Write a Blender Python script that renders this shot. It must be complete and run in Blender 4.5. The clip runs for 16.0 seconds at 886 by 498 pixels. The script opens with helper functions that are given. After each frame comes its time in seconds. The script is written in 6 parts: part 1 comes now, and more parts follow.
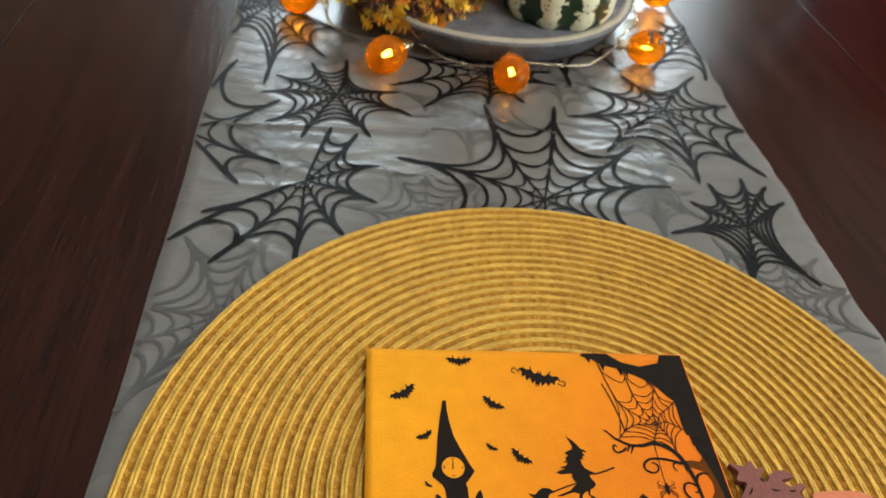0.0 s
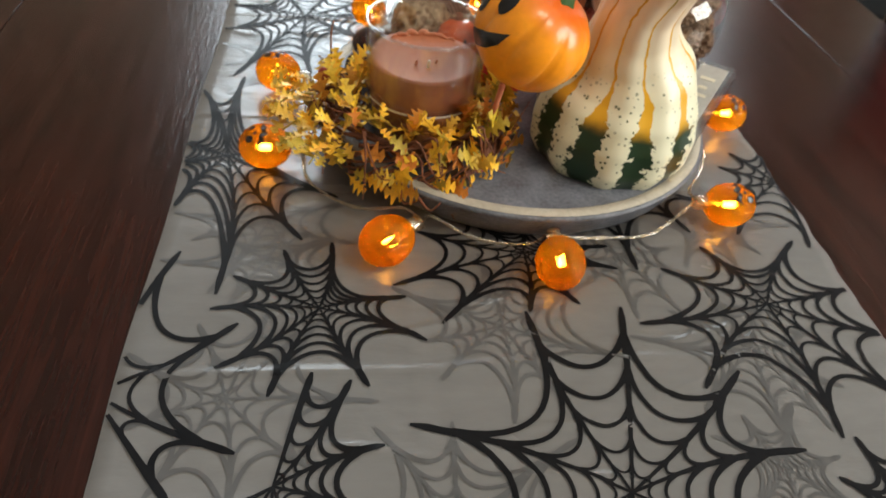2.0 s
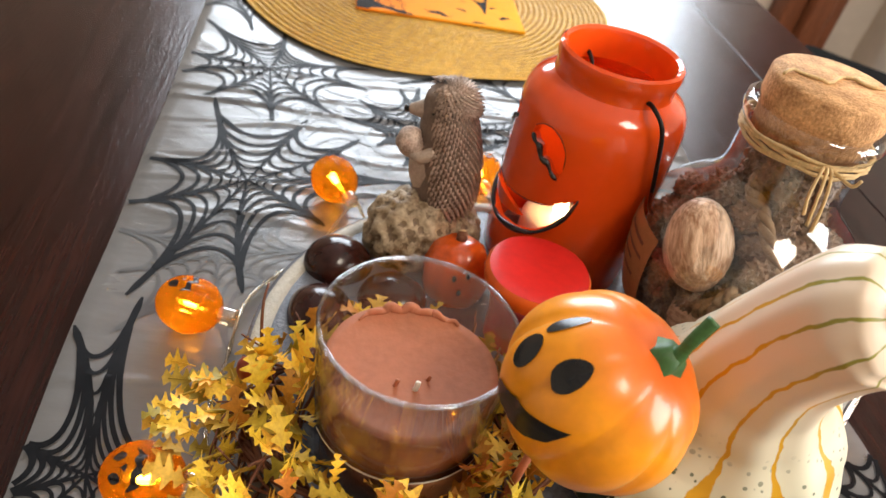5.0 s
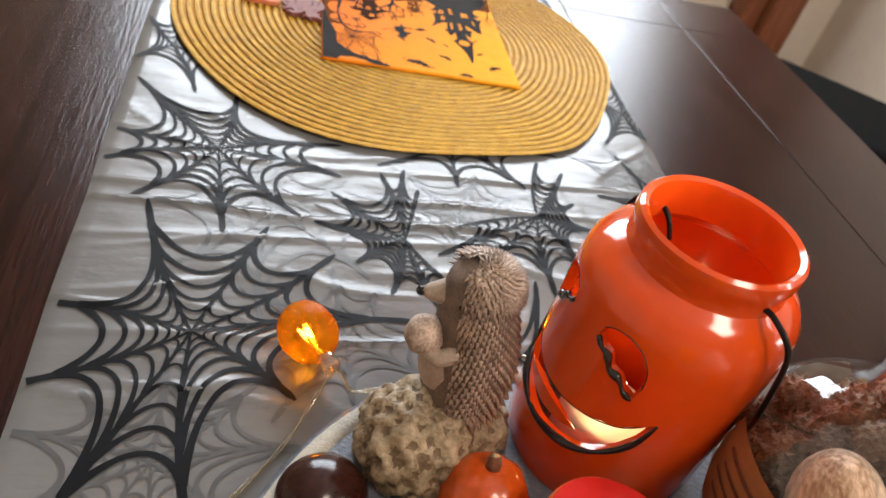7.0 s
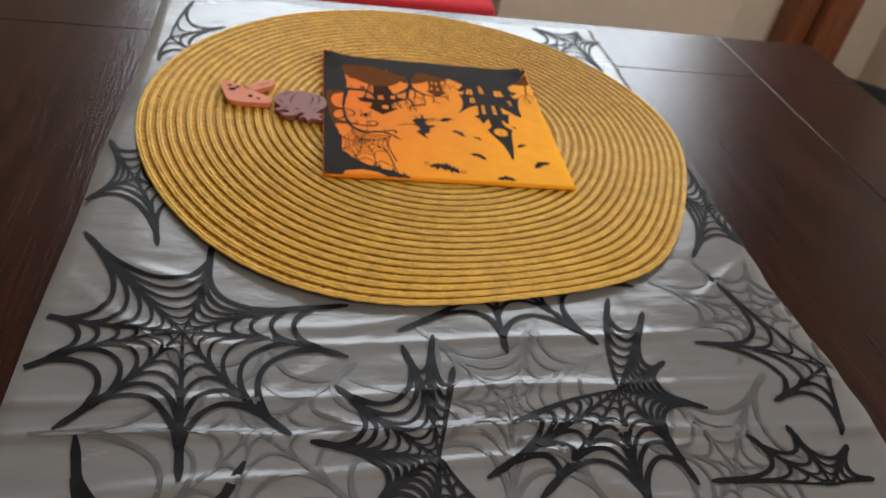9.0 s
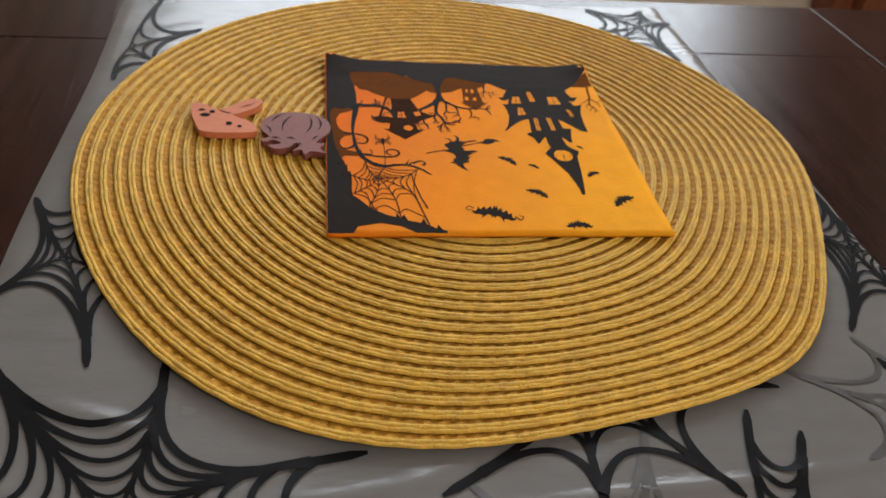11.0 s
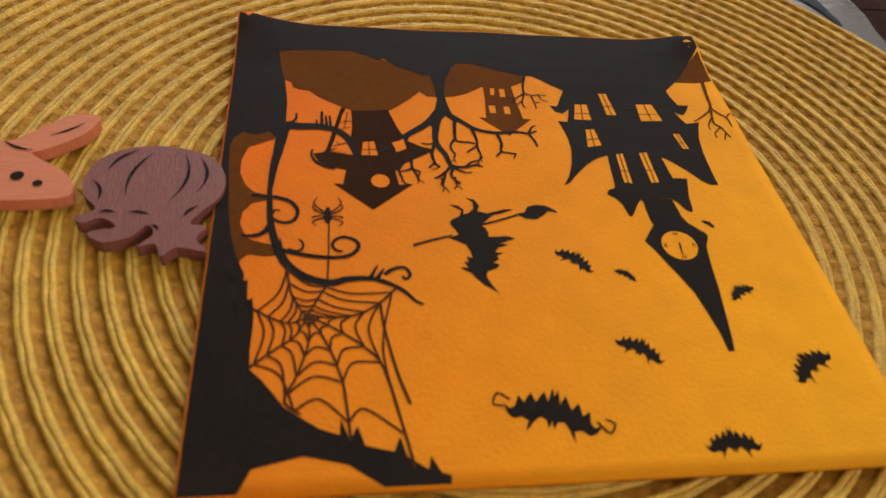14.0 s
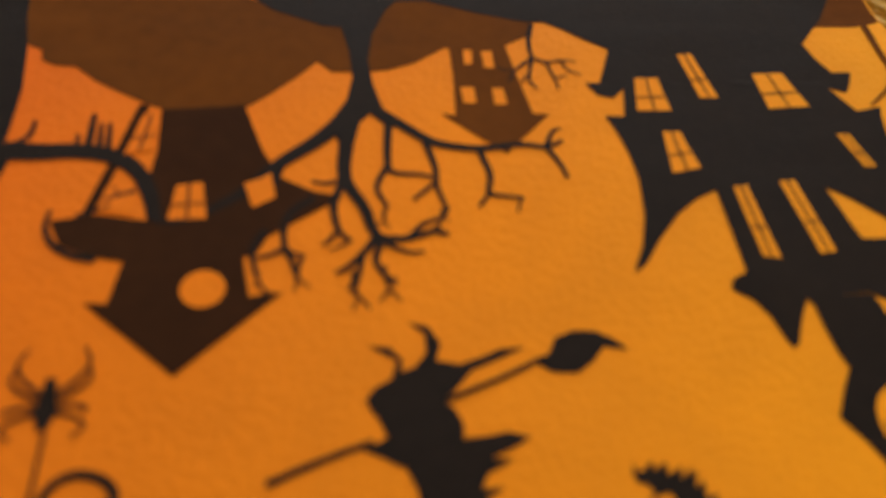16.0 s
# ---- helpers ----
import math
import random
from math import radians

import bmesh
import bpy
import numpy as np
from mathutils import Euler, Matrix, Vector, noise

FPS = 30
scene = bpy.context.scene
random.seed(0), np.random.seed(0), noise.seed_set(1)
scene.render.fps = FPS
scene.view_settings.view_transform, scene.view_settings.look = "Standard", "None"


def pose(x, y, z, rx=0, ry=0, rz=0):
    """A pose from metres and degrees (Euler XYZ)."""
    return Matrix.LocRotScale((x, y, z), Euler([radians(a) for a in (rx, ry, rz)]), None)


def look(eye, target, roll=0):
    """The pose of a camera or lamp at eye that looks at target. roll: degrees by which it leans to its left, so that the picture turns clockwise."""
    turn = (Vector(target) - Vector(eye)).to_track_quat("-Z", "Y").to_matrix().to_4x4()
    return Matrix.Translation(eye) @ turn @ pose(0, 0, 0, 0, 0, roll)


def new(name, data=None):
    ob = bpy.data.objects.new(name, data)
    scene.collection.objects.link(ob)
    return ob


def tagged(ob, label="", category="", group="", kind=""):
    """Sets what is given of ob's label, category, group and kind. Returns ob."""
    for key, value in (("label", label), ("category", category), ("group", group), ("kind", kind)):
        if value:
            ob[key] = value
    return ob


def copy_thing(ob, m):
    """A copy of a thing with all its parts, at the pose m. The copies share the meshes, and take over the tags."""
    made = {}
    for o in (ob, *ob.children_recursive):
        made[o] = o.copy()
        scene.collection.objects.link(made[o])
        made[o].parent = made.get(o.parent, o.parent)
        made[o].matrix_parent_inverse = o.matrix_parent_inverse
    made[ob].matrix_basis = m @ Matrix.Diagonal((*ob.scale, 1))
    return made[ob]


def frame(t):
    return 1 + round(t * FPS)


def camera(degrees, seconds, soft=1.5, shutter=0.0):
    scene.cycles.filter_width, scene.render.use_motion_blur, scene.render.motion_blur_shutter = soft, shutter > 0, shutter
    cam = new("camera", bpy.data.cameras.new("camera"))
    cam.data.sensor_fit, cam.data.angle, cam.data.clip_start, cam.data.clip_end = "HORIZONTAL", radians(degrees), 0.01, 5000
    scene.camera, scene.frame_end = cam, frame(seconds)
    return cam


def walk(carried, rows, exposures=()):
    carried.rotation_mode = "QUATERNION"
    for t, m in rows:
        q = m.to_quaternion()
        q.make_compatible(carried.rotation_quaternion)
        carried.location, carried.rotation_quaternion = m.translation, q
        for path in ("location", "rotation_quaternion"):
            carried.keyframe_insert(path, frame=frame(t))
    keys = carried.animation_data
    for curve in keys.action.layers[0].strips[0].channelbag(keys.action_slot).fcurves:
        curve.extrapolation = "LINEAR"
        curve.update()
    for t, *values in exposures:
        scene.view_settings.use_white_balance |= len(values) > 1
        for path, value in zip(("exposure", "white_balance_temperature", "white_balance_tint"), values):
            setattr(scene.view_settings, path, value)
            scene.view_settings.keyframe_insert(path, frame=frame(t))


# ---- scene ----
cam = camera(61.6, 16.0)
# a phone's small aperture: soft at a hand's width, nearly sharp from a forearm's length on
cam.data.dof.use_dof = True
cam.data.dof.focus_distance = 0.27
cam.data.dof.aperture_fstop = 18.5
PATH = [
    (0, (-0.0901, 0.0643, 1.0413), (0.227, 1.7468, -0.5534), 8.8),
    (0.5, (-0.1053, 0.0936, 1.0378), (0.3276, 1.7679, -0.5393), 8.5),
    (1, (-0.1158, 0.1439, 1.0413), (0.3487, 1.8463, -0.4949), 9.2),
    (1.5, (-0.1111, 0.2036, 1.0331), (0.3264, 1.9235, -0.4914), 9.3),
    (2, (-0.0924, 0.2621, 1.0261), (0.2679, 1.9913, -0.5077), 8.3),
    (2.5, (-0.0796, 0.3136, 1.0203), (0.1954, 2.0522, -0.5218), 7.4),
    (3, (-0.0784, 0.3498, 1.0109), (0.0842, 2.1119, -0.5206), 5.7),
    (3.5, (-0.0819, 0.3861, 1.0168), (0.0866, 2.1704, -0.489), 6.9),
    (4, (-0.0819, 0.4212, 1.0191), (0.1732, 2.2382, -0.4329), 8.2),
    (4.2, (-0.0772, 0.4341, 1.0261), (0.2176, 2.2429, -0.4294), 9.0),
    (6.3, (-0.0924, 0.5569, 1.025), (0.571, 2.2546, -0.4422), 19.1),
    (6.5, (-0.0924, 0.571, 1.0238), (0.5815, 2.2604, -0.4492), 18.9),
    (7, (-0.0971, 0.6201, 1.025), (0.5429, 2.3178, -0.4539), 17.8),
    (7.5, (-0.0913, 0.661, 1.0179), (0.482, 2.388, -0.4528), 15.7),
    (8, (-0.076, 0.6961, 1.0132), (0.4434, 2.4488, -0.4469), 13.1),
    (8.5, (-0.0702, 0.7266, 1.0109), (0.4399, 2.4921, -0.4376), 11.7),
    (9, (-0.0667, 0.7617, 1.0074), (0.4352, 2.5307, -0.4399), 11.1),
    (9.2, (-0.0667, 0.7745, 1.0015), (0.4224, 2.5506, -0.4422), 10.7),
    (11.3, (-0.0445, 0.9021, 0.9536), (0.358, 2.643, -0.5581), 6.7),
    (11.5, (-0.041, 0.9126, 0.9489), (0.3393, 2.6547, -0.5662), 6.6),
    (12, (-0.0421, 0.9477, 0.9489), (0.3299, 2.6606, -0.6014), 6.9),
    (12.5, (-0.0374, 0.9828, 0.9431), (0.3288, 2.6582, -0.6493), 7.0),
    (13, (-0.0257, 1.0202, 0.9267), (0.3405, 2.6465, -0.7148), 7.4),
    (13.5, (-0.0246, 1.0483, 0.9103), (0.3709, 2.6196, -0.778), 9.0),
    (14, (-0.0164, 1.0717, 0.8962), (0.3955, 2.6056, -0.8225), 9.7),
    (14.5, (-0.0059, 1.0963, 0.8834), (0.4282, 2.6231, -0.8365), 9.7),
    (15, (0.0012, 1.122, 0.8647), (0.461, 2.6185, -0.874), 10.0),
    (15.5, (0.0129, 1.1419, 0.8459), (0.4493, 2.622, -0.9137), 8.6),
    (16, (0.014, 1.1677, 0.8296), (0.4504, 2.5798, -0.9839), 9.5),
]
EXPOSURES = [(0, -0.05, 6200, 1), (2, 0.12, 6350, 4), (4, 0.36, 6400, 8), (6.5, 0.4, 6450, 10), (8, -0.04, 6500, 9), (9, -0.38, 6500, 9), (11.5, -0.55, 6600, 10), (13, -0.72, 6750, 11), (14.5, -0.62, 6950, 12), (16, -0.70, 7300, 15)]
walk(cam, [(t, look(eye, target, roll)) for t, eye, target, roll in PATH], EXPOSURES)

# ---- world, window light, exposure ----
world = bpy.data.worlds.new("world")
scene.world = world
world.use_nodes = True
wn = world.node_tree
bg = wn.nodes["Background"]
sky = wn.nodes.new("ShaderNodeTexSky")
sky.sky_type = "NISHITA"
sky.sun_disc = False
sky.sun_elevation = radians(35)
sky.sun_rotation = radians(200)
wn.links.new(sky.outputs[0], bg.inputs[0])
bg.inputs[1].default_value = 0.15

T = 0.75          # height of the table top


def area(name, m, sx, sy, watts, colour):
    data = bpy.data.lights.new(name, "AREA")
    data.shape, data.size, data.size_y = "RECTANGLE", sx, sy
    data.energy, data.color = watts, colour
    ob = new(name, data)
    ob.matrix_world = m
    return ob


# daylight standing in the far window's opening
area("window_daylight", look((0.44, 2.93, 1.75), (0.38, 1.2, 0.75)), 1.72, 1.0, 62, (0.86, 0.93, 1.0))
area("ceiling_lamp_light", look((0.7, -0.1, 2.45), (0.1, 0.5, 0.75)), 0.5, 0.5, 14, (1.0, 0.86, 0.70))
# added fill to brighten the table's right side; no window is known there
area("side_fill_light", look((1.93, -0.1, 1.5), (0.0, 0.6, 0.75)), 1.2, 1.1, 44, (1.0, 0.95, 0.88))


# ---- materials ----
def mat(name, base, rough=0.5, metal=0.0, var=0.12, scale=40.0, bump=0.0, bscale=300.0, stretch=(1, 1, 1), alt=None, coat=0.0,
        trans=0.0, ior=1.45, emit=None, power=0.0, spec=0.5, rand=0.0, rvar=0.1, sss=0.0):
    m = bpy.data.materials.new(name)
    m.use_nodes = True
    n, l = m.node_tree.nodes, m.node_tree.links
    b = n["Principled BSDF"]
    tc = n.new("ShaderNodeTexCoord")
    mp = n.new("ShaderNodeMapping")
    mp.inputs["Scale"].default_value = stretch
    l.new(tc.outputs["Object"], mp.inputs[0])
    big = n.new("ShaderNodeTexNoise")
    big.inputs["Scale"].default_value = scale
    big.inputs["Detail"].default_value = 6
    l.new(mp.outputs[0], big.inputs["Vector"])
    fine = n.new("ShaderNodeTexNoise")
    fine.inputs["Scale"].default_value = scale * 6.3
    fine.inputs["Detail"].default_value = 4
    l.new(mp.outputs[0], fine.inputs["Vector"])
    add = n.new("ShaderNodeMath")
    add.operation = "MULTIPLY_ADD"
    add.inputs[1].default_value = 0.45
    l.new(fine.outputs["Fac"], add.inputs[0])
    sc = n.new("ShaderNodeMath")
    sc.operation = "MULTIPLY"
    sc.inputs[1].default_value = 0.55
    l.new(big.outputs["Fac"], sc.inputs[0])
    l.new(sc.outputs[0], add.inputs[2])
    ramp = n.new("ShaderNodeValToRGB")
    lo = [c * (1 - var) for c in base] if alt is None else list(alt)
    hi = [min(1, c * (1 + var)) for c in base]
    ramp.color_ramp.elements[0].position, ramp.color_ramp.elements[1].position = 0.36, 0.64
    ramp.color_ramp.elements[0].color, ramp.color_ramp.elements[1].color = (*lo, 1), (*hi, 1)
    l.new(add.outputs[0], ramp.inputs[0])
    colour = ramp.outputs[0]
    if rand:
        info = n.new("ShaderNodeObjectInfo")
        hs = n.new("ShaderNodeHueSaturation")
        mr = n.new("ShaderNodeMapRange")
        mr.inputs["To Min"].default_value, mr.inputs["To Max"].default_value = 1 - rand, 1 + rand
        l.new(info.outputs["Random"], mr.inputs[0])
        l.new(mr.outputs[0], hs.inputs["Value"])
        mh = n.new("ShaderNodeMapRange")
        mh.inputs["To Min"].default_value, mh.inputs["To Max"].default_value = 0.5 + rand * 0.05, 0.5 - rand * 0.05
        l.new(info.outputs["Random"], mh.inputs[0])
        l.new(mh.outputs[0], hs.inputs["Hue"])
        l.new(colour, hs.inputs["Color"])
        colour = hs.outputs[0]
    l.new(colour, b.inputs["Base Color"])
    rr = n.new("ShaderNodeMapRange")
    rr.inputs["To Min"].default_value, rr.inputs["To Max"].default_value = max(0.0, rough * (1 - rvar)), min(1, rough * (1 + rvar))
    l.new(big.outputs["Fac"], rr.inputs[0])
    l.new(rr.outputs[0], b.inputs["Roughness"])
    b.inputs["Metallic"].default_value = metal
    b.inputs["IOR"].default_value = ior
    b.inputs["Specular IOR Level"].default_value = spec
    b.inputs["Transmission Weight"].default_value = trans
    b.inputs["Coat Weight"].default_value = coat
    b.inputs["Coat Roughness"].default_value = 0.06
    if sss:
        b.inputs["Subsurface Weight"].default_value = sss
        b.inputs["Subsurface Radius"].default_value = (0.01, 0.005, 0.003)
        b.inputs["Subsurface Scale"].default_value = 0.5
    if emit:
        b.inputs["Emission Color"].default_value = (*emit, 1)
        b.inputs["Emission Strength"].default_value = power
    if bump:
        bt = n.new("ShaderNodeTexNoise")
        bt.inputs["Scale"].default_value = bscale
        bt.inputs["Detail"].default_value = 5
        l.new(mp.outputs[0], bt.inputs["Vector"])
        bn = n.new("ShaderNodeBump")
        bn.inputs["Strength"].default_value = bump
        bn.inputs["Distance"].default_value = 0.002
        l.new(bt.outputs["Fac"], bn.inputs["Height"])
        l.new(bn.outputs[0], b.inputs["Normal"])
    return m


M = {}
M["table_wood"] = mat("table_wood", (0.019, 0.0050, 0.0025), 0.22, var=0.5, scale=16, stretch=(6, 0.35, 6), bump=0.12, bscale=90, rand=0.1, rvar=0.25, spec=0.26)
M["sheet"] = mat("sheet_plastic", (0.148, 0.144, 0.142), 0.24, var=0.07, scale=14, bump=0.42, bscale=42, rvar=0.45, spec=0.42, stretch=(0.6, 1.5, 1))
M["web"] = mat("web_print", (0.005, 0.005, 0.006), 0.5, var=0.2, scale=60, spec=0.12)
# Lower layer's webs: the sheet's veil is put into this grey, drawn on top.
M["web_veiled"] = mat("web_print_veiled", (0.078, 0.077, 0.078), 0.3, var=0.12, scale=20)
M["braid"] = mat("straw_braid", (0.46, 0.232, 0.029), 0.65, var=0.22, scale=90, bump=0.6, bscale=900, alt=(0.34, 0.158, 0.018), spec=0.2)
M["cord"] = mat("straw_cord", (0.60, 0.365, 0.052), 0.55, var=0.25, scale=120, bump=0.5, bscale=1200, alt=(0.49, 0.285, 0.039))
M["paper"] = mat("napkin_paper", (0.82, 0.270, 0.007), 0.85, var=0.07, scale=18, bump=0.2, bscale=900, spec=0.25)
M["ink"] = mat("napkin_ink", (0.013, 0.0085, 0.006), 0.8, var=0.2, scale=70, bump=0.15, bscale=1500, spec=0.12)
M["ink_brown"] = mat("napkin_ink_brown", (0.115, 0.036, 0.006), 0.9, var=0.15, scale=60, spec=0.06)
M["ink_web"] = mat("napkin_ink_web", (0.060, 0.020, 0.006), 0.85, var=0.2, scale=60, spec=0.15)
M["ink_house"] = mat("napkin_ink_dark_brown", (0.034, 0.013, 0.005), 0.9, var=0.15, scale=60, spec=0.06)
M["tray"] = mat("grey_stoneware", (0.120, 0.127, 0.150), 0.36, var=0.4, scale=70, bump=0.3, bscale=700)
M["tray_rim"] = mat("bare_rim_clay", (0.42, 0.38, 0.31), 0.6, var=0.15, scale=60, bump=0.3, bscale=800)
M["orange_glaze"] = mat("orange_glaze", (0.80, 0.085, 0.007), 0.14, var=0.05, scale=20, coat=0.5, spec=0.45)
M["black_glaze"] = mat("black_glaze", (0.012, 0.01, 0.01), 0.15, var=0.2, scale=40, coat=0.4)
M["wire_black"] = mat("black_wire", (0.015, 0.014, 0.014), 0.35, metal=0.6, var=0.2)
M["wax"] = mat("brown_pink_wax", (0.44, 0.16, 0.085), 0.62, var=0.1, scale=60, bump=0.2, bscale=200, sss=0.15, spec=0.3)
M["wax_white"] = mat("white_wax", (0.8, 0.76, 0.66), 0.5, var=0.04, scale=60)
M["tea_flame"] = mat("tea_light_flame", (1, 0.8, 0.4), 0.5, emit=(1.0, 0.72, 0.33), power=14)
M["cork"] = mat("cork", (0.62, 0.36, 0.17), 0.85, var=0.3, scale=130, bump=0.5, bscale=500, alt=(0.38, 0.19, 0.075))
M["raffia"] = mat("raffia", (0.6, 0.42, 0.2), 0.7, var=0.2, scale=200, stretch=(1, 1, 0.3))
M["rope"] = mat("rope", (0.33, 0.21, 0.12), 0.85, var=0.3, scale=200, bump=0.5, bscale=900)
M["cone"] = mat("dried_cone", (0.25, 0.160, 0.105), 0.85, var=0.5, scale=160, bump=0.8, bscale=600)
M["walnut"] = mat("pale_nutshell", (0.74, 0.54, 0.38), 0.6, var=0.3, scale=110, bump=1.0, bscale=220, stretch=(1, 1, 0.2), alt=(0.34, 0.17, 0.09))
M["kraft"] = mat("kraft_label", (0.36, 0.15, 0.055), 0.8, var=0.1, scale=60)
M["hedgehog"] = mat("hedgehog_resin", (0.50, 0.38, 0.31), 0.65, var=0.4, scale=160, bump=0.5, bscale=500, alt=(0.24, 0.165, 0.125))
M["hide"] = mat("dark_resin", (0.19, 0.135, 0.105), 0.7, var=0.3, scale=160)
M["snout"] = mat("pale_resin", (0.46, 0.36, 0.29), 0.6, var=0.2, scale=120, bump=0.2, bscale=400)
M["honeycomb"] = mat("pitted_stone_resin", (0.36, 0.28, 0.185), 0.6, var=0.4, scale=90, bump=0.4, bscale=400, alt=(0.17, 0.11, 0.06))
M["pit"] = mat("shaded_pit_resin", (0.165, 0.108, 0.062), 0.6, var=0.4, scale=140)
M["chestnut"] = mat("chestnut", (0.030, 0.008, 0.005), 0.2, var=0.4, scale=50, coat=0.08, spec=0.35)
M["red_wax"] = mat("red_wax", (0.62, 0.018, 0.014), 0.3, var=0.1, scale=40)
M["orange_wax"] = mat("orange_wax_rim", (0.8, 0.12, 0.01), 0.4, var=0.1, scale=40)
M["mini_orange"] = mat("orange_lacquer", (0.62, 0.085, 0.008), 0.22, var=0.2, scale=60, coat=0.4)
M["foam_orange"] = mat("painted_foam", (0.92, 0.325, 0.008), 0.34, var=0.08, scale=40, coat=0.3)
M["green_stem"] = mat("green_stem", (0.045, 0.12, 0.03), 0.5, var=0.25, scale=150)
M["black_paint"] = mat("black_paint", (0.012, 0.012, 0.013), 0.25, var=0.2)
M["twig"] = mat("twig", (0.17, 0.062, 0.030), 0.75, var=0.3, scale=150, bump=0.4, bscale=600)
M["leaf_yellow"] = mat("leaf_yellow", (0.76, 0.50, 0.035), 0.5, var=0.25, scale=90, rand=0.25, alt=(0.6, 0.3, 0.015))
M["leaf_olive"] = mat("leaf_olive", (0.46, 0.30, 0.03), 0.6, var=0.25, scale=90, rand=0.3)
M["leaf_rust"] = mat("leaf_rust", (0.50, 0.20, 0.02), 0.6, var=0.25, scale=90, rand=0.3)
M["berry"] = mat("berry", (0.3, 0.045, 0.02), 0.35, var=0.2, scale=60)
M["led"] = mat("led_glow", (1, 0.7, 0.2), 0.4, emit=(1.0, 0.62, 0.16), power=130)
M["tag_wood"] = mat("painted_wood_orange", (0.56, 0.17, 0.075), 0.65, var=0.08, scale=120, bump=0.25, bscale=400, stretch=(1, 6, 1))
M["tag_mauve"] = mat("painted_wood_mauve", (0.185, 0.056, 0.044), 0.65, var=0.12, scale=120, bump=0.25, bscale=400, stretch=(6, 1, 1))
M["wall"] = mat("beige_plaster", (0.68, 0.60, 0.50), 0.9, var=0.05, scale=4, bump=0.2, bscale=120)
M["ceiling"] = mat("white_ceiling", (0.8, 0.79, 0.77), 0.9, var=0.02, scale=4)
M["floor"] = mat("floor_wood", (0.13, 0.066, 0.035), 0.4, var=0.3, scale=8, stretch=(1, 6, 1), rand=0.12)
M["frame_wood"] = mat("window_frame_wood", (0.22, 0.075, 0.032), 0.4, var=0.3, scale=30, stretch=(6, 6, 0.5))
M["red_cloth"] = mat("red_cloth", (0.42, 0.012, 0.02), 0.85, var=0.15, scale=60, bump=0.3, bscale=500)
M["dark_leather"] = mat("dark_leather", (0.004, 0.004, 0.004), 0.9, spec=0.1, var=0.2, scale=40, bump=0.2, bscale=300)
M["grey_label"] = mat("grey_label", (0.5, 0.5, 0.5), 0.5, var=0.1, scale=50)


# ---- building helpers ----
def mesh_of(name, bm, material, smooth=True):
    me = bpy.data.meshes.new(name)
    bm.to_mesh(me)
    bm.free()
    for x in (material if isinstance(material, (list, tuple)) else [material]):
        me.materials.append(x)
    if smooth:
        for p in me.polygons:
            p.use_smooth = True
    return me


def thing(name, label, category, at=(0, 0, 0), turn=0.0, group="", kind="", m=None):
    ob = new(name)
    ob.empty_display_size = 0.02
    ob.matrix_basis = m if m is not None else pose(*at, 0, 0, turn)
    return tagged(ob, label, category, group, kind)


def part(name, bm, material, parent, label="", smooth=True, m=None, kind=""):
    ob = new(name, bm if isinstance(bm, bpy.types.Mesh) else mesh_of(name, bm, material, smooth))
    ob.parent = parent
    if m is not None:
        ob.matrix_basis = m
    return tagged(ob, label, "", "", kind)


def solid(name, bm, material, label, category, at=(0, 0, 0), turn=0.0, kind="", smooth=True, group=""):
    ob = new(name, mesh_of(name, bm, material, smooth))
    ob.matrix_basis = pose(*at, 0, 0, turn)
    return tagged(ob, label, category, group, kind)


def lathe(profile, seg=48, close=True, wobble=None, bm=None, ribs=0, depth=0.0):
    """A turned body from (radius, height) pairs; ribs: lobes round it of that depth."""
    bm = bm or bmesh.new()
    rings = []
    for r, z in profile:
        ring = []
        for i in range(seg):
            a = 2 * math.pi * i / seg
            k = 1.0
            if ribs:
                k -= depth * (1 - abs(math.sin(ribs * a / 2)) ** 0.6)
            if wobble:
                k += wobble(a, z)
            ring.append(bm.verts.new((r * k * math.cos(a), r * k * math.sin(a), z)))
        rings.append(ring)
    for a, b in zip(rings, rings[1:]):
        for i in range(seg):
            j = (i + 1) % seg
            bm.faces.new((a[i], a[j], b[j], b[i]))
    if close:
        if profile[0][0] > 1e-5:
            bm.faces.new(rings[0][::-1])
        if profile[-1][0] > 1e-5:
            bm.faces.new(rings[-1])
    bmesh.ops.remove_doubles(bm, verts=bm.verts, dist=1e-6)
    bmesh.ops.recalc_face_normals(bm, faces=bm.faces)
    return bm


def box(sx, sy, sz, at=(0, 0, 0), bevel=0.0, bm=None, seg=2):
    own = bmesh.new()
    bmesh.ops.create_cube(own, size=1.0, matrix=Matrix.Diagonal((sx, sy, sz, 1)))
    if bevel:
        bmesh.ops.bevel(own, geom=list(own.edges), offset=bevel, segments=seg, affect="EDGES", profile=0.6)
    bmesh.ops.translate(own, verts=own.verts, vec=at)
    if bm is None:
        return own
    me = bpy.data.meshes.new("tmp")
    own.to_mesh(me)
    own.free()
    bm.from_mesh(me)
    bpy.data.meshes.remove(me)
    return bm


def smooth_path(points, n=8, closed=False):
    """Catmull-Rom through the points."""
    P = [Vector(p) for p in points]
    out = []
    count = len(P) if closed else len(P) - 1
    for i in range(count):
        p0 = P[i - 1] if (i > 0 or closed) else P[0]
        p1, p2 = P[i], P[(i + 1) % len(P)]
        p3 = P[(i + 2) % len(P)] if (closed or i + 2 < len(P)) else P[-1]
        for k in range(n):
            t = k / n
            out.append(0.5 * ((2 * p1) + (p2 - p0) * t + (2 * p0 - 5 * p1 + 4 * p2 - p3) * t * t + (3 * p1 - p0 - 3 * p2 + p3) * t ** 3))
    if not closed:
        out.append(P[-1])
    return out


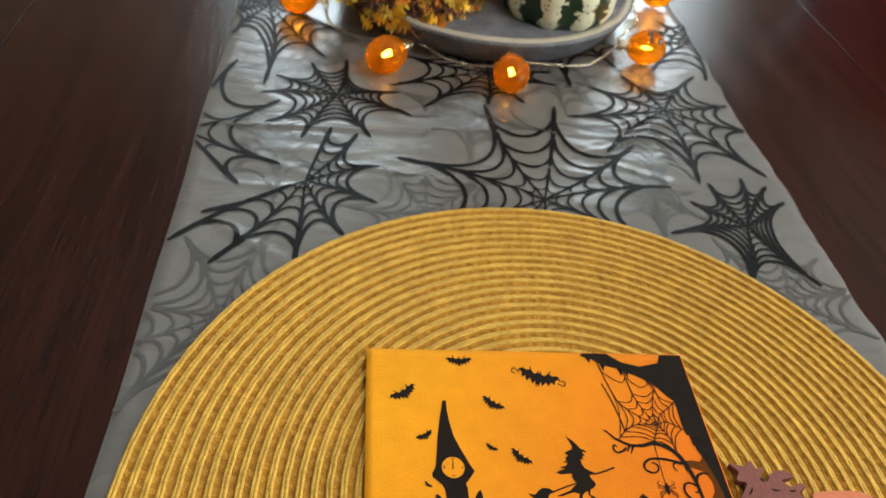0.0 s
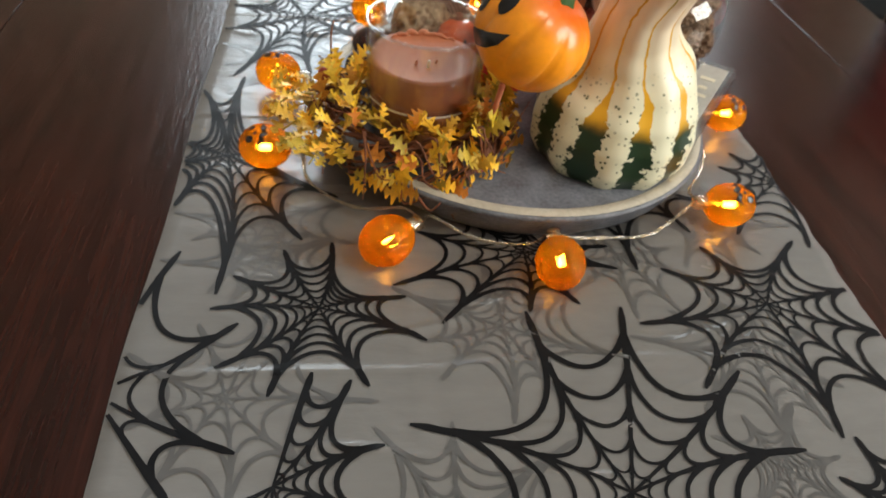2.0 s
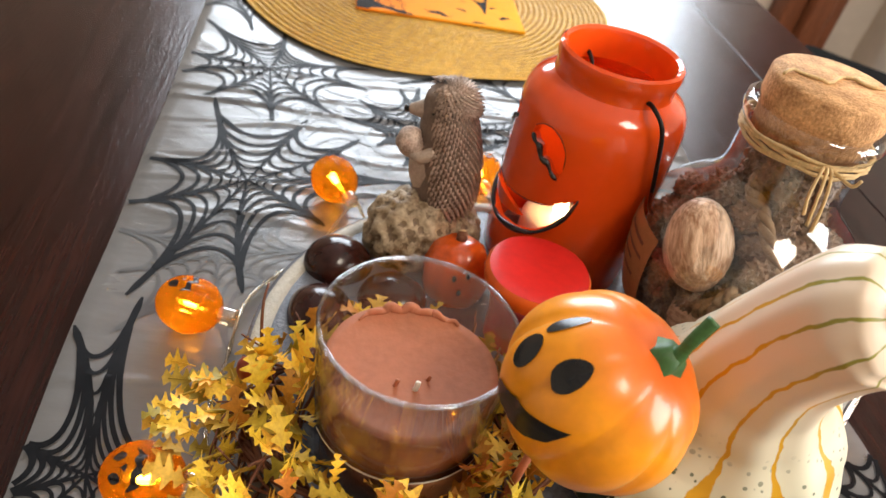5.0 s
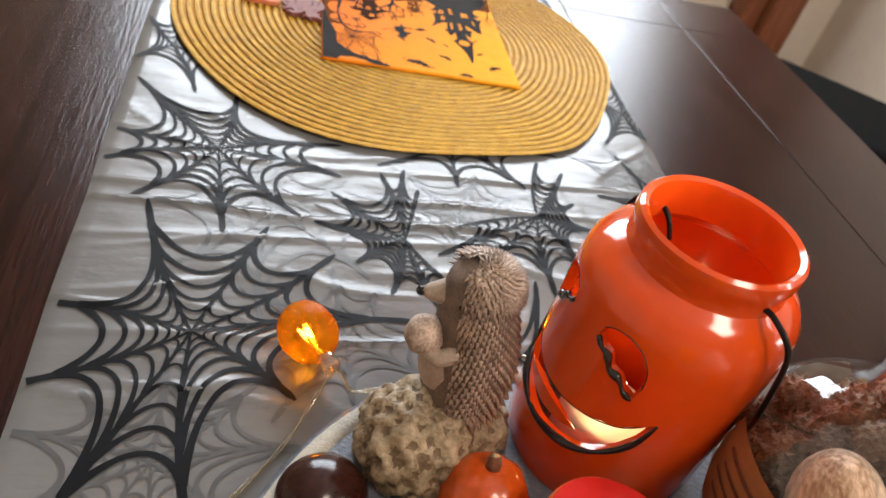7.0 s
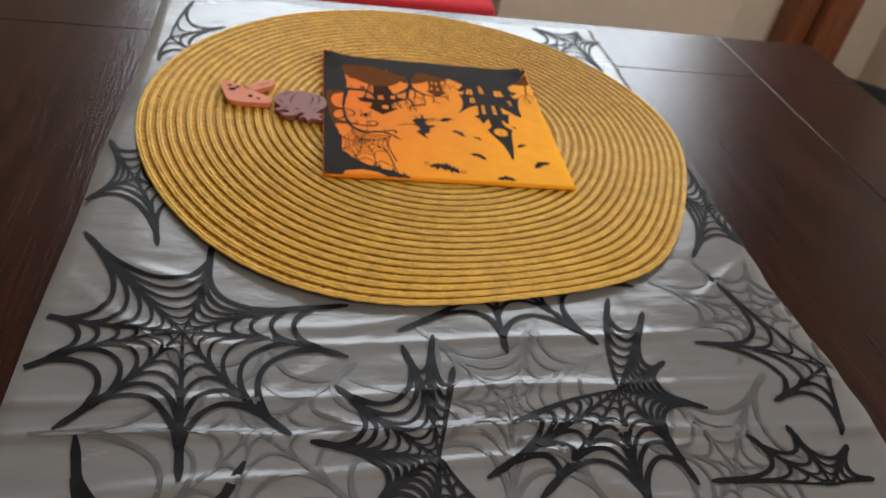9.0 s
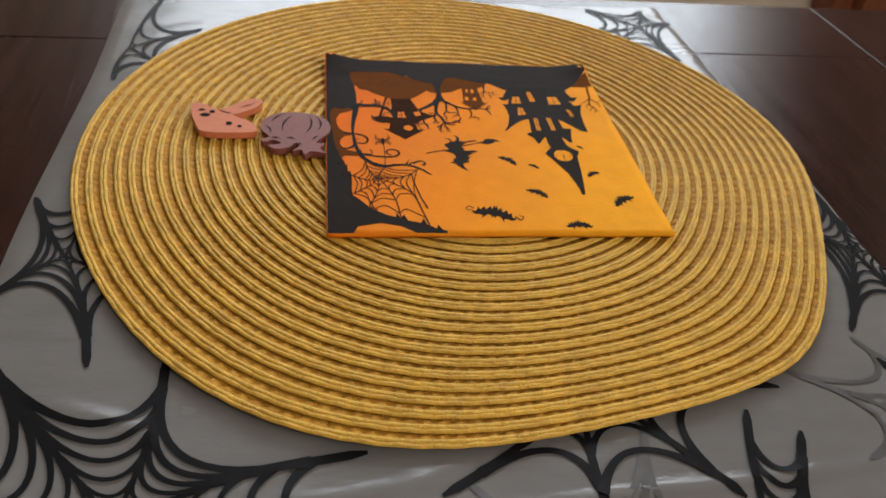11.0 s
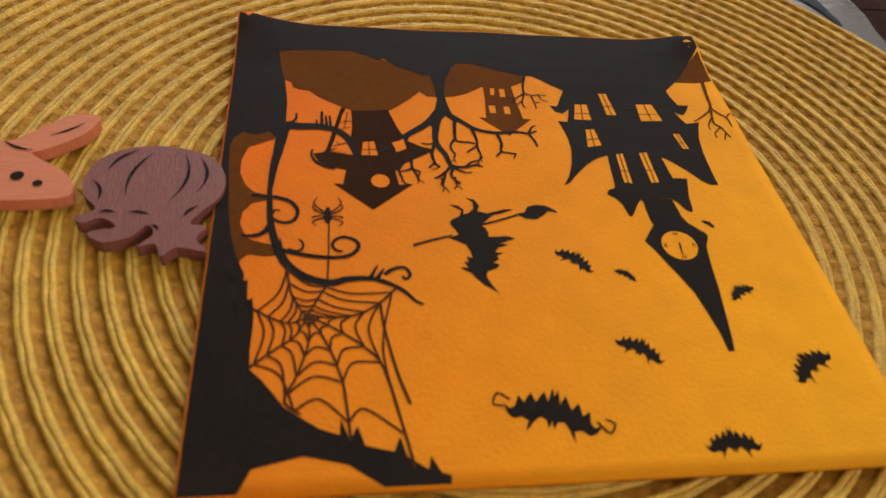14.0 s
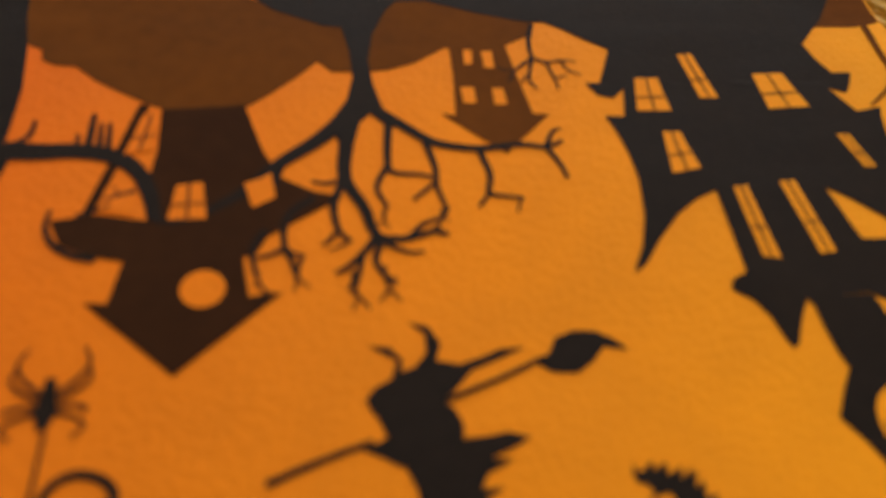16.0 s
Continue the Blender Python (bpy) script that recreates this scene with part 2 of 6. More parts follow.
def tube(points, radius, seg=8, bm=None, closed=False):
    """A round tube along points; radius: a number or a function of 0..1."""
    bm = bm or bmesh.new()
    n = len(points)
    rings = []
    up = Vector((0.12, 0.2, 0.97)).normalized()
    for i, p in enumerate(points):
        a = points[i - 1] if (i > 0 or closed) else points[0]
        b = points[(i + 1) % n] if (closed or i + 1 < n) else points[-1]
        d = (Vector(b) - Vector(a)).normalized()
        s = d.cross(up)
        if s.length < 1e-3:
            s = d.cross(Vector((1, 0, 0)))
        s.normalize()
        u = s.cross(d)
        r = radius(i / max(1, n - 1)) if callable(radius) else radius
        rings.append([bm.verts.new(Vector(p) + r * (math.cos(2 * math.pi * k / seg) * s + math.sin(2 * math.pi * k / seg) * u)) for k in range(seg)])
    pairs = list(zip(rings, rings[1:])) + ([(rings[-1], rings[0])] if closed else [])
    for a, b in pairs:
        for k in range(seg):
            bm.faces.new((a[k], a[(k + 1) % seg], b[(k + 1) % seg], b[k]))
    if not closed:
        bm.faces.new(rings[0][::-1])
        bm.faces.new(rings[-1])
    bmesh.ops.recalc_face_normals(bm, faces=bm.faces)
    return bm


def blob(rx, ry, rz, at=(0, 0, 0), level=3, amp=0.0, freq=60.0, bm=None):
    own = bmesh.new()
    bmesh.ops.create_icosphere(own, subdivisions=level, radius=1.0)
    for v in own.verts:
        p = Vector((v.co.x * rx, v.co.y * ry, v.co.z * rz))
        if amp:
            p += v.co * amp * noise.noise(p * freq + Vector(at) * 37)
        v.co = p + Vector(at)
    if bm is None:
        return own
    me = bpy.data.meshes.new("tmp")
    own.to_mesh(me)
    own.free()
    bm.from_mesh(me)
    bpy.data.meshes.remove(me)
    return bm


# ---- room ----
X0, X1, Y0, Y1, H = -2.6, 2.0, -2.4, 3.0, 2.6


def wall(name, sx, sy, sz, at, label):
    return solid(name, box(sx, sy, sz, at), M["wall"], label, "wall", kind="structure", smooth=False)


solid("floor", box(X1 - X0, Y1 - Y0, 0.06, ((X0 + X1) / 2, (Y0 + Y1) / 2, -0.034)), M["floor"], "brown wooden floor under the dining table", "floor", kind="structure", smooth=False)
solid("ceiling", box(X1 - X0 + 0.4, Y1 - Y0 + 0.4, 0.1, ((X0 + X1) / 2, (Y0 + Y1) / 2, H + 0.05)), M["ceiling"], "plain white ceiling", "ceiling", kind="structure", smooth=False)
wall("wall_west", 0.12, Y1 - Y0, H, (X0 - 0.06, (Y0 + Y1) / 2, H / 2), "beige plastered wall beside the table")
wall("wall_south", X1 - X0 + 0.24, 0.12, H, ((X0 + X1) / 2, Y0 - 0.06, H / 2), "beige plastered wall behind the viewer")
# east wall with an added, unseen opening for the side fill
wall("wall_east_low", 0.12, Y1 - Y0, 1.0, (X1 + 0.06, (Y0 + Y1) / 2, 0.5), "beige wall below the added side opening")
wall("wall_east_high", 0.12, Y1 - Y0, 0.4, (X1 + 0.06, (Y0 + Y1) / 2, H - 0.2), "beige wall above the added side opening")
wall("wall_east_near", 0.12, 1.8, H - 1.4, (X1 + 0.06, Y0 + 0.9, 1.6), "beige wall beside the added side opening")
wall("wall_east_far", 0.12, 2.4, H - 1.4, (X1 + 0.06, Y1 - 1.2, 1.6), "beige wall beside the added side opening")
# north wall with the window opening
WX0, WX1, WZ0, WZ1 = -0.48, 1.35, 1.22, 2.28
wall("wall_north_low", X1 - X0 + 0.24, 0.12, WZ0, ((X0 + X1) / 2, Y1 + 0.06, WZ0 / 2), "beige plastered wall below the window")
wall("wall_north_high", X1 - X0 + 0.24, 0.12, H - WZ1, ((X0 + X1) / 2, Y1 + 0.06, (H + WZ1) / 2), "beige plastered wall above the window")
wall("wall_north_left", WX0 - X0 + 0.12, 0.12, WZ1 - WZ0, ((X0 - 0.12 + WX0) / 2, Y1 + 0.06, (WZ0 + WZ1) / 2), "beige plastered wall beside the window")
wall("wall_north_right", X1 + 0.12 - WX1, 0.12, WZ1 - WZ0, ((X1 + 0.12 + WX1) / 2, Y1 + 0.06, (WZ0 + WZ1) / 2), "beige plastered wall beside the window")

# ---- dining table ----
TX0, TX1, TY0, TY1 = -0.445, 0.469, -0.03, 1.425
SL, SR, SY0, SY1 = -0.333, 0.361, 0.06, 1.335
table = thing("dining_table", "dark brown wooden dining table with planked top", "table")


def board(x0, x1, y0, y1, name="plank"):
    g = 0.0004
    return part(name, box(x1 - x0 - 2 * g, y1 - y0 - 2 * g, 0.03, ((x0 + x1) / 2, (y0 + y1) / 2, T - 0.015), 0.0006), M["table_wood"], table, smooth=False)


part("core", box(TX1 - TX0 - 0.02, TY1 - TY0 - 0.02, 0.012, ((TX0 + TX1) / 2, (TY0 + TY1) / 2, T - 0.0245), 0.002), M["table_wood"], table, smooth=False)
board(SL, SR, SY0, SY1)
board(TX0, SL, SY0, SY1)
board(SR, TX1, SY0, SY1)
for ya, yb in ((TY0, SY0), (SY1, TY1)):
    board(TX0, SL, ya, yb)
    board(SL, SR, ya, yb)
    board(SR, TX1, ya, yb)
for sx in (TX0 + 0.07, TX1 - 0.07):
    for sy in (TY0 + 0.08, TY1 - 0.08):
        part("leg", box(0.07, 0.07, T - 0.032, (sx, sy, (T - 0.032) / 2), 0.004), M["table_wood"], table)
for sx in (TX0 + 0.07, TX1 - 0.07):
    part("apron", box(0.022, TY1 - TY0 - 0.23, 0.08, (sx, (TY0 + TY1) / 2, T - 0.073), 0.002), M["table_wood"], table)
for sy in (TY0 + 0.08, TY1 - 0.08):
    part("apron", box(TX1 - TX0 - 0.21, 0.022, 0.08, ((TX0 + TX1) / 2, sy, T - 0.073), 0.002), M["table_wood"], table)


# ---- table runner ----
def edge_left(y):
    return -0.190 + 0.021 * (y - 0.2) + 0.0022 * noise.noise(Vector((3.1, y * 9, 0)))


def edge_right(y):
    return 0.2085 + 0.010 * (y - 0.3) + 0.004 * noise.noise(Vector((7.7, y * 14, 0))) + 0.0018 * noise.noise(Vector((1.7, y * 55, 0)))


CREASES = ((0.487, 0.0011, 0.02), (0.30, 0.0009, 0.0), (0.952, 0.0022, -0.03), (0.972, 0.0018, 0.01), (1.004, 0.0012, 0.02),
           (0.86, 0.0009, 0.0), (0.70, 0.0009, -0.02), (0.935, 0.0012, 0.05))


wr = random.Random(17)
# short sharp wrinkles: middle, direction, half length, height, width
WRINKLES = [(wr.uniform(-0.17, 0.19), wr.choice((wr.uniform(0.25, 0.55), wr.uniform(0.82, 1.06), wr.uniform(0.03, 1.38))), math.tan(radians(wr.gauss(0, 22))), wr.uniform(0.018, 0.06), wr.uniform(0.0005, 0.0013), wr.uniform(0.0016, 0.0030)) for _ in range(64)]


def sheet_z(x, y):
    """Height of the runner's top above the table: soft waves, fold ridges and a few wrinkles."""
    z = 0.0019 + 0.0011 * noise.noise(Vector((x * 9, y * 14, 0.3))) + 0.0005 * noise.noise(Vector((x * 31, y * 40, 4.0))) + 0.00022 * noise.noise(Vector((x * 60, y * 75, 9.0)))
    for yc, h, slope in CREASES:
        d = y - yc - slope * x - 0.004 * noise.noise(Vector((x * 11, yc * 50, 0)))
        z += 1.25 * h * math.exp(-(d / 0.0024) ** 2) * (0.6 + 0.5 * noise.noise(Vector((x * 8, yc * 20, 1))))
    for wx, wy, slope, half, h, w in WRINKLES:
        u = (x - wx) / half
        if -1 < u < 1:
            d = (y - wy - slope * (x - wx) - 0.004 * math.sin(u * 2.2 + wx * 50)) / w
            if -3 < d < 3:
                z += h * (1 - u * u) * math.exp(-d * d)
    for xc in (-0.06, 0.12):
        z += 0.0006 * math.exp(-((x - xc - 0.01 * math.sin(y * 3)) / 0.003) ** 2)
    return T + max(z, 0.0005)


RY0, RY1 = 0.02, 1.405
runner_bm = bmesh.new()
NX, NY = 90, 680
grid = []
for j in range(NY + 1):
    y = RY0 + (RY1 - RY0) * j / NY
    a, b = edge_left(y), edge_right(y)
    row = []
    for i in range(NX + 1):
        x = a + (b - a) * i / NX
        yy = y + (0.006 * noise.noise(Vector((x * 20, 5, 0))) if j == NY else 0)
        z = sheet_z(x, y)
        if i in (0, NX):
            z = T + 0.0004
        row.append(runner_bm.verts.new((x, yy, z)))
    grid.append(row)
for j in range(NY):
    for i in range(NX):
        runner_bm.faces.new((grid[j][i], grid[j][i + 1], grid[j + 1][i + 1], grid[j + 1][i]))
runner = thing("table_runner", "white translucent plastic table runner printed with black spider webs", "table runner")
part("sheet", runner_bm, M["sheet"], runner)

WEB_LIFT = {"web": 0.0005, "web_veiled": 0.00025}


def strip(bm, pts, widths, lift):
    """A flat printed stroke that follows the sheet's surface."""
    left, right = [], []
    n = len(pts)
    for i, (x, y) in enumerate(pts):
        a, b = pts[max(0, i - 1)], pts[min(n - 1, i + 1)]
        dx, dy = b[0] - a[0], b[1] - a[1]
        d = math.hypot(dx, dy) or 1
        nx, ny = -dy / d * widths[i] / 2, dx / d * widths[i] / 2
        inside = edge_left(y) + 0.0012 < x < edge_right(y) - 0.0012 and RY0 < y < RY1 - 0.006
        pair = [bm.verts.new((x + s * nx, y + s * ny, sheet_z(x + s * nx, y + s * ny) + lift)) for s in (1, -1)] if inside else None
        left.append(pair)
    for a, b in zip(left, left[1:]):
        if a and b:
            bm.faces.new((a[1], b[1], b[0], a[0]))


def web(cx, cy, rings, tips, kind="web", gain=1.0):
    """A printed spider web: rays (degrees, millimetres) and sagging threads between neighbours."""
    bm = bmesh.new()
    lift = WEB_LIFT[kind]
    size = sum(l for _, l in tips) / len(tips) / 1000
    g = gain * (1.15 + size * 6.0)
    rays = []
    for k, (a, l) in enumerate(tips):
        l = l / 1000
        bow = 0.05 * math.sin(k * 2.3 + cx * 40) * l
        c, s = math.cos(radians(a)), math.sin(radians(a))

        def at(f, c=c, s=s, l=l, bow=bow):
            o = bow * math.sin(math.pi * f)
            return (cx + c * l * f - s * o, cy + s * l * f + c * o)
        rays.append((a, l, at))
        n = 14
        fs = [i / n for i in range(n + 1)]
        strip(bm, [at(f) for f in fs], [g * (0.0007 + 0.0015 * min(1, f * 1.25)) * (0.4 if f > 0.97 else 1) for f in fs], lift + 0.00004 * (k % 3))
    count = len(rays)
    for k in range(count):
        a, b = rays[k], rays[(k + 1) % count]
        gap = (b[0] - a[0]) % 360
        if gap > 112 or count < 2:
            continue
        for i in range(rings - 1):
            f = 0.12 + 0.67 * (i / max(1, rings - 2)) ** 1.2
            fa, fb = f * (1 + 0.03 * math.sin(k * 5 + i)), f * (1 + 0.03 * math.cos(k * 3 + i))
            p, q = a[2](fa), b[2](fb)
            mx, my = (p[0] + q[0]) / 2, (p[1] + q[1]) / 2
            sag = 0.44 * math.hypot(p[0] - q[0], p[1] - q[1]) + 0.02 * f * (a[1] + b[1])
            dx, dy = cx - mx, cy - my
            d = math.hypot(dx, dy) or 1
            sag = min(sag, 0.6 * d)
            m = (mx + dx / d * sag * 1.35, my + dy / d * sag * 1.35)
            n = 12
            pts, ws = [], []
            for j in range(n + 1):
                t = j / n
                pts.append(((1 - t) ** 2 * p[0] + 2 * t * (1 - t) * m[0] + t * t * q[0], (1 - t) ** 2 * p[1] + 2 * t * (1 - t) * m[1] + t * t * q[1]))
                ws.append(g * (0.0006 + 0.0016 * f) * (0.85 + 0.6 * abs(2 * t - 1) ** 3))
            strip(bm, pts, ws, lift + 0.00012 + 0.00003 * (i % 2))
    if bm.faces:
        part("web", bm, M[kind], runner, "black printed web" if kind == "web" else "grey web on top of the sheet, coloured as if seen through it", smooth=True)
    else:
        bm.free()


web(-0.096, 0.525, 7, [(10, 45), (83, 51), (114, 48), (152, 50), (180, 53), (219, 60), (248, 59), (295, 55), (337, 57)])
web(0.036, 0.417, 6, [(11, 91), (40, 100), (76, 111), (104, 108), (158, 99), (203, 106), (228, 96), (270, 85), (323, 92)])
web(-0.113, 0.426, 6, [(21, 49), (59, 62), (76, 59), (209, 65), (218, 90), (237, 87), (268, 71), (297, 53), (337, 47)])
web(0.149, 0.527, 6, [(13, 66), (52, 68), (115, 52), (152, 60), (190, 80), (224, 82), (269, 87), (304, 92), (340, 74)])
web(0.018, 0.568, 6, [(7, 52), (77, 32), (139, 50), (163, 69), (200, 81), (226, 76), (263, 47), (299, 47), (346, 54)])
web(-0.154, 0.657, 7, [(11, 36), (89, 100), (107, 82), (151, 35), (200, 50), (245, 57), (273, 122), (301, 93), (329, 79)])
web(-0.192, 0.475, 4, [(35, 70), (76, 95), (306, 68), (332, 71)])
web(0.164, 0.397, 7, [(35, 45), (54, 52), (73, 53), (103, 45), (143, 38), (189, 54), (250, 60), (297, 58)])
web(0.209, 0.642, 5, [(80, 55), (120, 40), (153, 39), (190, 50), (227, 76), (262, 68)])
web(-0.112, 0.861, 7, [(7, 111), (41, 92), (67, 86), (108, 98), (167, 65), (206, 74), (245, 114), (274, 97), (322, 60)])
web(-0.109, 1.011, 7, [(13, 78), (83, 63), (128, 89), (170, 64), (199, 69), (231, 68), (275, 80), (309, 77), (347, 76)])
web(0.210, 0.984, 5, [(116, 79), (166, 69), (208, 47), (248, 46)])
web(0.172, 0.916, 5, [(5, 23), (44, 29), (101, 32), (136, 40), (175, 57)])
web(0.049, 1.052, 5, [(215, 73), (262, 58), (308, 66), (354, 77)])
web(-0.147, 1.131, 5, [(80, 60), (117, 45), (228, 34), (288, 63), (330, 48)])
web(0.207, 1.122, 6, [(30, 28), (82, 49), (130, 40), (237, 62), (282, 47), (330, 40)])
web(-0.151, 1.319, 4, [(36, 48), (82, 75), (266, 39), (310, 41)])
web(0.190, 1.370, 5, [(11, 35), (70, 40), (140, 60), (191, 48), (229, 66), (281, 54)])
web(0.087, 0.654, 4, [(234, 94), (267, 100), (301, 77), (331, 83)])
web(-0.001, 0.938, 8, [(74, 51), (84, 70), (98, 63), (136, 57), (169, 53), (216, 37), (254, 47), (283, 55), (301, 51)])
web(0.090, 0.971, 8, [(29, 35), (58, 62), (75, 66), (198, 60), (211, 85), (226, 76), (265, 73), (290, 55), (344, 43)])
web(0.052, 0.847, 4, [(39, 22), (72, 67), (121, 23)])

# grey webs laid on the opaque sheet, paled to look seen through it
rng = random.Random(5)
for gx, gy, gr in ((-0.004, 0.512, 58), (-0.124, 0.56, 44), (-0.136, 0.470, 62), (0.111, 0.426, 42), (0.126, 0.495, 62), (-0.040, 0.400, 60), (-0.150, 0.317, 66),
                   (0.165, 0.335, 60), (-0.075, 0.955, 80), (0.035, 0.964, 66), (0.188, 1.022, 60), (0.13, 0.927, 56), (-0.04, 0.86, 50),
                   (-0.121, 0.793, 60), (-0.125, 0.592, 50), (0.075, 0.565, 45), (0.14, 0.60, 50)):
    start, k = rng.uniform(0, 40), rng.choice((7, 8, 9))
    web(gx, gy, rng.choice((5, 6)), sorted(((start + i * 360 / k + rng.uniform(-10, 10)) % 360, gr * rng.uniform(0.7, 1.25)) for i in range(k)), "web_veiled", 0.85)


# ---- placemats ----
MAT_R = 0.19
COILS = 31


def mat_edge(a, r):
    """The outer coils wander: pressed in at two places of the rim, bulging at a third."""
    def near(c, w):
        d = (math.degrees(a) - c + 180) % 360 - 180
        return math.exp(-(d / w) ** 2)
    return 1 + (r / MAT_R) ** 3 * (0.034 * near(-124, 24) - 0.045 * near(-82, 20) - 0.050 * near(-26, 22) + 0.012 * near(-54, 10))


def coil_ring(r, w):
    """One braided coil: low at its inner side, rising in woven points to the cord at its outer side."""
    bm = bmesh.new()
    n = max(24, int(2 * math.pi * r / 0.00105))
    teeth = max(3, round(2 * math.pi * r / 0.0058))
    prof = [(-0.62, 0.0012, 0.0), (-0.42, 0.0014, 0.4), (-0.24, 0.0018, 1.0), (-0.02, 0.0023, 0.8), (0.22, 0.0027, 0.3), (0.50, 0.0029, 0.0)]
    rings = []
    for i in range(n):
        a = 2 * math.pi * i / n
        k = mat_edge(a, r)
        ph = teeth * a / (2 * math.pi) + r * 331
        tri = 2 * abs((ph % 1) - 0.5)
        row = []
        for u, h, g in prof:
            z = h + g * (0.0011 * tri - 0.0004) + 0.00015 * noise.noise(Vector((math.cos(a) * r * 700, math.sin(a) * r * 700, u * 5)))
            rr = (r + u * w + 0.00012 * noise.noise(Vector((math.cos(a) * 9, math.sin(a) * 9, r * 80)))) * k
            row.append(bm.verts.new((rr * math.cos(a), rr * math.sin(a), z)))
        rings.append(row)
    for i in range(n):
        a, b = rings[i], rings[(i + 1) % n]
        for k in range(len(prof) - 1):
            bm.faces.new((a[k], a[k + 1], b[k + 1], b[k]))
    bmesh.ops.recalc_face_normals(bm, faces=bm.faces)
    if sum(f.normal.z for f in bm.faces) < 0:
        bmesh.ops.reverse_faces(bm, faces=bm.faces)
    return bm


def cord_ring(r):
    """The raised cord along a coil's outer side: two strands side by side, gently wound."""
    bm = bmesh.new()
    n = max(20, int(2 * math.pi * r / 0.0014))
    turns = max(2, round(2 * math.pi * r / 0.0125))
    for ply in (0, 1):
        rows = []
        for i in range(n):
            a = 2 * math.pi * i / n
            p = turns * a
            side = (0.00072 if ply else -0.00072) + 0.00006 * math.sin(p + ply)
            k = mat_edge(a, r)
            rr = (r + side + 0.00012 * noise.noise(Vector((math.cos(a) * 14, math.sin(a) * 14, r * 50)))) * k
            z = 0.0029 - 0.0003 * ply + 0.00012 * math.sin(p + 2.4 * ply) + 0.00012 * noise.noise(Vector((math.cos(a) * r * 300, math.sin(a) * r * 300, ply)))
            rows.append([bm.verts.new(((rr + 0.00092 * math.cos(q)) * math.cos(a), (rr + 0.00092 * math.cos(q)) * math.sin(a), z + 0.0008 * math.sin(q)))
                         for q in (-0.4, 0.65, 1.57, 2.49, 3.54)])
        for i in range(n):
            a, b = rows[i], rows[(i + 1) % n]
            for k in range(4):
                bm.faces.new((a[k], b[k], b[k + 1], a[k + 1]))
    return bm


def placemat(at, turn):
    mt = thing("placemat", "round golden yellow placemat of coiled braided straw", "placemat", at, turn, "placemats")
    w = MAT_R / COILS
    for i in range(COILS):
        part("coil", coil_ring(0.004 + (i + 0.5) * w * 0.975, w * 1.02), M["braid"], mt)
        part("cord", cord_ring(0.004 + (i + 1) * w * 0.975 - 0.001), M["cord"], mt, "paler double cord")
    return mt


mat_far = placemat((0.033, 1.211, T + 0.0026), 0)
mat_near = copy_thing(mat_far, pose(0.012, 0.214, T + 0.0026, 0, 0, -30))

# ---- paper napkins ----
from mathutils.geometry import tessellate_polygon

NW, NH = 0.1585, 0.1635


def nap_z(u, v):
    """The folded paper's top: nearly flat, with its ground-side corners lifted."""
    a = max(0.0, 0.16 - math.hypot(u - 0.985, v - 0.0)) / 0.16
    b = max(0.0, 0.14 - math.hypot(u - 0.02, v - 0.02)) / 0.14
    return 0.0023 + 0.0045 * a * a + 0.0035 * b * b + 0.0005 * noise.noise(Vector((u * 4, v * 5, 2.2))) + 0.00016 * noise.noise(Vector((u * 9, v * 26, 6.0)))


def nap_xy(u, v):
    return ((u - 0.5) * NW, (v - 0.5) * NH)


def tint_paper(m):
    """The printed sky: deep orange by the trees, turning yellow by the castle's side."""
    nt = m.node_tree
    b = nt.nodes["Principled BSDF"]
    old = b.inputs["Base Color"].links[0].from_socket
    tc, sp, mr = nt.nodes.new("ShaderNodeTexCoord"), nt.nodes.new("ShaderNodeSeparateXYZ"), nt.nodes.new("ShaderNodeMapRange")
    nt.links.new(tc.outputs["Object"], sp.inputs[0])
    ad = nt.nodes.new("ShaderNodeMath")
    ad.operation = "MULTIPLY_ADD"
    ad.inputs[1].default_value = -0.45
    nt.links.new(sp.outputs["Y"], ad.inputs[0])
    nt.links.new(sp.outputs["X"], ad.inputs[2])
    mr.inputs[1].default_value, mr.inputs[2].default_value = -0.09, 0.085
    nt.links.new(ad.outputs[0], mr.inputs[0])
    ramp = nt.nodes.new("ShaderNodeValToRGB")
    ramp.color_ramp.elements[0].color, ramp.color_ramp.elements[1].color = (1.0, 1.28, 1.2, 1), (0.84, 0.48, 0.5, 1)
    nt.links.new(mr.outputs[0], ramp.inputs[0])
    mx = nt.nodes.new("ShaderNodeMix")
    mx.data_type, mx.blend_type = "RGBA", "MULTIPLY"
    mx.inputs[0].default_value = 1.0
    nt.links.new(old, mx.inputs[6])
    nt.links.new(ramp.outputs[0], mx.inputs[7])
    nt.links.new(mx.outputs[2], b.inputs["Base Color"])


tint_paper(M["paper"])


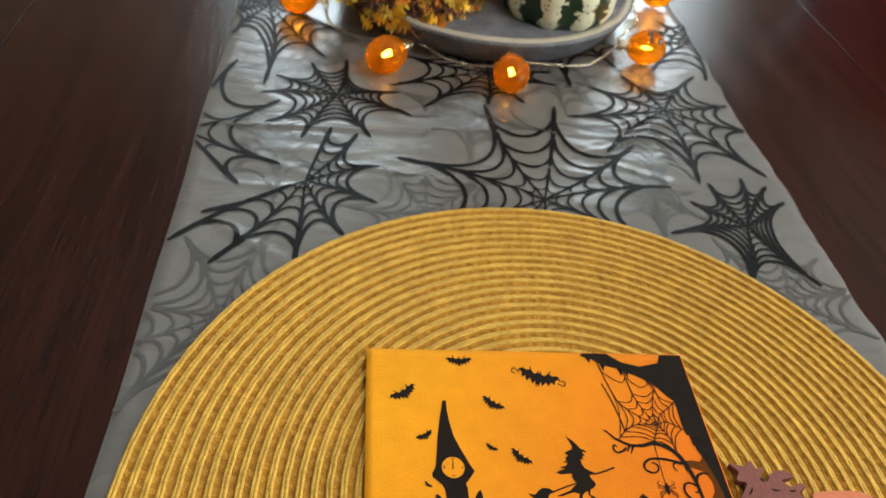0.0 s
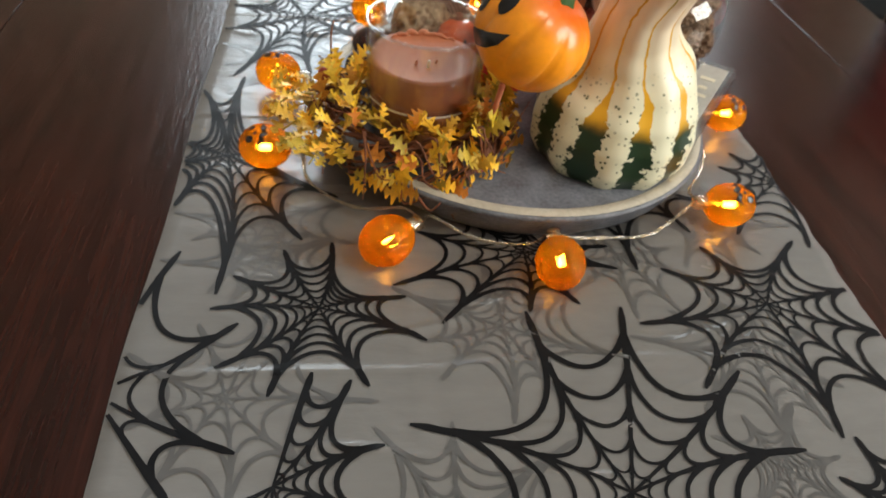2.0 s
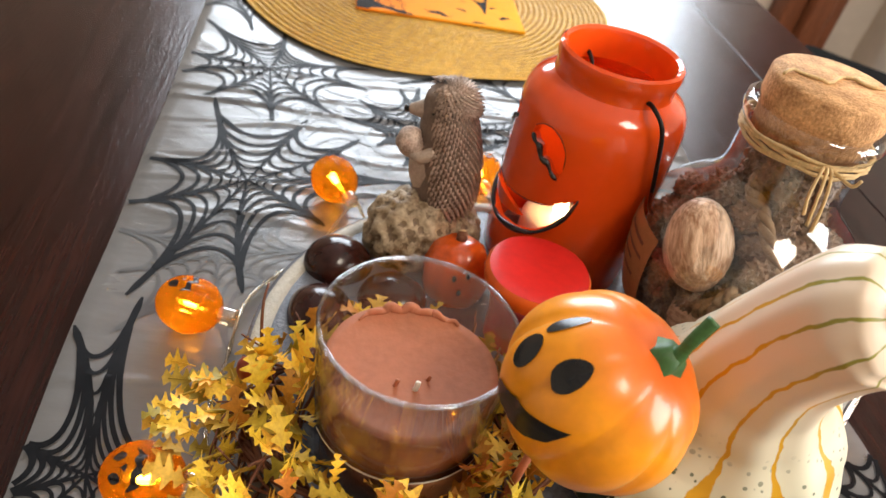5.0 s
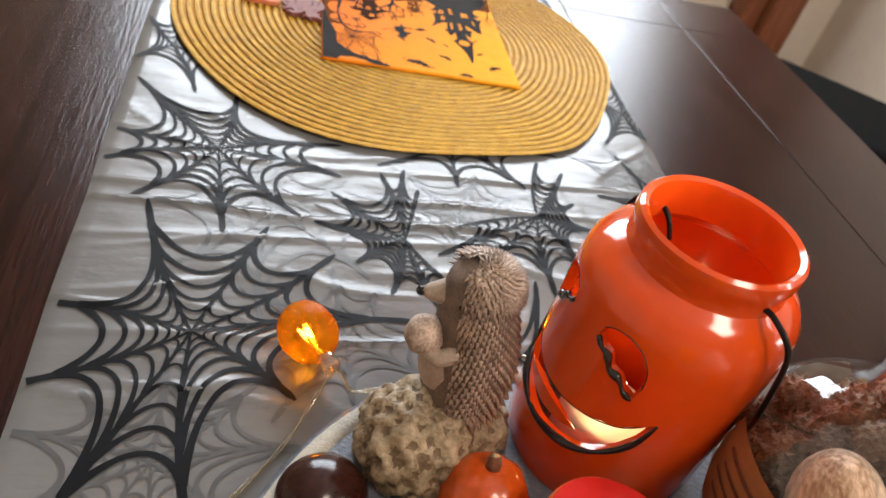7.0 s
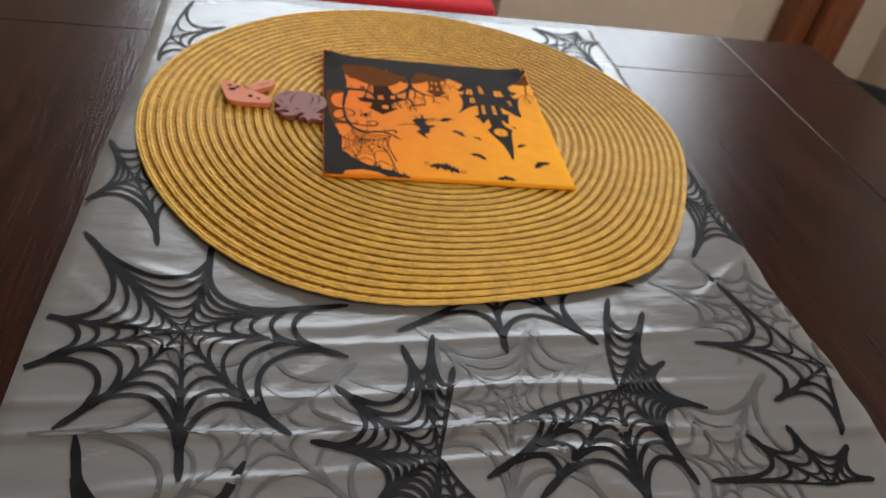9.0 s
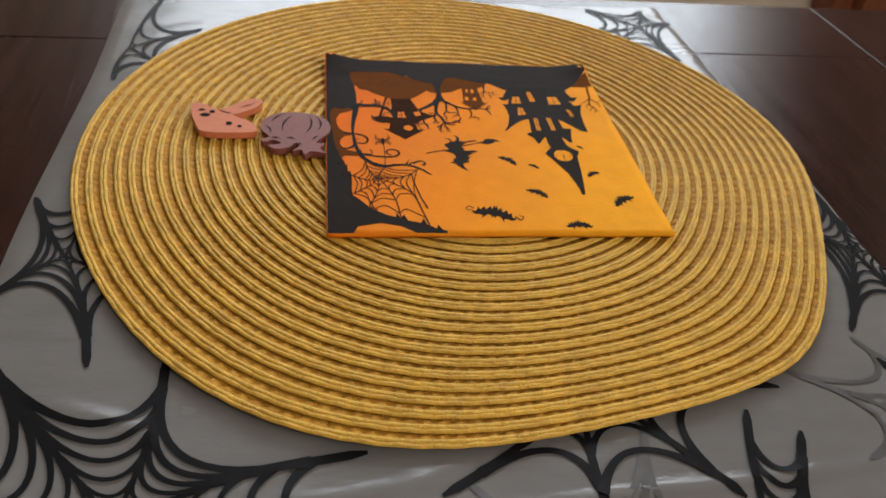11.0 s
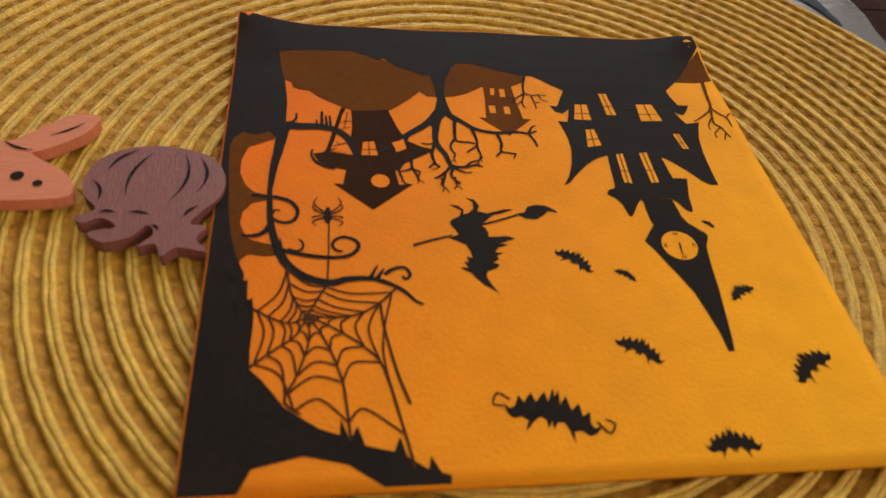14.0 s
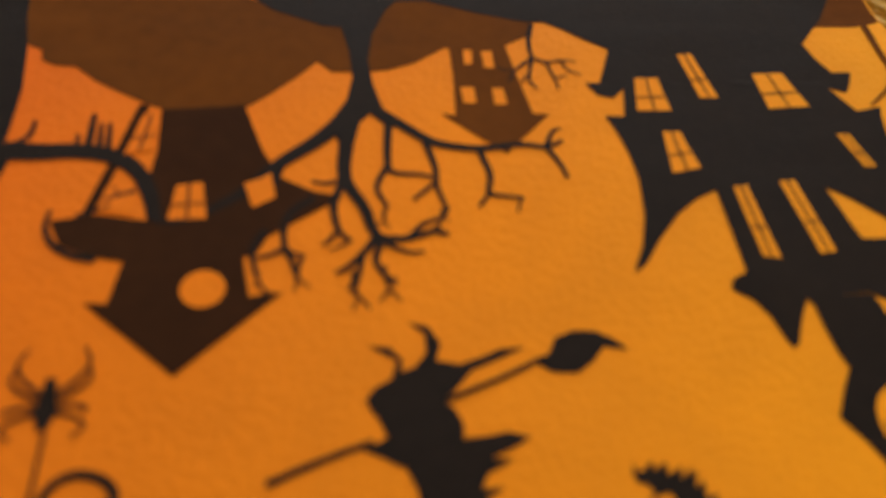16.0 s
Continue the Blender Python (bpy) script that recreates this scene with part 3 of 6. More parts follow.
def print_poly(pts, lift, name, material, parent, label=""):
    """A filled printed shape in the napkin's own percent coordinates."""
    bm = bmesh.new()
    vs = [bm.verts.new((*nap_xy(min(max(u, 0.3), 99.7) / 100, min(max(v, 0.3), 99.7) / 100), 0)) for u, v in pts]
    for tri in tessellate_polygon([[v.co for v in vs]]):
        bm.faces.new([vs[i] for i in tri])
    for _ in range(6):
        long = [e for e in bm.edges if e.calc_length() > 0.005]
        if not long:
            break
        bmesh.ops.subdivide_edges(bm, edges=long, cuts=1)
        bmesh.ops.triangulate(bm, faces=[q for q in bm.faces if len(q.verts) > 3])
    for w in bm.verts:
        w.co.z = nap_z(w.co.x / NW + 0.5, w.co.y / NH + 0.5) + lift
    bmesh.ops.recalc_face_normals(bm, faces=bm.faces)
    if sum(q.normal.z for q in bm.faces) < 0:
        bmesh.ops.reverse_faces(bm, faces=bm.faces)
    return part(name, bm, material, parent, label)


def stroke(bm, pts, w0, w1, lift):
    """A printed line through percent points, tapering."""
    P = smooth_path([(*nap_xy(u / 100, v / 100), 0) for u, v in pts], 6)
    n = len(P)
    prev = None
    for i, p in enumerate(P):
        d = (P[min(n - 1, i + 1)] - P[max(0, i - 1)])
        d = d.normalized() if d.length > 1e-9 else Vector((1, 0, 0))
        w = (w0 + (w1 - w0) * i / (n - 1)) / 2000
        o = Vector((-d.y, d.x, 0)) * w
        row = []
        for s in (1, -1):
            q = p + s * o
            row.append(bm.verts.new((q.x, q.y, nap_z(q.x / NW + 0.5, q.y / NH + 0.5) + lift)))
        if prev:
            bm.faces.new((prev[1], row[1], row[0], prev[0]))
        prev = row


def bat_shape(cx, cy, w, turn):
    """Half outline mirrored: wing tip, scalloped trailing edge, ears."""
    half = [(0.0, 0.10), (0.03, 0.20), (0.06, 0.10), (0.13, 0.08), (0.20, 0.16), (0.27, 0.30), (0.25, 0.16), (0.33, 0.13), (0.42, 0.17), (0.49, 0.13), (0.55, 0.02), (0.47, 0.07), (0.42, 0.02), (0.40, -0.12),
            (0.33, -0.04), (0.27, -0.19), (0.20, -0.08), (0.12, -0.24), (0.07, -0.12), (0.03, -0.30), (0.0, -0.20)]
    pts = half + [(-x, y) for x, y in half[-2:0:-1]]
    c, s = math.cos(radians(turn)), math.sin(radians(turn))
    return [(cx + w * (x * c - y * s), cy + w * (x * s + y * c)) for x, y in pts]


def napkin(at, turn):
    nk = thing("napkin", "folded orange paper napkin printed with a black haunted castle night", "napkin", at, turn, "napkins")
    bm = bmesh.new()
    n = 44
    top = [[bm.verts.new((*nap_xy(i / n, j / n), nap_z(i / n, j / n))) for i in range(n + 1)] for j in range(n + 1)]
    low = [[bm.verts.new((*nap_xy(i / n, j / n), nap_z(i / n, j / n) - 0.0019)) for i in range(n + 1)] for j in range(n + 1)]
    for j in range(n):
        for i in range(n):
            bm.faces.new((top[j][i], top[j][i + 1], top[j + 1][i + 1], top[j + 1][i]))
            bm.faces.new((low[j][i], low[j + 1][i], low[j + 1][i + 1], low[j][i + 1]))
    for k in range(n):
        bm.faces.new((low[0][k], low[0][k + 1], top[0][k + 1], top[0][k]))
        bm.faces.new((low[n][k + 1], low[n][k], top[n][k], top[n][k + 1]))
        bm.faces.new((low[k + 1][0], low[k][0], top[k][0], top[k + 1][0]))
        bm.faces.new((low[k][n], low[k + 1][n], top[k + 1][n], top[k][n]))
    part("paper", bm, M["paper"], nk, smooth=True)
    for s in (0.0006, 0.0013):
        sheet = bmesh.new()
        box(NW - 0.001, NH - 0.001, 0.0002, (0.0006, -0.0006, 0.0023 - s), 0, sheet)
        part("ply", sheet, M["paper"], nk)
    A, B, C = 0.00008, 0.00014, 0.0002
    ink, brown = M["ink"], M["ink_brown"]
    print_poly([(98.2, 35.8), (96.8, 34), (94.6, 34.8), (91.4, 33.4), (91.2, 36.3), (93.1, 37.3), (95.5, 38.6), (96.5, 41.8), (96.4, 45.2), (95.4, 47.9), (93.9, 49.6), (91.6, 50.3), (91.5, 51.5), (94, 52.2), (95.4, 54.2), (95.6, 56.6), (94.9, 58.5), (93.9, 59.9), (92.1, 60.6), (89.9, 61.2), (89.7, 63.2), (91.8, 63.3), (93.9, 62.9), (94.8, 63.7), (95.3, 64.8), (96.2, 64.7), (97.6, 59.4), (99, 49.5), (99.6, 40.6), (99.4, 35.8)], A, "brown_thicket", brown, nk, "brown printed thicket behind the vine")
    print_poly([(91.9, 9.4), (88, 8.9), (77.6, 8.3), (72.1, 11), (63.3, 15.7), (60.9, 16.3), (61.1, 18.4), (63.7, 21.3), (66.3, 24.2), (68.8, 26.5), (70.7, 28), (72.8, 28.6), (74.9, 28.8), (77.2, 28.1), (79.2, 27), (81.7, 25.4), (83.6, 24), (85.5, 22.1), (87.3, 21.9), (88.5, 21.2), (88.8, 19.7), (90.1, 19), (91.3, 17.8)], A, "brown_hill", brown, nk, "brown printed hill")
    print_poly([(58.2, 15.4), (55.8, 11.8), (52.6, 11.6), (47.6, 13.4), (41.5, 14.9), (42.6, 17.7), (45.4, 19.3), (48.6, 20), (51.6, 19.7), (54.9, 22), (57.5, 23), (59.5, 23.3), (59.3, 19.4)], A, "brown_hill", brown, nk, "brown printed hill")
    print_poly([(64.4, 21.5), (61.3, 18.2), (60.8, 23.3), (62.9, 23.3)], A, "brown_hill", brown, nk, "brown printed hill")
    print_poly([(9.5, 15.7), (6, 11.7), (0.5, 5.5), (-0.2, 10), (-0.1, 14.8), (4, 15.7)], A, "brown_hill", brown, nk, "brown printed hill")
    print_poly([(51.2, 18.9), (45.5, 18.7), (45.2, 23.7), (44.7, 29.2), (43.2, 29.3), (47, 33), (48.2, 34.3), (49.7, 32.8), (53.4, 29), (52, 29.3), (51.4, 23.8)], B, "far_tower", brown, nk, "brown printed tower")
    print_poly([(99.7, 0.3), (91.8, 7.7), (91.4, 10.2), (90.9, 15.1), (90, 19.7), (89.4, 24.9), (89.4, 29.8), (89.5, 33.4), (89.6, 35.9), (90.1, 38.2), (90.6, 36.7), (92.2, 34.2), (94.6, 35.2), (96.7, 34.5), (98.2, 36.3), (98.7, 38.2), (98.4, 44.1), (97.9, 49.5), (97.5, 54.6), (96.7, 59.4), (95.8, 63), (94.9, 65.2), (94.3, 66.5), (94.2, 68.1), (93.7, 67.5), (93.5, 71.4), (92.8, 71.1), (92.5, 73), (92.4, 75.9), (92.6, 79.5), (92.4, 82.8), (90.7, 84.5), (87.6, 88.6), (83.2, 91.6), (80.6, 92.6), (80.4, 90.4), (79.3, 93.4), (78.3, 91.4), (77.4, 94.2), (73.8, 95.2), (72.9, 93.2), (72.2, 95.9), (69.6, 97.7), (69.2, 95.9), (68, 98.2), (66.8, 98.6), (67, 99.7), (75.2, 99.7), (79.5, 96.6), (85.1, 95.2), (91.3, 96.6), (92.8, 99.7), (99.7, 99.7)], B, "dark_ground", ink, nk, "black printed ground")
    print_poly([(99.7, 0.3), (91.6, 10.4), (88, 9.5), (77.6, 9), (74.6, 10.2), (72.1, 11.8), (70.6, 11.4), (68.2, 13.8), (63.4, 16.4), (61.4, 16.6), (59.7, 17.9), (57.5, 14.5), (55.8, 12.3), (52.7, 12.1), (47.7, 14.1), (43.7, 15.3), (41.8, 15.6), (40.5, 15.5), (38.7, 16.8), (36.9, 18.4), (34.6, 19.9), (30.3, 21.7), (21.6, 21.4), (12, 18.8), (7.5, 14.2), (2.8, 7.9), (-0.4, 4.3), (0.3, 2.6), (0.3, 0.3)], B, "dark_ground", ink, nk, "black printed ground")
    print_poly([(77.6, 28), (70.7, 27.6), (69.1, 33.1), (67.7, 36.2), (65, 37.9), (62.7, 38.6), (65, 40.1), (68.6, 42.3), (69.6, 44.1), (70.4, 44.1), (69.9, 47.6), (67.5, 47.4), (74.6, 53.5), (81, 47.5), (79.4, 47.7), (78.8, 44.1), (81.3, 43.5), (83.4, 42.4), (84.5, 40), (81.4, 39.5), (77.6, 40.3), (78, 36.8), (77.5, 32.7)], B, "crooked_house", M["ink_house"], nk, "dark brown printed crooked house")
    print_poly([(79.5, 27.2), (78.6, 27.3), (81.6, 39.6), (82.4, 39.6)], B, "porch_post", M["ink_house"], nk)
    print_poly([(37.7, 17.1), (34.6, 19.9), (37, 25), (38.5, 25), (37.7, 26.8), (36.3, 27.2), (34.8, 25.8), (35.9, 29.7), (37.8, 29.6), (37.3, 31.6), (37, 34.4), (37.1, 37.8), (37.9, 41.7), (39.1, 44.8), (40.6, 47.3), (39.4, 46.6), (37.4, 44.2), (34.9, 41.7), (32.6, 40.1), (30.4, 39.2), (24.9, 38.9), (19.9, 39.1), (18.1, 40.6), (16, 42.9), (14, 45.5), (12.5, 46.6), (11, 46.6), (11, 44.2), (10.9, 40.3), (10.6, 36.9), (10.1, 33.7), (9, 30.4), (8.3, 28.9), (11.2, 29.4), (11.9, 27.8), (12.5, 25.9), (10.9, 26.7), (9.6, 25.1), (8.7, 23.5), (10.9, 23.5), (11.7, 21.1), (12, 18.8), (14.7, 17.1)], B, "castle", ink, nk, "black printed castle")
    print_poly([(30.4, 38.9), (30.6, 41), (31, 45.4), (31.3, 47.8), (32.8, 48.5), (33.2, 49.4), (31.8, 50.4), (31, 51.9), (30.7, 53.8), (30.4, 54.7), (29.8, 54.3), (28.6, 52.3), (27.4, 50.6), (21.6, 50.3), (20.5, 51.2), (19.7, 52.9), (18.8, 53.6), (18.4, 53.2), (17.9, 49.7), (17.1, 46.7), (16.7, 45.2), (19.4, 45.1), (19.6, 43.6), (19.7, 41), (19.8, 38.9)], B, "castle_keep", ink, nk, "black printed castle keep")
    print_poly([(27.5, 50.5), (27, 51.2), (27.1, 53.1), (27, 55.3), (26.7, 56.5), (27.8, 57.8), (29.4, 60.1), (28.3, 61.9), (27.1, 64.6), (25.7, 67.6), (24.4, 70.8), (23.6, 74.8), (23.1, 78.6), (23, 81.9), (22, 81.8), (20.9, 76.2), (19.9, 70.1), (19.4, 65.4), (18.9, 61.4), (17.8, 59.3), (17.9, 58.4), (19.1, 57.3), (20.4, 56), (21, 54.7), (21.2, 52.6), (21.5, 50.4)], B, "clock_tower", ink, nk, "black printed clock tower")
    for corners in ([(33.2, 24.3), (30.7, 24.2), (30.9, 29), (34.4, 29)],
                    [(27.3, 20.6), (25.7, 20.4), (25.2, 27.1), (27.2, 27.2)],
                    [(20.1, 23.6), (16.7, 23.5), (16, 28.6), (20.5, 28.8)],
                    [(32.8, 31.8), (31.1, 31.8), (30.8, 36.5), (33.7, 37.1)],
                    [(15.2, 32.6), (13.9, 32.6), (13.3, 36.9), (14.5, 36.9)],
                    [(28.7, 38.9), (27.3, 38.7), (27.7, 46.7), (29.2, 46.4)],
                    [(24, 38.4), (22.4, 38.2), (22.5, 46.3), (24, 46.4)],
                    [(79.1, 28.7), (77.6, 28.7), (77.8, 32.7), (80.1, 33.2)],
                    [(80.9, 36.8), (78.9, 36.4), (78.7, 39.7), (81.4, 39.2)],
                    [(75.7, 36.8), (73.7, 36.5), (73.2, 40.3), (76.1, 40.3)],
                    [(70.5, 36.8), (68.4, 35.7), (68, 38.4), (69.8, 39.4)],
                    [(51, 25.5), (49.7, 25.5), (49.8, 27.7), (51, 27.7)],
                    [(48, 25.7), (46.9, 25.7), (46.9, 27.9), (48.1, 27.9)],
                    [(49.9, 20.1), (49, 20.1), (49.3, 22.2), (50.1, 22.3)],
                    [(48.1, 20.3), (47, 20.3), (47.2, 22.8), (48.2, 22.8)]):
        print_poly(corners, C, "lit_window", M["paper"], nk, "orange lit window")
        (ua, va), (ub, vb), (uc, vc), (ud, vd) = corners
        if abs(va - vd) > 3.2:
            bars = bmesh.new()
            stroke(bars, [((ua + ub) / 2, (va + vb) / 2), ((uc + ud) / 2, (vc + vd) / 2)], 0.28, 0.28, C + 0.0001)
            stroke(bars, [(ua * 0.4 + ud * 0.6, va * 0.4 + vd * 0.6), (ub * 0.4 + uc * 0.6, vb * 0.4 + vc * 0.6)], 0.28, 0.28, C + 0.0001)
            part("window_bars", bars, ink, nk)
    print_poly([(73.1 + 1.6 * math.cos(a * math.pi / 9), 46.8 + 1.6 * math.sin(a * math.pi / 9)) for a in range(18)], C, "lit_window", M["paper"], nk, "round orange lit window")
    CU, CV = 23.6, 61.1
    print_poly([(CU + 3.1 * math.cos(a * math.pi / 12), CV + 3.1 * math.sin(a * math.pi / 12)) for a in range(24)], C, "clock_face", M["paper"], nk, "orange clock face")
    tick = bmesh.new()
    for a in range(4):
        for off in (-0.12, 0.0, 0.12):
            q = a * math.pi / 2 + off
            stroke(tick, [(CU + 2.25 * math.cos(q), CV + 2.25 * math.sin(q)), (CU + 2.75 * math.cos(q), CV + 2.75 * math.sin(q))], 0.25, 0.25, C + 0.0001)
    stroke(tick, [(CU - 0.1, CV - 0.5), (CU, CV + 0.4), (CU + 0.1, CV + 2.0)], 0.6, 0.3, C + 0.0001)
    part("clock_marks", tick, ink, nk)
    # witch on a broom
    print_poly([(62.2, 56.1), (61.5, 55.3), (60.4, 54.8), (59.9, 53.4), (61.8, 52.2), (60.3, 52.4), (59.5, 53.4), (59.7, 54.3), (58.7, 54), (57.8, 53), (57.7, 51.5), (58.8, 50.5), (57.4, 50.9), (56.7, 52.3), (57.2, 53.6), (55.6, 54), (53.8, 53.5), (52.5, 53), (50.7, 53), (52.5, 53.7), (54.8, 54.5), (56.2, 55.9), (57.2, 56.6), (56.4, 57.2), (56, 58.4), (56.2, 59.4), (58.9, 60.3), (60.3, 60.8), (61.6, 60), (62.7, 59.5), (61, 58.8), (61.5, 57.5), (62, 56.8)], B, "witch_print", ink, nk, "black printed broom rider shape")
    print_poly([(60.3, 60.3), (56.2, 59.3), (54.7, 59.3), (53.1, 59.1), (51.7, 59.6), (53.3, 60.3), (54.6, 60.7), (53.2, 61), (55, 61.7), (55.5, 62.6), (54.1, 62.6), (55.4, 63.3), (55.1, 63.9), (56.1, 64.7), (55.2, 65.2), (55.9, 65.9), (57.4, 66.5), (57.7, 67.4), (57.3, 68.7), (56.3, 70.7), (57.1, 70), (58.3, 69.1), (59.4, 67.7), (60, 66.7), (60.8, 66.4), (61.7, 65.6), (60.2, 65.8), (60.9, 64.5), (60.1, 64.6), (60.3, 63.4), (59.4, 63.7), (59.5, 62.3)], B, "witch_skirt", ink, nk)
    print_poly([(50.4, 54.1), (49, 53.6), (48.3, 52.4), (46.8, 51.9), (45.1, 52.1), (43.9, 52.9), (43.1, 53.8), (44.9, 53.4), (46, 54.5), (47.4, 55.3), (49.1, 55.1)], B, "broom_brush", ink, nk)
    lines = bmesh.new()
    stroke(lines, [(68.6, 61.1), (65.5, 60), (62, 59)], 0.8, 0.6, C)
    stroke(lines, [(57.6, 56.8), (53.3, 55.4), (49.7, 54)], 0.6, 0.6, C)
    part("broom_stick", lines, ink, nk)
    # bare trees
    tree = bmesh.new()
    r = random.Random(11)

    def twig(p, ang, length, w, depth):
        pts = [p]
        a = ang
        for _ in range(3):
            a += r.uniform(-0.3, 0.3)
            pts.append((pts[-1][0] + length / 3 * math.cos(a), pts[-1][1] + length / 3 * math.sin(a)))
        stroke(tree, pts, w, w * 0.6, C)
        if depth:
            for s in (-1, 1):
                twig(pts[-1], a + s * r.uniform(0.4, 0.8), length * r.uniform(0.5, 0.7), w * 0.65, depth - 1)
            twig(pts[1], a + r.choice((-1, 1)) * 0.8, length * 0.5, w * 0.6, depth - 1)

    print_poly([(61.7, 16), (61.1, 20.3), (61, 24.1), (61.7, 27.1), (63.4, 30), (62.6, 33), (61.5, 31), (59.8, 29), (58.6, 30.4), (57, 31), (58.6, 28.2), (59.2, 24.8), (59.4, 21.8), (58.7, 17.8), (57, 13.8)], B, "tree_trunk", ink, nk, "black printed bare trunk")
    stroke(tree, [(62.3, 29.9), (64.5, 32.2), (67.4, 34.5), (69.8, 37), (72, 38.8), (74.6, 40.3), (77, 40.5)], 2.6, 0.6, C)
    stroke(tree, [(61.4, 29.9), (62.2, 33.4), (62.4, 36.7), (61.1, 39.9), (60.3, 42.7), (58.2, 43.1), (55.7, 42.5), (54.7, 42.9)], 2.2, 0.6, C)
    stroke(tree, [(59.1, 28.7), (56.9, 30.7), (54.4, 32.8), (50.7, 33.6), (46.9, 33.2), (44.5, 33.5), (42.8, 32.8)], 1.9, 0.6, C)
    stroke(tree, [(58.2, 29.9), (58.7, 34), (58.5, 36), (56.2, 36.4), (54.9, 36.9)], 1.2, 0.5, C)
    stroke(tree, [(58.8, 35.3), (59.9, 37.7), (59.2, 39.9)], 0.9, 0.5, C)
    stroke(tree, [(55.3, 32.6), (54.8, 35.6), (54.9, 37.9), (54.4, 40.5)], 1, 0.5, C)
    stroke(tree, [(55, 37.4), (56.5, 38.7), (57.1, 39.2)], 0.7, 0.4, C)
    stroke(tree, [(50.7, 33.6), (50.2, 36.6), (50.6, 38.7), (48.8, 39.2), (47.8, 39.4)], 1, 0.5, C)
    stroke(tree, [(50.6, 38.7), (51.8, 40.2)], 0.7, 0.4, C)
    stroke(tree, [(44.5, 33.5), (43.7, 35.8), (43.5, 37.4)], 0.9, 0.5, C)
    stroke(tree, [(44.5, 33.5), (43.5, 31.7), (42.6, 31.3)], 0.8, 0.4, C)
    stroke(tree, [(62.5, 36.7), (63.5, 39.5), (63.2, 42.1), (62.3, 43.2)], 1.2, 0.5, C)
    stroke(tree, [(63.2, 42.1), (64.5, 43.5)], 0.8, 0.4, C)
    stroke(tree, [(62.5, 36.7), (64, 37.1), (65.2, 36.8)], 0.8, 0.4, C)
    stroke(tree, [(65, 38.6), (67.1, 40.5), (67.3, 43.5), (65.9, 44.4)], 1.1, 0.5, C)
    stroke(tree, [(67.3, 43.5), (68.4, 44.1), (69.7, 44.4)], 0.8, 0.4, C)
    stroke(tree, [(67.3, 43.7), (66.6, 45.5), (66.5, 46.5)], 0.7, 0.4, C)
    stroke(tree, [(68.7, 41.7), (69.7, 43.5), (69.4, 45.9)], 0.9, 0.5, C)
    stroke(tree, [(60.3, 42.7), (61.3, 44.1), (62.8, 45.6), (63.7, 46)], 1.1, 0.5, C)
    stroke(tree, [(61.6, 44.5), (62.1, 46.7), (62.6, 47.9)], 0.8, 0.4, C)
    stroke(tree, [(60, 43.2), (60.6, 45.3), (59.3, 47.4)], 1, 0.5, C)
    stroke(tree, [(59.7, 43.5), (58.1, 44.4), (56.8, 44.4)], 0.8, 0.4, C)
    stroke(tree, [(57.7, 42.9), (56.5, 41.7), (55, 41.1), (54.3, 40)], 0.8, 0.4, C)
    stroke(tree, [(67.4, 34.5), (68, 36.7), (68.7, 38)], 0.9, 0.4, C)
    for p, a, l, w, d in (((62.4, 45.9), 1.6, 2.2, 0.55, 1), ((60, 45.6), 1.4, 2.2, 0.55, 1), ((69.3, 45.5), 1.7, 1.8, 0.5, 1), ((66.1, 44.4), 1.1, 2, 0.5, 1), ((54.7, 40.2), 1.2, 1.8, 0.5, 1), ((48, 39.4), 0.8, 1.6, 0.4, 0), ((62.6, 43.2), 0.9, 1.6, 0.45, 0), ((59.2, 39.6), 1.5, 1.6, 0.45, 1)):
        twig(p, a, l, w, d)
    part("bare_tree", tree, ink, nk, "black printed bare tree")
    tree = bmesh.new()
    stroke(tree, [(42, 15.9), (42.9, 18.9), (43.1, 21.4)], 0.9, 0.6, C)
    stroke(tree, [(43.1, 21.4), (45.1, 23.1), (46.2, 24.9)], 0.6, 0.3, C)
    stroke(tree, [(43.1, 21.4), (44, 24.4), (43.6, 25.9)], 0.6, 0.3, C)
    stroke(tree, [(43.1, 21.4), (41.6, 22), (40.2, 21.7), (38.7, 21.9)], 0.6, 0.3, C)
    stroke(tree, [(41.8, 22), (41.5, 24.3), (41.4, 26)], 0.5, 0.3, C)
    stroke(tree, [(45.1, 23.1), (46.3, 23.1), (47, 22.5)], 0.4, 0.3, C)
    stroke(tree, [(43.8, 23.6), (45, 24.9)], 0.4, 0.3, C)
    stroke(tree, [(41.5, 24.3), (40.2, 24)], 0.4, 0.3, C)
    stroke(tree, [(40.2, 21.7), (39.8, 23.2), (38.6, 23.8)], 0.4, 0.3, C)
    part("bare_tree", tree, ink, nk, "small black printed bare tree")
    tree = bmesh.new()
    stroke(tree, [(2.6, 15.3), (3.4, 20.1), (3.8, 23.4), (4.9, 25.4)], 1.3, 0.8, C)
    stroke(tree, [(4.9, 25.4), (7.4, 27.4), (9.2, 28.6)], 0.7, 0.4, C)
    stroke(tree, [(4.1, 24.2), (3, 26), (1.8, 27.3), (1.7, 30)], 0.8, 0.4, C)
    stroke(tree, [(4.2, 24.5), (5.2, 28.9), (4.2, 30.3), (3.7, 32.1), (3.1, 33.3)], 0.8, 0.4, C)
    stroke(tree, [(4.8, 27), (6.5, 29.6), (6.7, 31.1)], 0.6, 0.3, C)
    stroke(tree, [(4.2, 30.3), (6.1, 32.1), (6.1, 33.6)], 0.5, 0.3, C)
    stroke(tree, [(1.8, 27.3), (0.6, 26), (-0.3, 26.9)], 0.5, 0.3, C)
    stroke(tree, [(3.9, 32.1), (4.7, 34)], 0.5, 0.3, C)
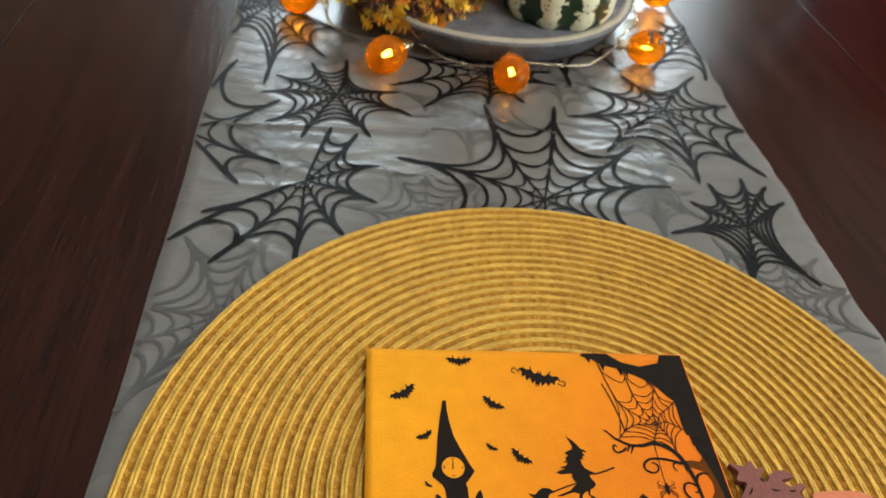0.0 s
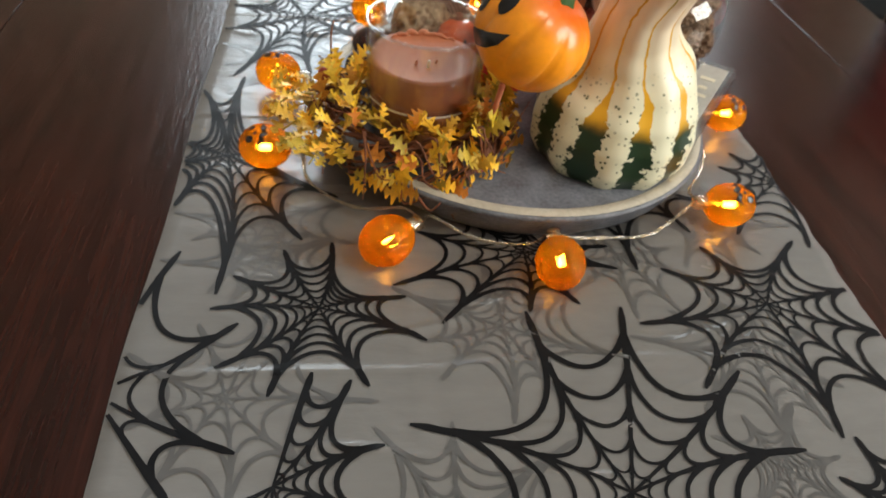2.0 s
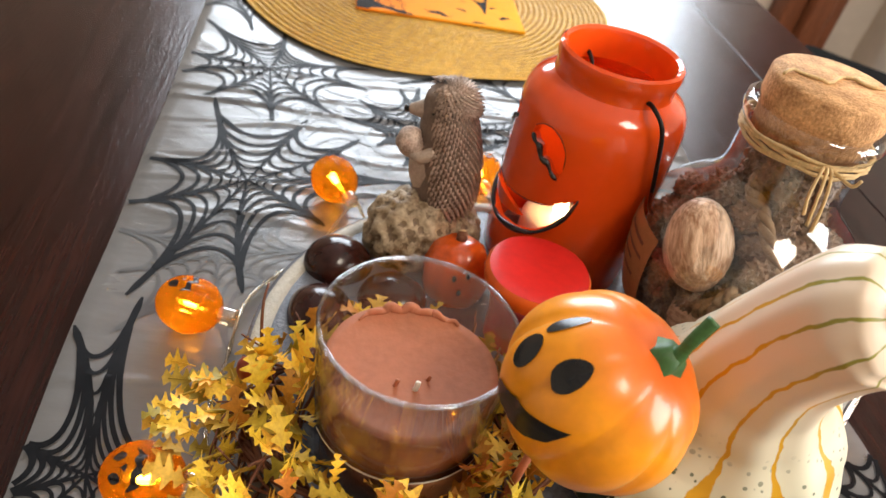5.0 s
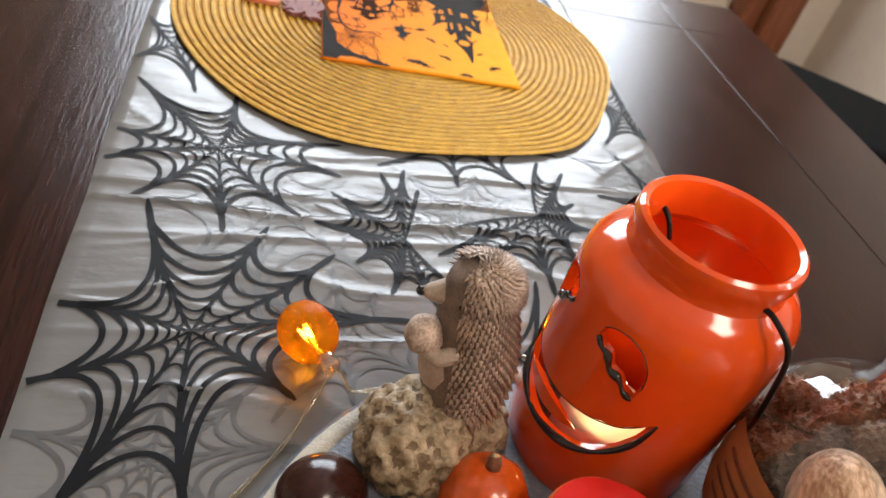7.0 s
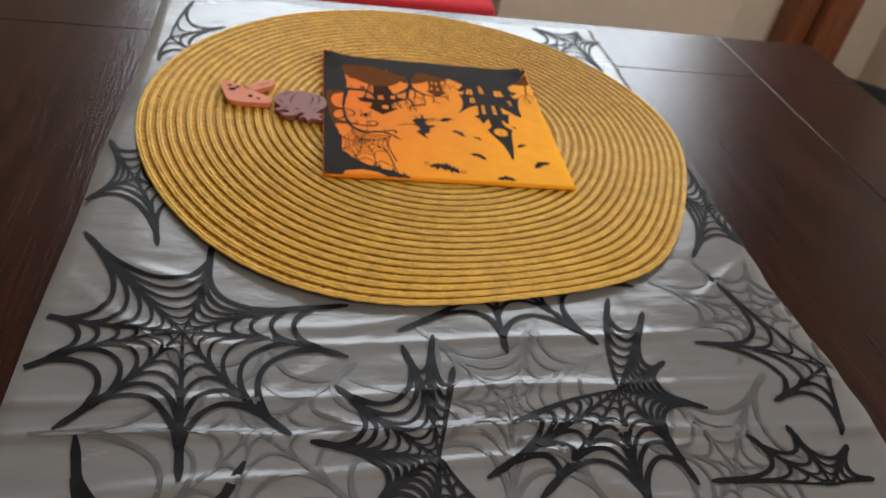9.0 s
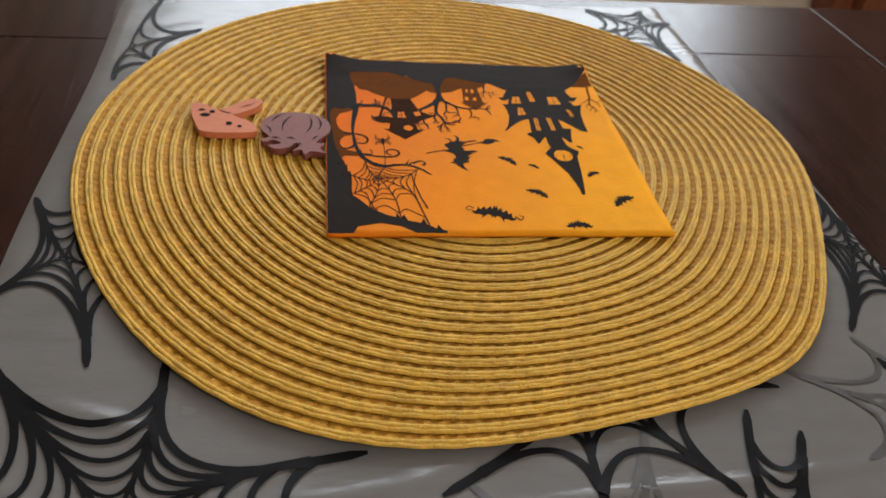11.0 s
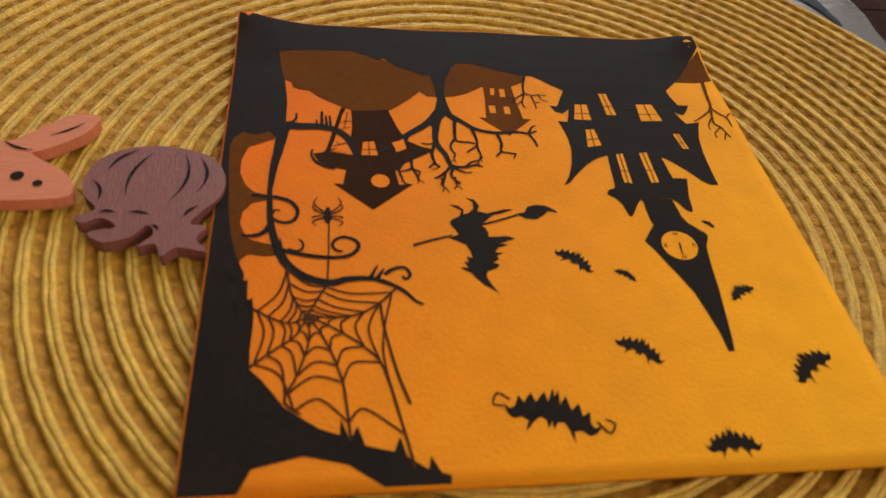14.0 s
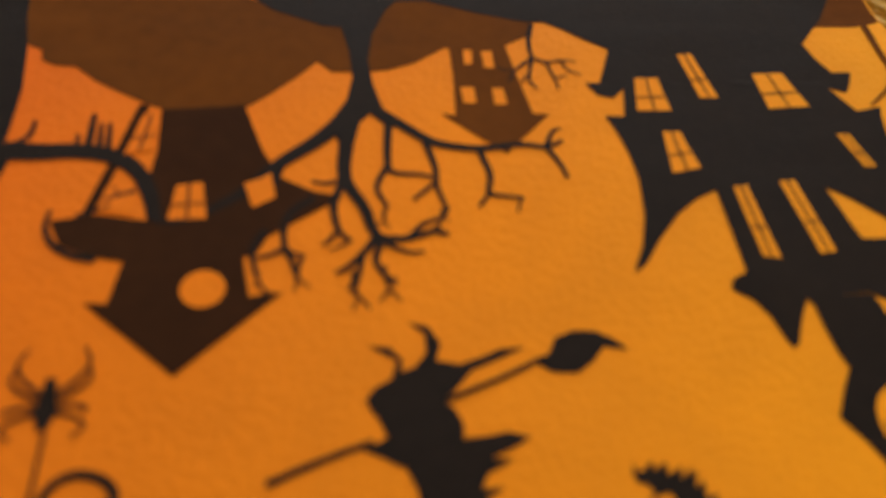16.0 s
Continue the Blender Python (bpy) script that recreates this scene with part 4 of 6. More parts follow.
    part("bare_tree", tree, brown, nk, "brown printed bare tree")
    # curling vine, spider and web
    vine = bmesh.new()
    stroke(vine, [(89.8, 33.4), (90.3, 38.2), (91, 43.5), (91.4, 49.1)], 3.6, 1.3, C)
    stroke(vine, [(91.4, 49.1), (91.1, 54.7), (90.5, 58.6), (89.6, 61.9)], 1.3, 2.2, C)
    stroke(vine, [(89.6, 61.9), (88.2, 64.8), (86.3, 66.8), (84.2, 68)], 2.2, 2.3, C)
    stroke(vine, [(84.2, 68), (81.4, 68.5), (79.4, 67.9), (77.3, 67.7), (75.1, 67.8)], 2.2, 1.4, C)
    stroke(vine, [(75.1, 67.8), (73, 68.7), (70.9, 70), (69.1, 72), (68, 72.6)], 1.4, 0.6, C)
    stroke(vine, [(94.2, 50.4), (91.9, 50.7), (90, 51), (88, 51.9), (86.8, 53.8), (87.2, 55.8), (88.5, 56.5), (89.8, 56.2), (90.7, 55.5)], 1.3, 0.8, C)
    stroke(vine, [(90.7, 54.4), (90.3, 53.7), (89.6, 53.9)], 0.7, 0.4, C)
    stroke(vine, [(90.9, 56.9), (91.9, 58.6), (93.6, 59.3), (95.2, 59.1)], 1.7, 0.7, C)
    stroke(vine, [(89.2, 62.1), (86.6, 62.9), (83.7, 63.5), (80.9, 63.7), (78.8, 63.3), (77.5, 62.1), (77.3, 60.8), (78.1, 59.9), (79.5, 59.5), (80.7, 60), (81.3, 61.2), (80.7, 62.2), (79.7, 62.5)], 1.3, 0.7, C)
    stroke(vine, [(88.1, 62), (86.6, 62.4), (85.8, 61.7), (85.9, 60.6), (86.5, 60)], 0.8, 0.5, C)
    stroke(vine, [(73.5, 67), (72.2, 66), (70.7, 65.6), (69.9, 66.2), (69.6, 67.2), (70.3, 67.9), (70.8, 67.3)], 1.1, 0.6, C)
    stroke(vine, [(75.7, 67.7), (74.4, 65.1)], 1.3, 0.2, C)
    stroke(vine, [(74.6, 67.7), (73.5, 65.8)], 1.3, 0.2, C)
    stroke(vine, [(89.5, 61.6), (90.3, 59.4)], 1, 0.2, C)
    stroke(vine, [(89, 62.3), (89.3, 59.6)], 0.9, 0.2, C)
    stroke(vine, [(89.5, 32.4), (86.8, 32.7), (83.7, 32.7), (80.7, 33.5), (78.7, 35.3), (77.6, 37.8), (77, 40.3)], 3.4, 1.6, C)
    stroke(vine, [(88.7, 31.8), (87.7, 30.7), (87.6, 28.9)], 1, 0.5, C)
    stroke(vine, [(83, 32.5), (83, 28.4)], 1.1, 0.7, C)
    stroke(vine, [(82.1, 32.5), (82.3, 29.5)], 0.9, 0.5, C)
    stroke(vine, [(81.4, 32.7), (81.6, 29.5)], 0.9, 0.5, C)
    stroke(vine, [(83.8, 32.2), (84, 30.7)], 0.7, 0.4, C)
    stroke(vine, [(84.6, 38.9), (84.7, 40.6), (83.8, 42.4), (82.1, 43.5), (80.7, 43.8)], 0.5, 1.1, C)
    stroke(vine, [(82.7, 39.6), (81.4, 39.1), (80.4, 38.6)], 0.6, 0.4, C)
    stroke(vine, [(81, 38.1), (79.7, 37.6), (78.7, 37.2)], 0.4, 0.7, C)
    stroke(vine, [(79.9, 37.6), (80.4, 36.8)], 0.3, 0.3, C)
    stroke(vine, [(81.8, 56.7), (81.9, 63.4), (82.1, 68.6)], 0.35, 0.4, C)
    part("vine", vine, ink, nk, "black printed curling vine")
    sp = bmesh.new()
    SU, SV = 82.0, 55.3
    stroke(sp, [(SU, SV + 1.3), (SU, SV + 0.6), (SU, SV)], 0.8, 2.3, C)
    stroke(sp, [(SU, SV), (SU, SV - 0.7), (SU, SV - 1.3)], 2.3, 1.0, C)
    stroke(sp, [(SU, SV - 1.2), (SU, SV - 2.2)], 1.5, 0.9, C)
    for s in (-1, 1):
        for k, (dv, tip) in enumerate(((-2.0, -4.4), (-1.2, -3.0), (-0.3, 0.2), (0.4, 1.8))):
            stroke(sp, [(SU, SV - 0.8 + 0.3 * k), (SU + s * 1.5, SV + dv), (SU + s * (2.4 - 0.2 * (k == 0)), SV + (dv + tip) / 2), (SU + s * (1.7 + 0.4 * (k in (1, 2))), SV + tip)], 0.5, 0.25, C)
    part("spider_print", sp, ink, nk)
    wb = bmesh.new()
    rays = ([(84.9, 74.4), (86.1, 72.9), (87.5, 69.6), (88.1, 65)],
            [(84.9, 74.4), (83.7, 71.8), (82, 68.6)],
            [(84.9, 74.4), (80.6, 74.7), (77.6, 74.2), (74.5, 72.3), (71.8, 69.5)],
            [(84.9, 74.4), (82.5, 75.7), (79.9, 77.4), (76.6, 80.1), (74.2, 83.9), (71.3, 97.4)],
            [(84.9, 74.4), (83.5, 76.4), (81.7, 80.1), (80.7, 82.9), (79.9, 86.2), (79.2, 93.2)],
            [(84.9, 74.4), (84.6, 77.8), (85.2, 80.9), (86.4, 84.5), (87.7, 87.6), (85.6, 89.6)],
            [(84.9, 74.4), (86.6, 77.7), (89.5, 80), (92.5, 82.5)],
            [(84.9, 74.4), (87.1, 75.5), (89.7, 74.7), (92.5, 73)])
    rays = [smooth_path([(u, v, 0) for u, v in ray], 8) for ray in rays]
    for ray in rays:
        stroke(wb, [(p.x, p.y) for p in ray[::3] + [ray[-1]]], 0.45, 0.65, C)
    for a, b in zip(rays, rays[1:] + rays[:1]):
        for f in (0.14, 0.27, 0.42, 0.58, 0.76, 0.93):
            p, q = a[int(f * (len(a) - 1))], b[int(f * (len(b) - 1))]
            mid = (p + q) / 2
            mid += (Vector((rays[0][0].x, rays[0][0].y, 0)) - mid) * 0.16
            stroke(wb, [(p.x, p.y), (mid.x, mid.y), (q.x, q.y)], 0.5, 0.5, C)
    stroke(wb, [(74.4, 72.4), (74, 76.9), (72.6, 84), (71.2, 88.6)], 0.6, 0.7, C)
    part("web_print", wb, M["ink_web"], nk, "fine brown black printed web")
    for cx, cy, w, turn in ((52.0, 90.6, 12.4, -17), (36.7, 81.0, 7.0, -33), (42.6, 64.1, 6.6, -40), (34.8, 67.1, 3.7, -34), (16.4, 70.7, 5.0, 28), (10.9, 84.4, 8.2, 32), (28.0, 96.0, 7.6, 0), (16.6, 56.2, 2.4, -40)):
        print_poly(bat_shape(cx, cy, w, turn), B, "bat_print", ink, nk)
    curl = bmesh.new()
    stroke(curl, [(57.6, 88.4), (59.2, 87.4), (60.0, 88.9), (58.7, 89.3)], 0.5, 0.4, C)
    stroke(curl, [(46.2, 92.2), (44.8, 93.9), (43.8, 92.6), (45.0, 91.9)], 0.5, 0.4, C)
    part("bat_curl", curl, ink, nk)
    return nk


NAP_Z = T + 0.0064
napkin_far = napkin((0.0392, 1.2130, NAP_Z), 178.2)
napkin_near = copy_thing(napkin_far, pose(0.0010, 0.2085, NAP_Z, 0, 0, -1.0))


# ---- wooden scatter pieces on the placemats ----
def cutout(bm, pts, h):
    """A flat sawn shape with a small edge."""
    n = len(pts)
    lo = [bm.verts.new((x, y, 0)) for x, y in pts]
    hi = [bm.verts.new((x, y, h)) for x, y in pts]
    bm.faces.new(hi)
    bm.faces.new(lo[::-1])
    for i in range(n):
        bm.faces.new((lo[i], lo[(i + 1) % n], hi[(i + 1) % n], hi[i]))
    bmesh.ops.recalc_face_normals(bm, faces=bm.faces)
    return bm


def mm(points):
    return [(x / 1000, y / 1000) for x, y, *_ in smooth_path([(x, y, 0) for x, y in points], 4, True)]


def slot(x0, y0, x1, y1, bow, w, bm, z):
    dx, dy = x1 - x0, y1 - y0
    pts = [(x0 + dx * t - dy * bow * 4 * t * (1 - t), y0 + dy * t + dx * bow * 4 * t * (1 - t), t) for t in [i / 8 for i in range(9)]]
    prev = None
    for x, y, t in pts:
        h = w * (math.sin(math.pi * min(max(t, 0.06), 0.94)))
        d = math.hypot(dx, dy)
        row = [bm.verts.new(((x - s * dy / d * h) / 1000, (y + s * dx / d * h) / 1000, z)) for s in (-1, 1)]
        if prev:
            bm.faces.new((prev[0], row[0], row[1], prev[1]))
        prev = row


def scatter_pieces(at, turn):
    ghost = thing("wooden_ghost_cutout", "orange painted wooden ghost-hat cutout lying on the placemat", "wooden cutout", at, turn, "wooden cutouts")
    part("board", cutout(bmesh.new(), mm([(-17, 12), (-12, 14), (-4, 9), (0, 10), (6, 16), (12, 21), (18, 20), (16, 13), (8, 6), (5, 4), (14, -2), (18, -8), (15, -12), (-6, -13), (-12, -6)]), 0.0035), M["tag_wood"], ghost, smooth=False)
    holes = bmesh.new()
    for x, y, rx, ry in ((-11, 7.5, 1.9, 0.9), (-8.6, 2.6, 2.6, 1.8), (-5.6, 6, 1.5, 1.5), (4, -4.6, 1.6, 1.7), (9.5, -7, 1.2, 1.1)):
        holes.faces.new([holes.verts.new(((x + rx * math.cos(a * math.pi / 8)) / 1000, (y + ry * math.sin(a * math.pi / 8)) / 1000, 0.0037)) for a in range(16)])
    slot(-3, 8.5, 5, 5.4, -0.1, 0.45, holes, 0.0037)
    slot(7.5, 11.5, 15, 17.4, -0.06, 0.35, holes, 0.0037)
    part("burnt_holes", holes, M["ink"], ghost, "burnt black holes", smooth=False)
    pm = thing("wooden_pumpkin_cutout", "mauve painted wooden pumpkin cutout lying on the placemat", "wooden cutout", (at[0] + 0.0365 * math.cos(radians(turn)), at[1] + 0.0365 * math.sin(radians(turn)) - 0.006, at[2]), turn, "wooden cutouts")
    part("board", cutout(bmesh.new(), mm([(-17, 2), (-15, 9), (-8, 14), (2, 15), (12, 12), (17, 5), (17, -3), (13, -9), (11, -13), (15, -14), (13, -18), (16, -22), (9, -21), (6, -24), (4, -20), (0, -21), (3, -17), (1, -14), (-2, -18), (-8, -20), (-12, -17), (-6, -15), (-10, -12), (-14, -14), (-16, -12), (-12, -9), (-16, -4)]), 0.0035), M["tag_mauve"], pm, smooth=False)
    cuts = bmesh.new()
    for x0, y0, x1, y1, b in ((-12, 5, -6, 13, 0.12), (-6, -4, -2, 12, 0.12), (5, -5, 6, 12, -0.14), (11, -2, 10, 11, -0.16), (-15, 1, -12, -6, 0.15), (9, -11, 12, -7, 0.1), (-4, -10, 1, -10.6, 0.1), (-11, -10.6, -7, -10.4, 0.2), (2, -14, 4, -15.5, 0.1)):
        slot(x0, y0, x1, y1, b, 0.42, cuts, 0.0037)
    part("engraving", cuts, M["ink"], pm, "burnt black engraved lines", smooth=False)
    return ghost, pm


g1, p1 = scatter_pieces((-0.0915, 1.226, T + 0.0066), -4)
copy_thing(g1, pose(0.134, 0.199, T + 0.0066, 0, 0, 176))
copy_thing(p1, pose(0.0985, 0.2035, T + 0.0066, 0, 0, 176))


# ---- tray ----
TRX, TRY = 0.030, 0.697
tray = thing("round_tray", "round grey speckled stoneware tray with a raised rim on the runner", "tray", (TRX, TRY, T + 0.003))
part("dish", lathe([(0.0, 0.0), (0.108, 0.0), (0.116, 0.002), (0.122, 0.008), (0.1285, 0.0215), (0.1295, 0.024), (0.1275, 0.0248)], 96), M["tray"], tray)
part("rim", lathe([(0.1276, 0.0250), (0.1262, 0.0262), (0.1222, 0.0262), (0.1200, 0.0246)], 96, close=False), M["tray_rim"], tray, "bare pale clay rim")
part("well", lathe([(0.1199, 0.0246), (0.1165, 0.0125), (0.113, 0.0095), (0.108, 0.0088), (0.0, 0.0085)], 96, close=False), M["tray"], tray)
TF = T + 0.0122       # the tray's floor

# ---- extra materials: gourd skin, amber shell ----
def gourd_skin():
    m = bpy.data.materials.new("gourd_skin")
    m.use_nodes = True
    n, l = m.node_tree.nodes, m.node_tree.links
    b = n["Principled BSDF"]
    b.inputs["Roughness"].default_value = 0.38

    def math_node(op, a, c=None, clamp=False):
        q = n.new("ShaderNodeMath")
        q.operation, q.use_clamp = op, clamp
        for i, v in enumerate((a, c)):
            if v is None:
                continue
            if isinstance(v, (int, float)):
                q.inputs[i].default_value = v
            else:
                l.new(v, q.inputs[i])
        return q.outputs[0]

    def rng_node(v, a, c, lo, hi):
        q = n.new("ShaderNodeMapRange")
        q.interpolation_type = "SMOOTHSTEP"
        for i, x in zip((1, 2, 3, 4), (a, c, lo, hi)):
            q.inputs[i].default_value = x
        l.new(v, q.inputs[0])
        return q.outputs[0]

    def mix(f, a, c):
        q = n.new("ShaderNodeMix")
        q.data_type = "RGBA"
        for v, k in ((f, 0), (a, 6), (c, 7)):
            if isinstance(v, tuple):
                q.inputs[k].default_value = (*v, 1)
            else:
                l.new(v, q.inputs[k])
        return q.outputs[2]

    uv = n.new("ShaderNodeAttribute")
    uv.attribute_name = "skin"            # x: turn round the axis, y: share of the height
    sep = n.new("ShaderNodeSeparateXYZ")
    l.new(uv.outputs["Vector"], sep.inputs[0])
    tc = n.new("ShaderNodeTexCoord")
    ns = n.new("ShaderNodeTexNoise")
    ns.inputs["Scale"].default_value, ns.inputs["Detail"].default_value = 55, 8
    l.new(tc.outputs["Object"], ns.inputs["Vector"])
    rough = n.new("ShaderNodeTexNoise")
    rough.inputs["Scale"].default_value, rough.inputs["Detail"].default_value = 240, 3
    l.new(tc.outputs["Object"], rough.inputs["Vector"])
    shift = math_node("MULTIPLY", math_node("SUBTRACT", ns.outputs["Fac"], 0.5), 0.045)
    turn = math_node("MULTIPLY", math_node("ADD", sep.outputs["X"], shift), 10.0)
    d = math_node("ABSOLUTE", math_node("SUBTRACT", math_node("FRACT", turn), 0.5))
    h = math_node("ADD", sep.outputs["Y"], math_node("MULTIPLY", math_node("SUBTRACT", ns.outputs["Fac"], 0.5), 0.06))
    low = rng_node(h, 0.28, 0.345, 1.0, 0.0)
    ragged = math_node("MULTIPLY", math_node("SUBTRACT", rough.outputs["Fac"], 0.5), 0.55)
    wide = math_node("ADD", math_node("MULTIPLY", low, 0.215), 0.045)
    band = math_node("MULTIPLY", rng_node(h, 0.29, 0.34, 0.0, 1.0), rng_node(h, 0.36, 0.47, 1.0, 0.0))
    wide = math_node("ADD", wide, math_node("MULTIPLY", band, 0.085))
    wide = math_node("ADD", wide, math_node("MULTIPLY", ragged, math_node("ADD", low, 0.12)))
    stripe = rng_node(math_node("SUBTRACT", wide, d), -0.012, 0.012, 0.0, 1.0)
    cream = mix(rng_node(sep.outputs["Y"], 0.3, 0.8, 0.0, 1.0), (0.72, 0.71, 0.54), (0.82, 0.66, 0.50))
    yellow = mix(rng_node(h, 0.68, 0.9, 0.0, 1.0), (0.68, 0.36, 0.012), (0.30, 0.28, 0.04))
    dark = mix(low, yellow, (0.010, 0.032, 0.012))
    vor = n.new("ShaderNodeTexVoronoi")
    vor.inputs["Scale"].default_value = 300
    l.new(tc.outputs["Object"], vor.inputs["Vector"])
    spots = math_node("MULTIPLY", rng_node(math_node("ADD", vor.outputs["Distance"], math_node("MULTIPLY", rough.outputs["Fac"], 0.5)), 0.41, 0.52, 1.0, 0.0), rng_node(ns.outputs["Fac"], 0.34, 0.46, 0.0, 1.0))
    spots = math_node("MULTIPLY", spots, rng_node(h, 0.37, 0.52, 1.0, 0.0))
    base = mix(spots, cream, (0.05, 0.085, 0.03))
    l.new(mix(stripe, base, dark), b.inputs["Base Color"])
    return m


def amber_shell():
    m = bpy.data.materials.new("amber_shell")
    m.use_nodes = True
    n, l = m.node_tree.nodes, m.node_tree.links
    b = n["Principled BSDF"]
    nz = n.new("ShaderNodeTexNoise")
    nz.inputs["Scale"].default_value = 160
    ramp = n.new("ShaderNodeValToRGB")
    ramp.color_ramp.elements[0].color, ramp.color_ramp.elements[1].color = (0.90, 0.25, 0.004, 1), (1.0, 0.40, 0.012, 1)
    l.new(nz.outputs["Fac"], ramp.inputs[0])
    l.new(ramp.outputs[0], b.inputs["Base Color"])
    b.inputs["Roughness"].default_value = 0.10
    b.inputs["Transmission Weight"].default_value = 0.8
    b.inputs["IOR"].default_value = 1.3
    t = n.new("ShaderNodeBsdfTransparent")
    t.inputs[0].default_value = (1.0, 0.52, 0.05, 1)
    mx = n.new("ShaderNodeMixShader")
    mx.inputs[0].default_value = 0.52
    glow = n.new("ShaderNodeBsdfTranslucent")
    glow.inputs[0].default_value = (1.0, 0.46, 0.02, 1)
    both = n.new("ShaderNodeMixShader")
    both.inputs[0].default_value = 0.17
    l.new(b.outputs[0], both.inputs[1])
    l.new(glow.outputs[0], both.inputs[2])
    l.new(both.outputs[0], mx.inputs[1])
    l.new(t.outputs[0], mx.inputs[2])
    l.new(mx.outputs[0], n["Material Output"].inputs[0])
    return m


def clear_glass(name, tint, share, rough=0.03):
    """Thin clear wall: mostly see-through, the rest a glossy film."""
    m = bpy.data.materials.new(name)
    m.use_nodes = True
    n, l = m.node_tree.nodes, m.node_tree.links
    b = n["Principled BSDF"]
    n.remove(b)
    g = n.new("ShaderNodeBsdfGlossy")
    g.inputs["Roughness"].default_value = rough
    t = n.new("ShaderNodeBsdfTransparent")
    t.inputs[0].default_value = (*tint, 1)
    fr = n.new("ShaderNodeLayerWeight")
    fr.inputs[0].default_value = 0.5
    pw = n.new("ShaderNodeMath")
    pw.operation = "POWER"
    pw.inputs[1].default_value = 4.0
    l.new(fr.outputs["Facing"], pw.inputs[0])
    ad = n.new("ShaderNodeMath")
    ad.operation, ad.use_clamp = "MULTIPLY_ADD", True
    ad.inputs[1].default_value, ad.inputs[2].default_value = 0.75, share
    l.new(pw.outputs[0], ad.inputs[0])
    mx = n.new("ShaderNodeMixShader")
    l.new(ad.outputs[0], mx.inputs[0])
    l.new(t.outputs[0], mx.inputs[1])
    l.new(g.outputs[0], mx.inputs[2])
    l.new(mx.outputs[0], n["Material Output"].inputs[0])
    return m


M["gourd"] = gourd_skin()
M["amber"] = amber_shell()
M["glass"] = clear_glass("clear_glass", (0.96, 0.97, 0.965), 0.10)
M["cable"] = clear_glass("clear_cable", (0.96, 0.88, 0.72), 0.22, 0.15)
M["clear_plastic"] = clear_glass("clear_plastic", (0.90, 0.91, 0.92), 0.10, 0.12)


def around(r, deg, z):
    return Vector((r * math.cos(radians(deg)), r * math.sin(radians(deg)), z))


def carve(bm, cutters, name):
    """Cuts the cutter meshes out of bm and gives the mesh back."""
    host = new(name, mesh_of(name, bm, M["orange_glaze"]))
    tools = []
    for k, c in enumerate(cutters):
        t = new("cutter", mesh_of("cutter", c, M["orange_glaze"]))
        tools.append(t)
        mod = host.modifiers.new("cut", "BOOLEAN")
        mod.operation, mod.object, mod.solver = "DIFFERENCE", t, "EXACT"
    dg = bpy.context.evaluated_depsgraph_get()
    dg.update()
    me = bpy.data.meshes.new_from_object(host.evaluated_get(dg))
    for o in [host] + tools:
        bpy.data.objects.remove(o)
    out = bmesh.new()
    out.from_mesh(me)
    return out


# ---- things on the tray: the lantern ----
LX, LY = 0.0607, 0.7905
FACE = 192.0
lantern = thing("lantern", "glossy orange ceramic lantern jar with cut-out grinning face and wire handle", "lantern", (LX, LY, TF))
jar = lathe([(0.0, 0.0), (0.034, 0.0), (0.0390, 0.003), (0.0416, 0.010), (0.0428, 0.03), (0.0428, 0.06), (0.0430, 0.096), (0.0428, 0.104), (0.0415, 0.1105), (0.0385, 0.1152), (0.0338, 0.1180),
             (0.0308, 0.1200), (0.0302, 0.1235), (0.0312, 0.1268), (0.0318, 0.1300), (0.0313, 0.1330), (0.0298, 0.1342), (0.0280, 0.1330), (0.0268, 0.128), (0.0268, 0.1185), (0.0375, 0.110), (0.0390, 0.098), (0.0390, 0.03), (0.0372, 0.007), (0.0, 0.006)], 72)


def radial_prism(outline):
    """A cutter from (degrees from the face's middle, height) points, through the wall."""
    bm = bmesh.new()
    a = [bm.verts.new(around(0.035, FACE + q, z)) for q, z in outline]
    b = [bm.verts.new(around(0.054, FACE + q, z)) for q, z in outline]
    n = len(outline)
    for tri in tessellate_polygon([[Vector((q, z * 1000, 0)) for q, z in outline]]):
        bm.faces.new([a[i] for i in tri])
        bm.faces.new([b[i] for i in tri[::-1]])
    for i in range(n):
        bm.faces.new((a[i], b[i], b[(i + 1) % n], a[(i + 1) % n]))
    bmesh.ops.recalc_face_normals(bm, faces=bm.faces)
    return bm


def eye_line(c):
    lower = [(c - 15, 0.0965), (c - 11, 0.0935), (c - 6, 0.0925), (c - 2, 0.0880), (c + 4, 0.0870), (c + 9, 0.0830), (c + 14, 0.0815)]
    upper = [(c + 15.5, 0.0875), (c + 14, 0.0950), (c + 8, 0.1012), (c, 0.1040), (c - 8, 0.1035), (c - 14, 0.1005)]
    return lower, upper


MOUTH_LOW = [(-59, 0.075), (-56, 0.064), (-46, 0.054), (-34, 0.047), (-18, 0.0425), (0, 0.041), (18, 0.043), (32, 0.0465), (44, 0.053), (54, 0.063), (59, 0.075)]
MOUTH_UP = [(53, 0.0720), (42, 0.0665), (26, 0.0630), (8, 0.0610), (-8, 0.0610), (-26, 0.0630), (-42, 0.0665), (-53, 0.0720)]
eyes = [eye_line(27), tuple([[(-q, z) for q, z in s] for s in eye_line(27)])]
cutters = [radial_prism(lo + up) for lo, up in eyes] + [radial_prism(MOUTH_LOW + MOUTH_UP)]
body = part("body", carve(jar, cutters, "jar"), M["orange_glaze"], lantern, smooth=True)
body.data.materials.clear()
body.data.materials.append(M["orange_glaze"])
for p in body.data.polygons:
    p.use_smooth = True
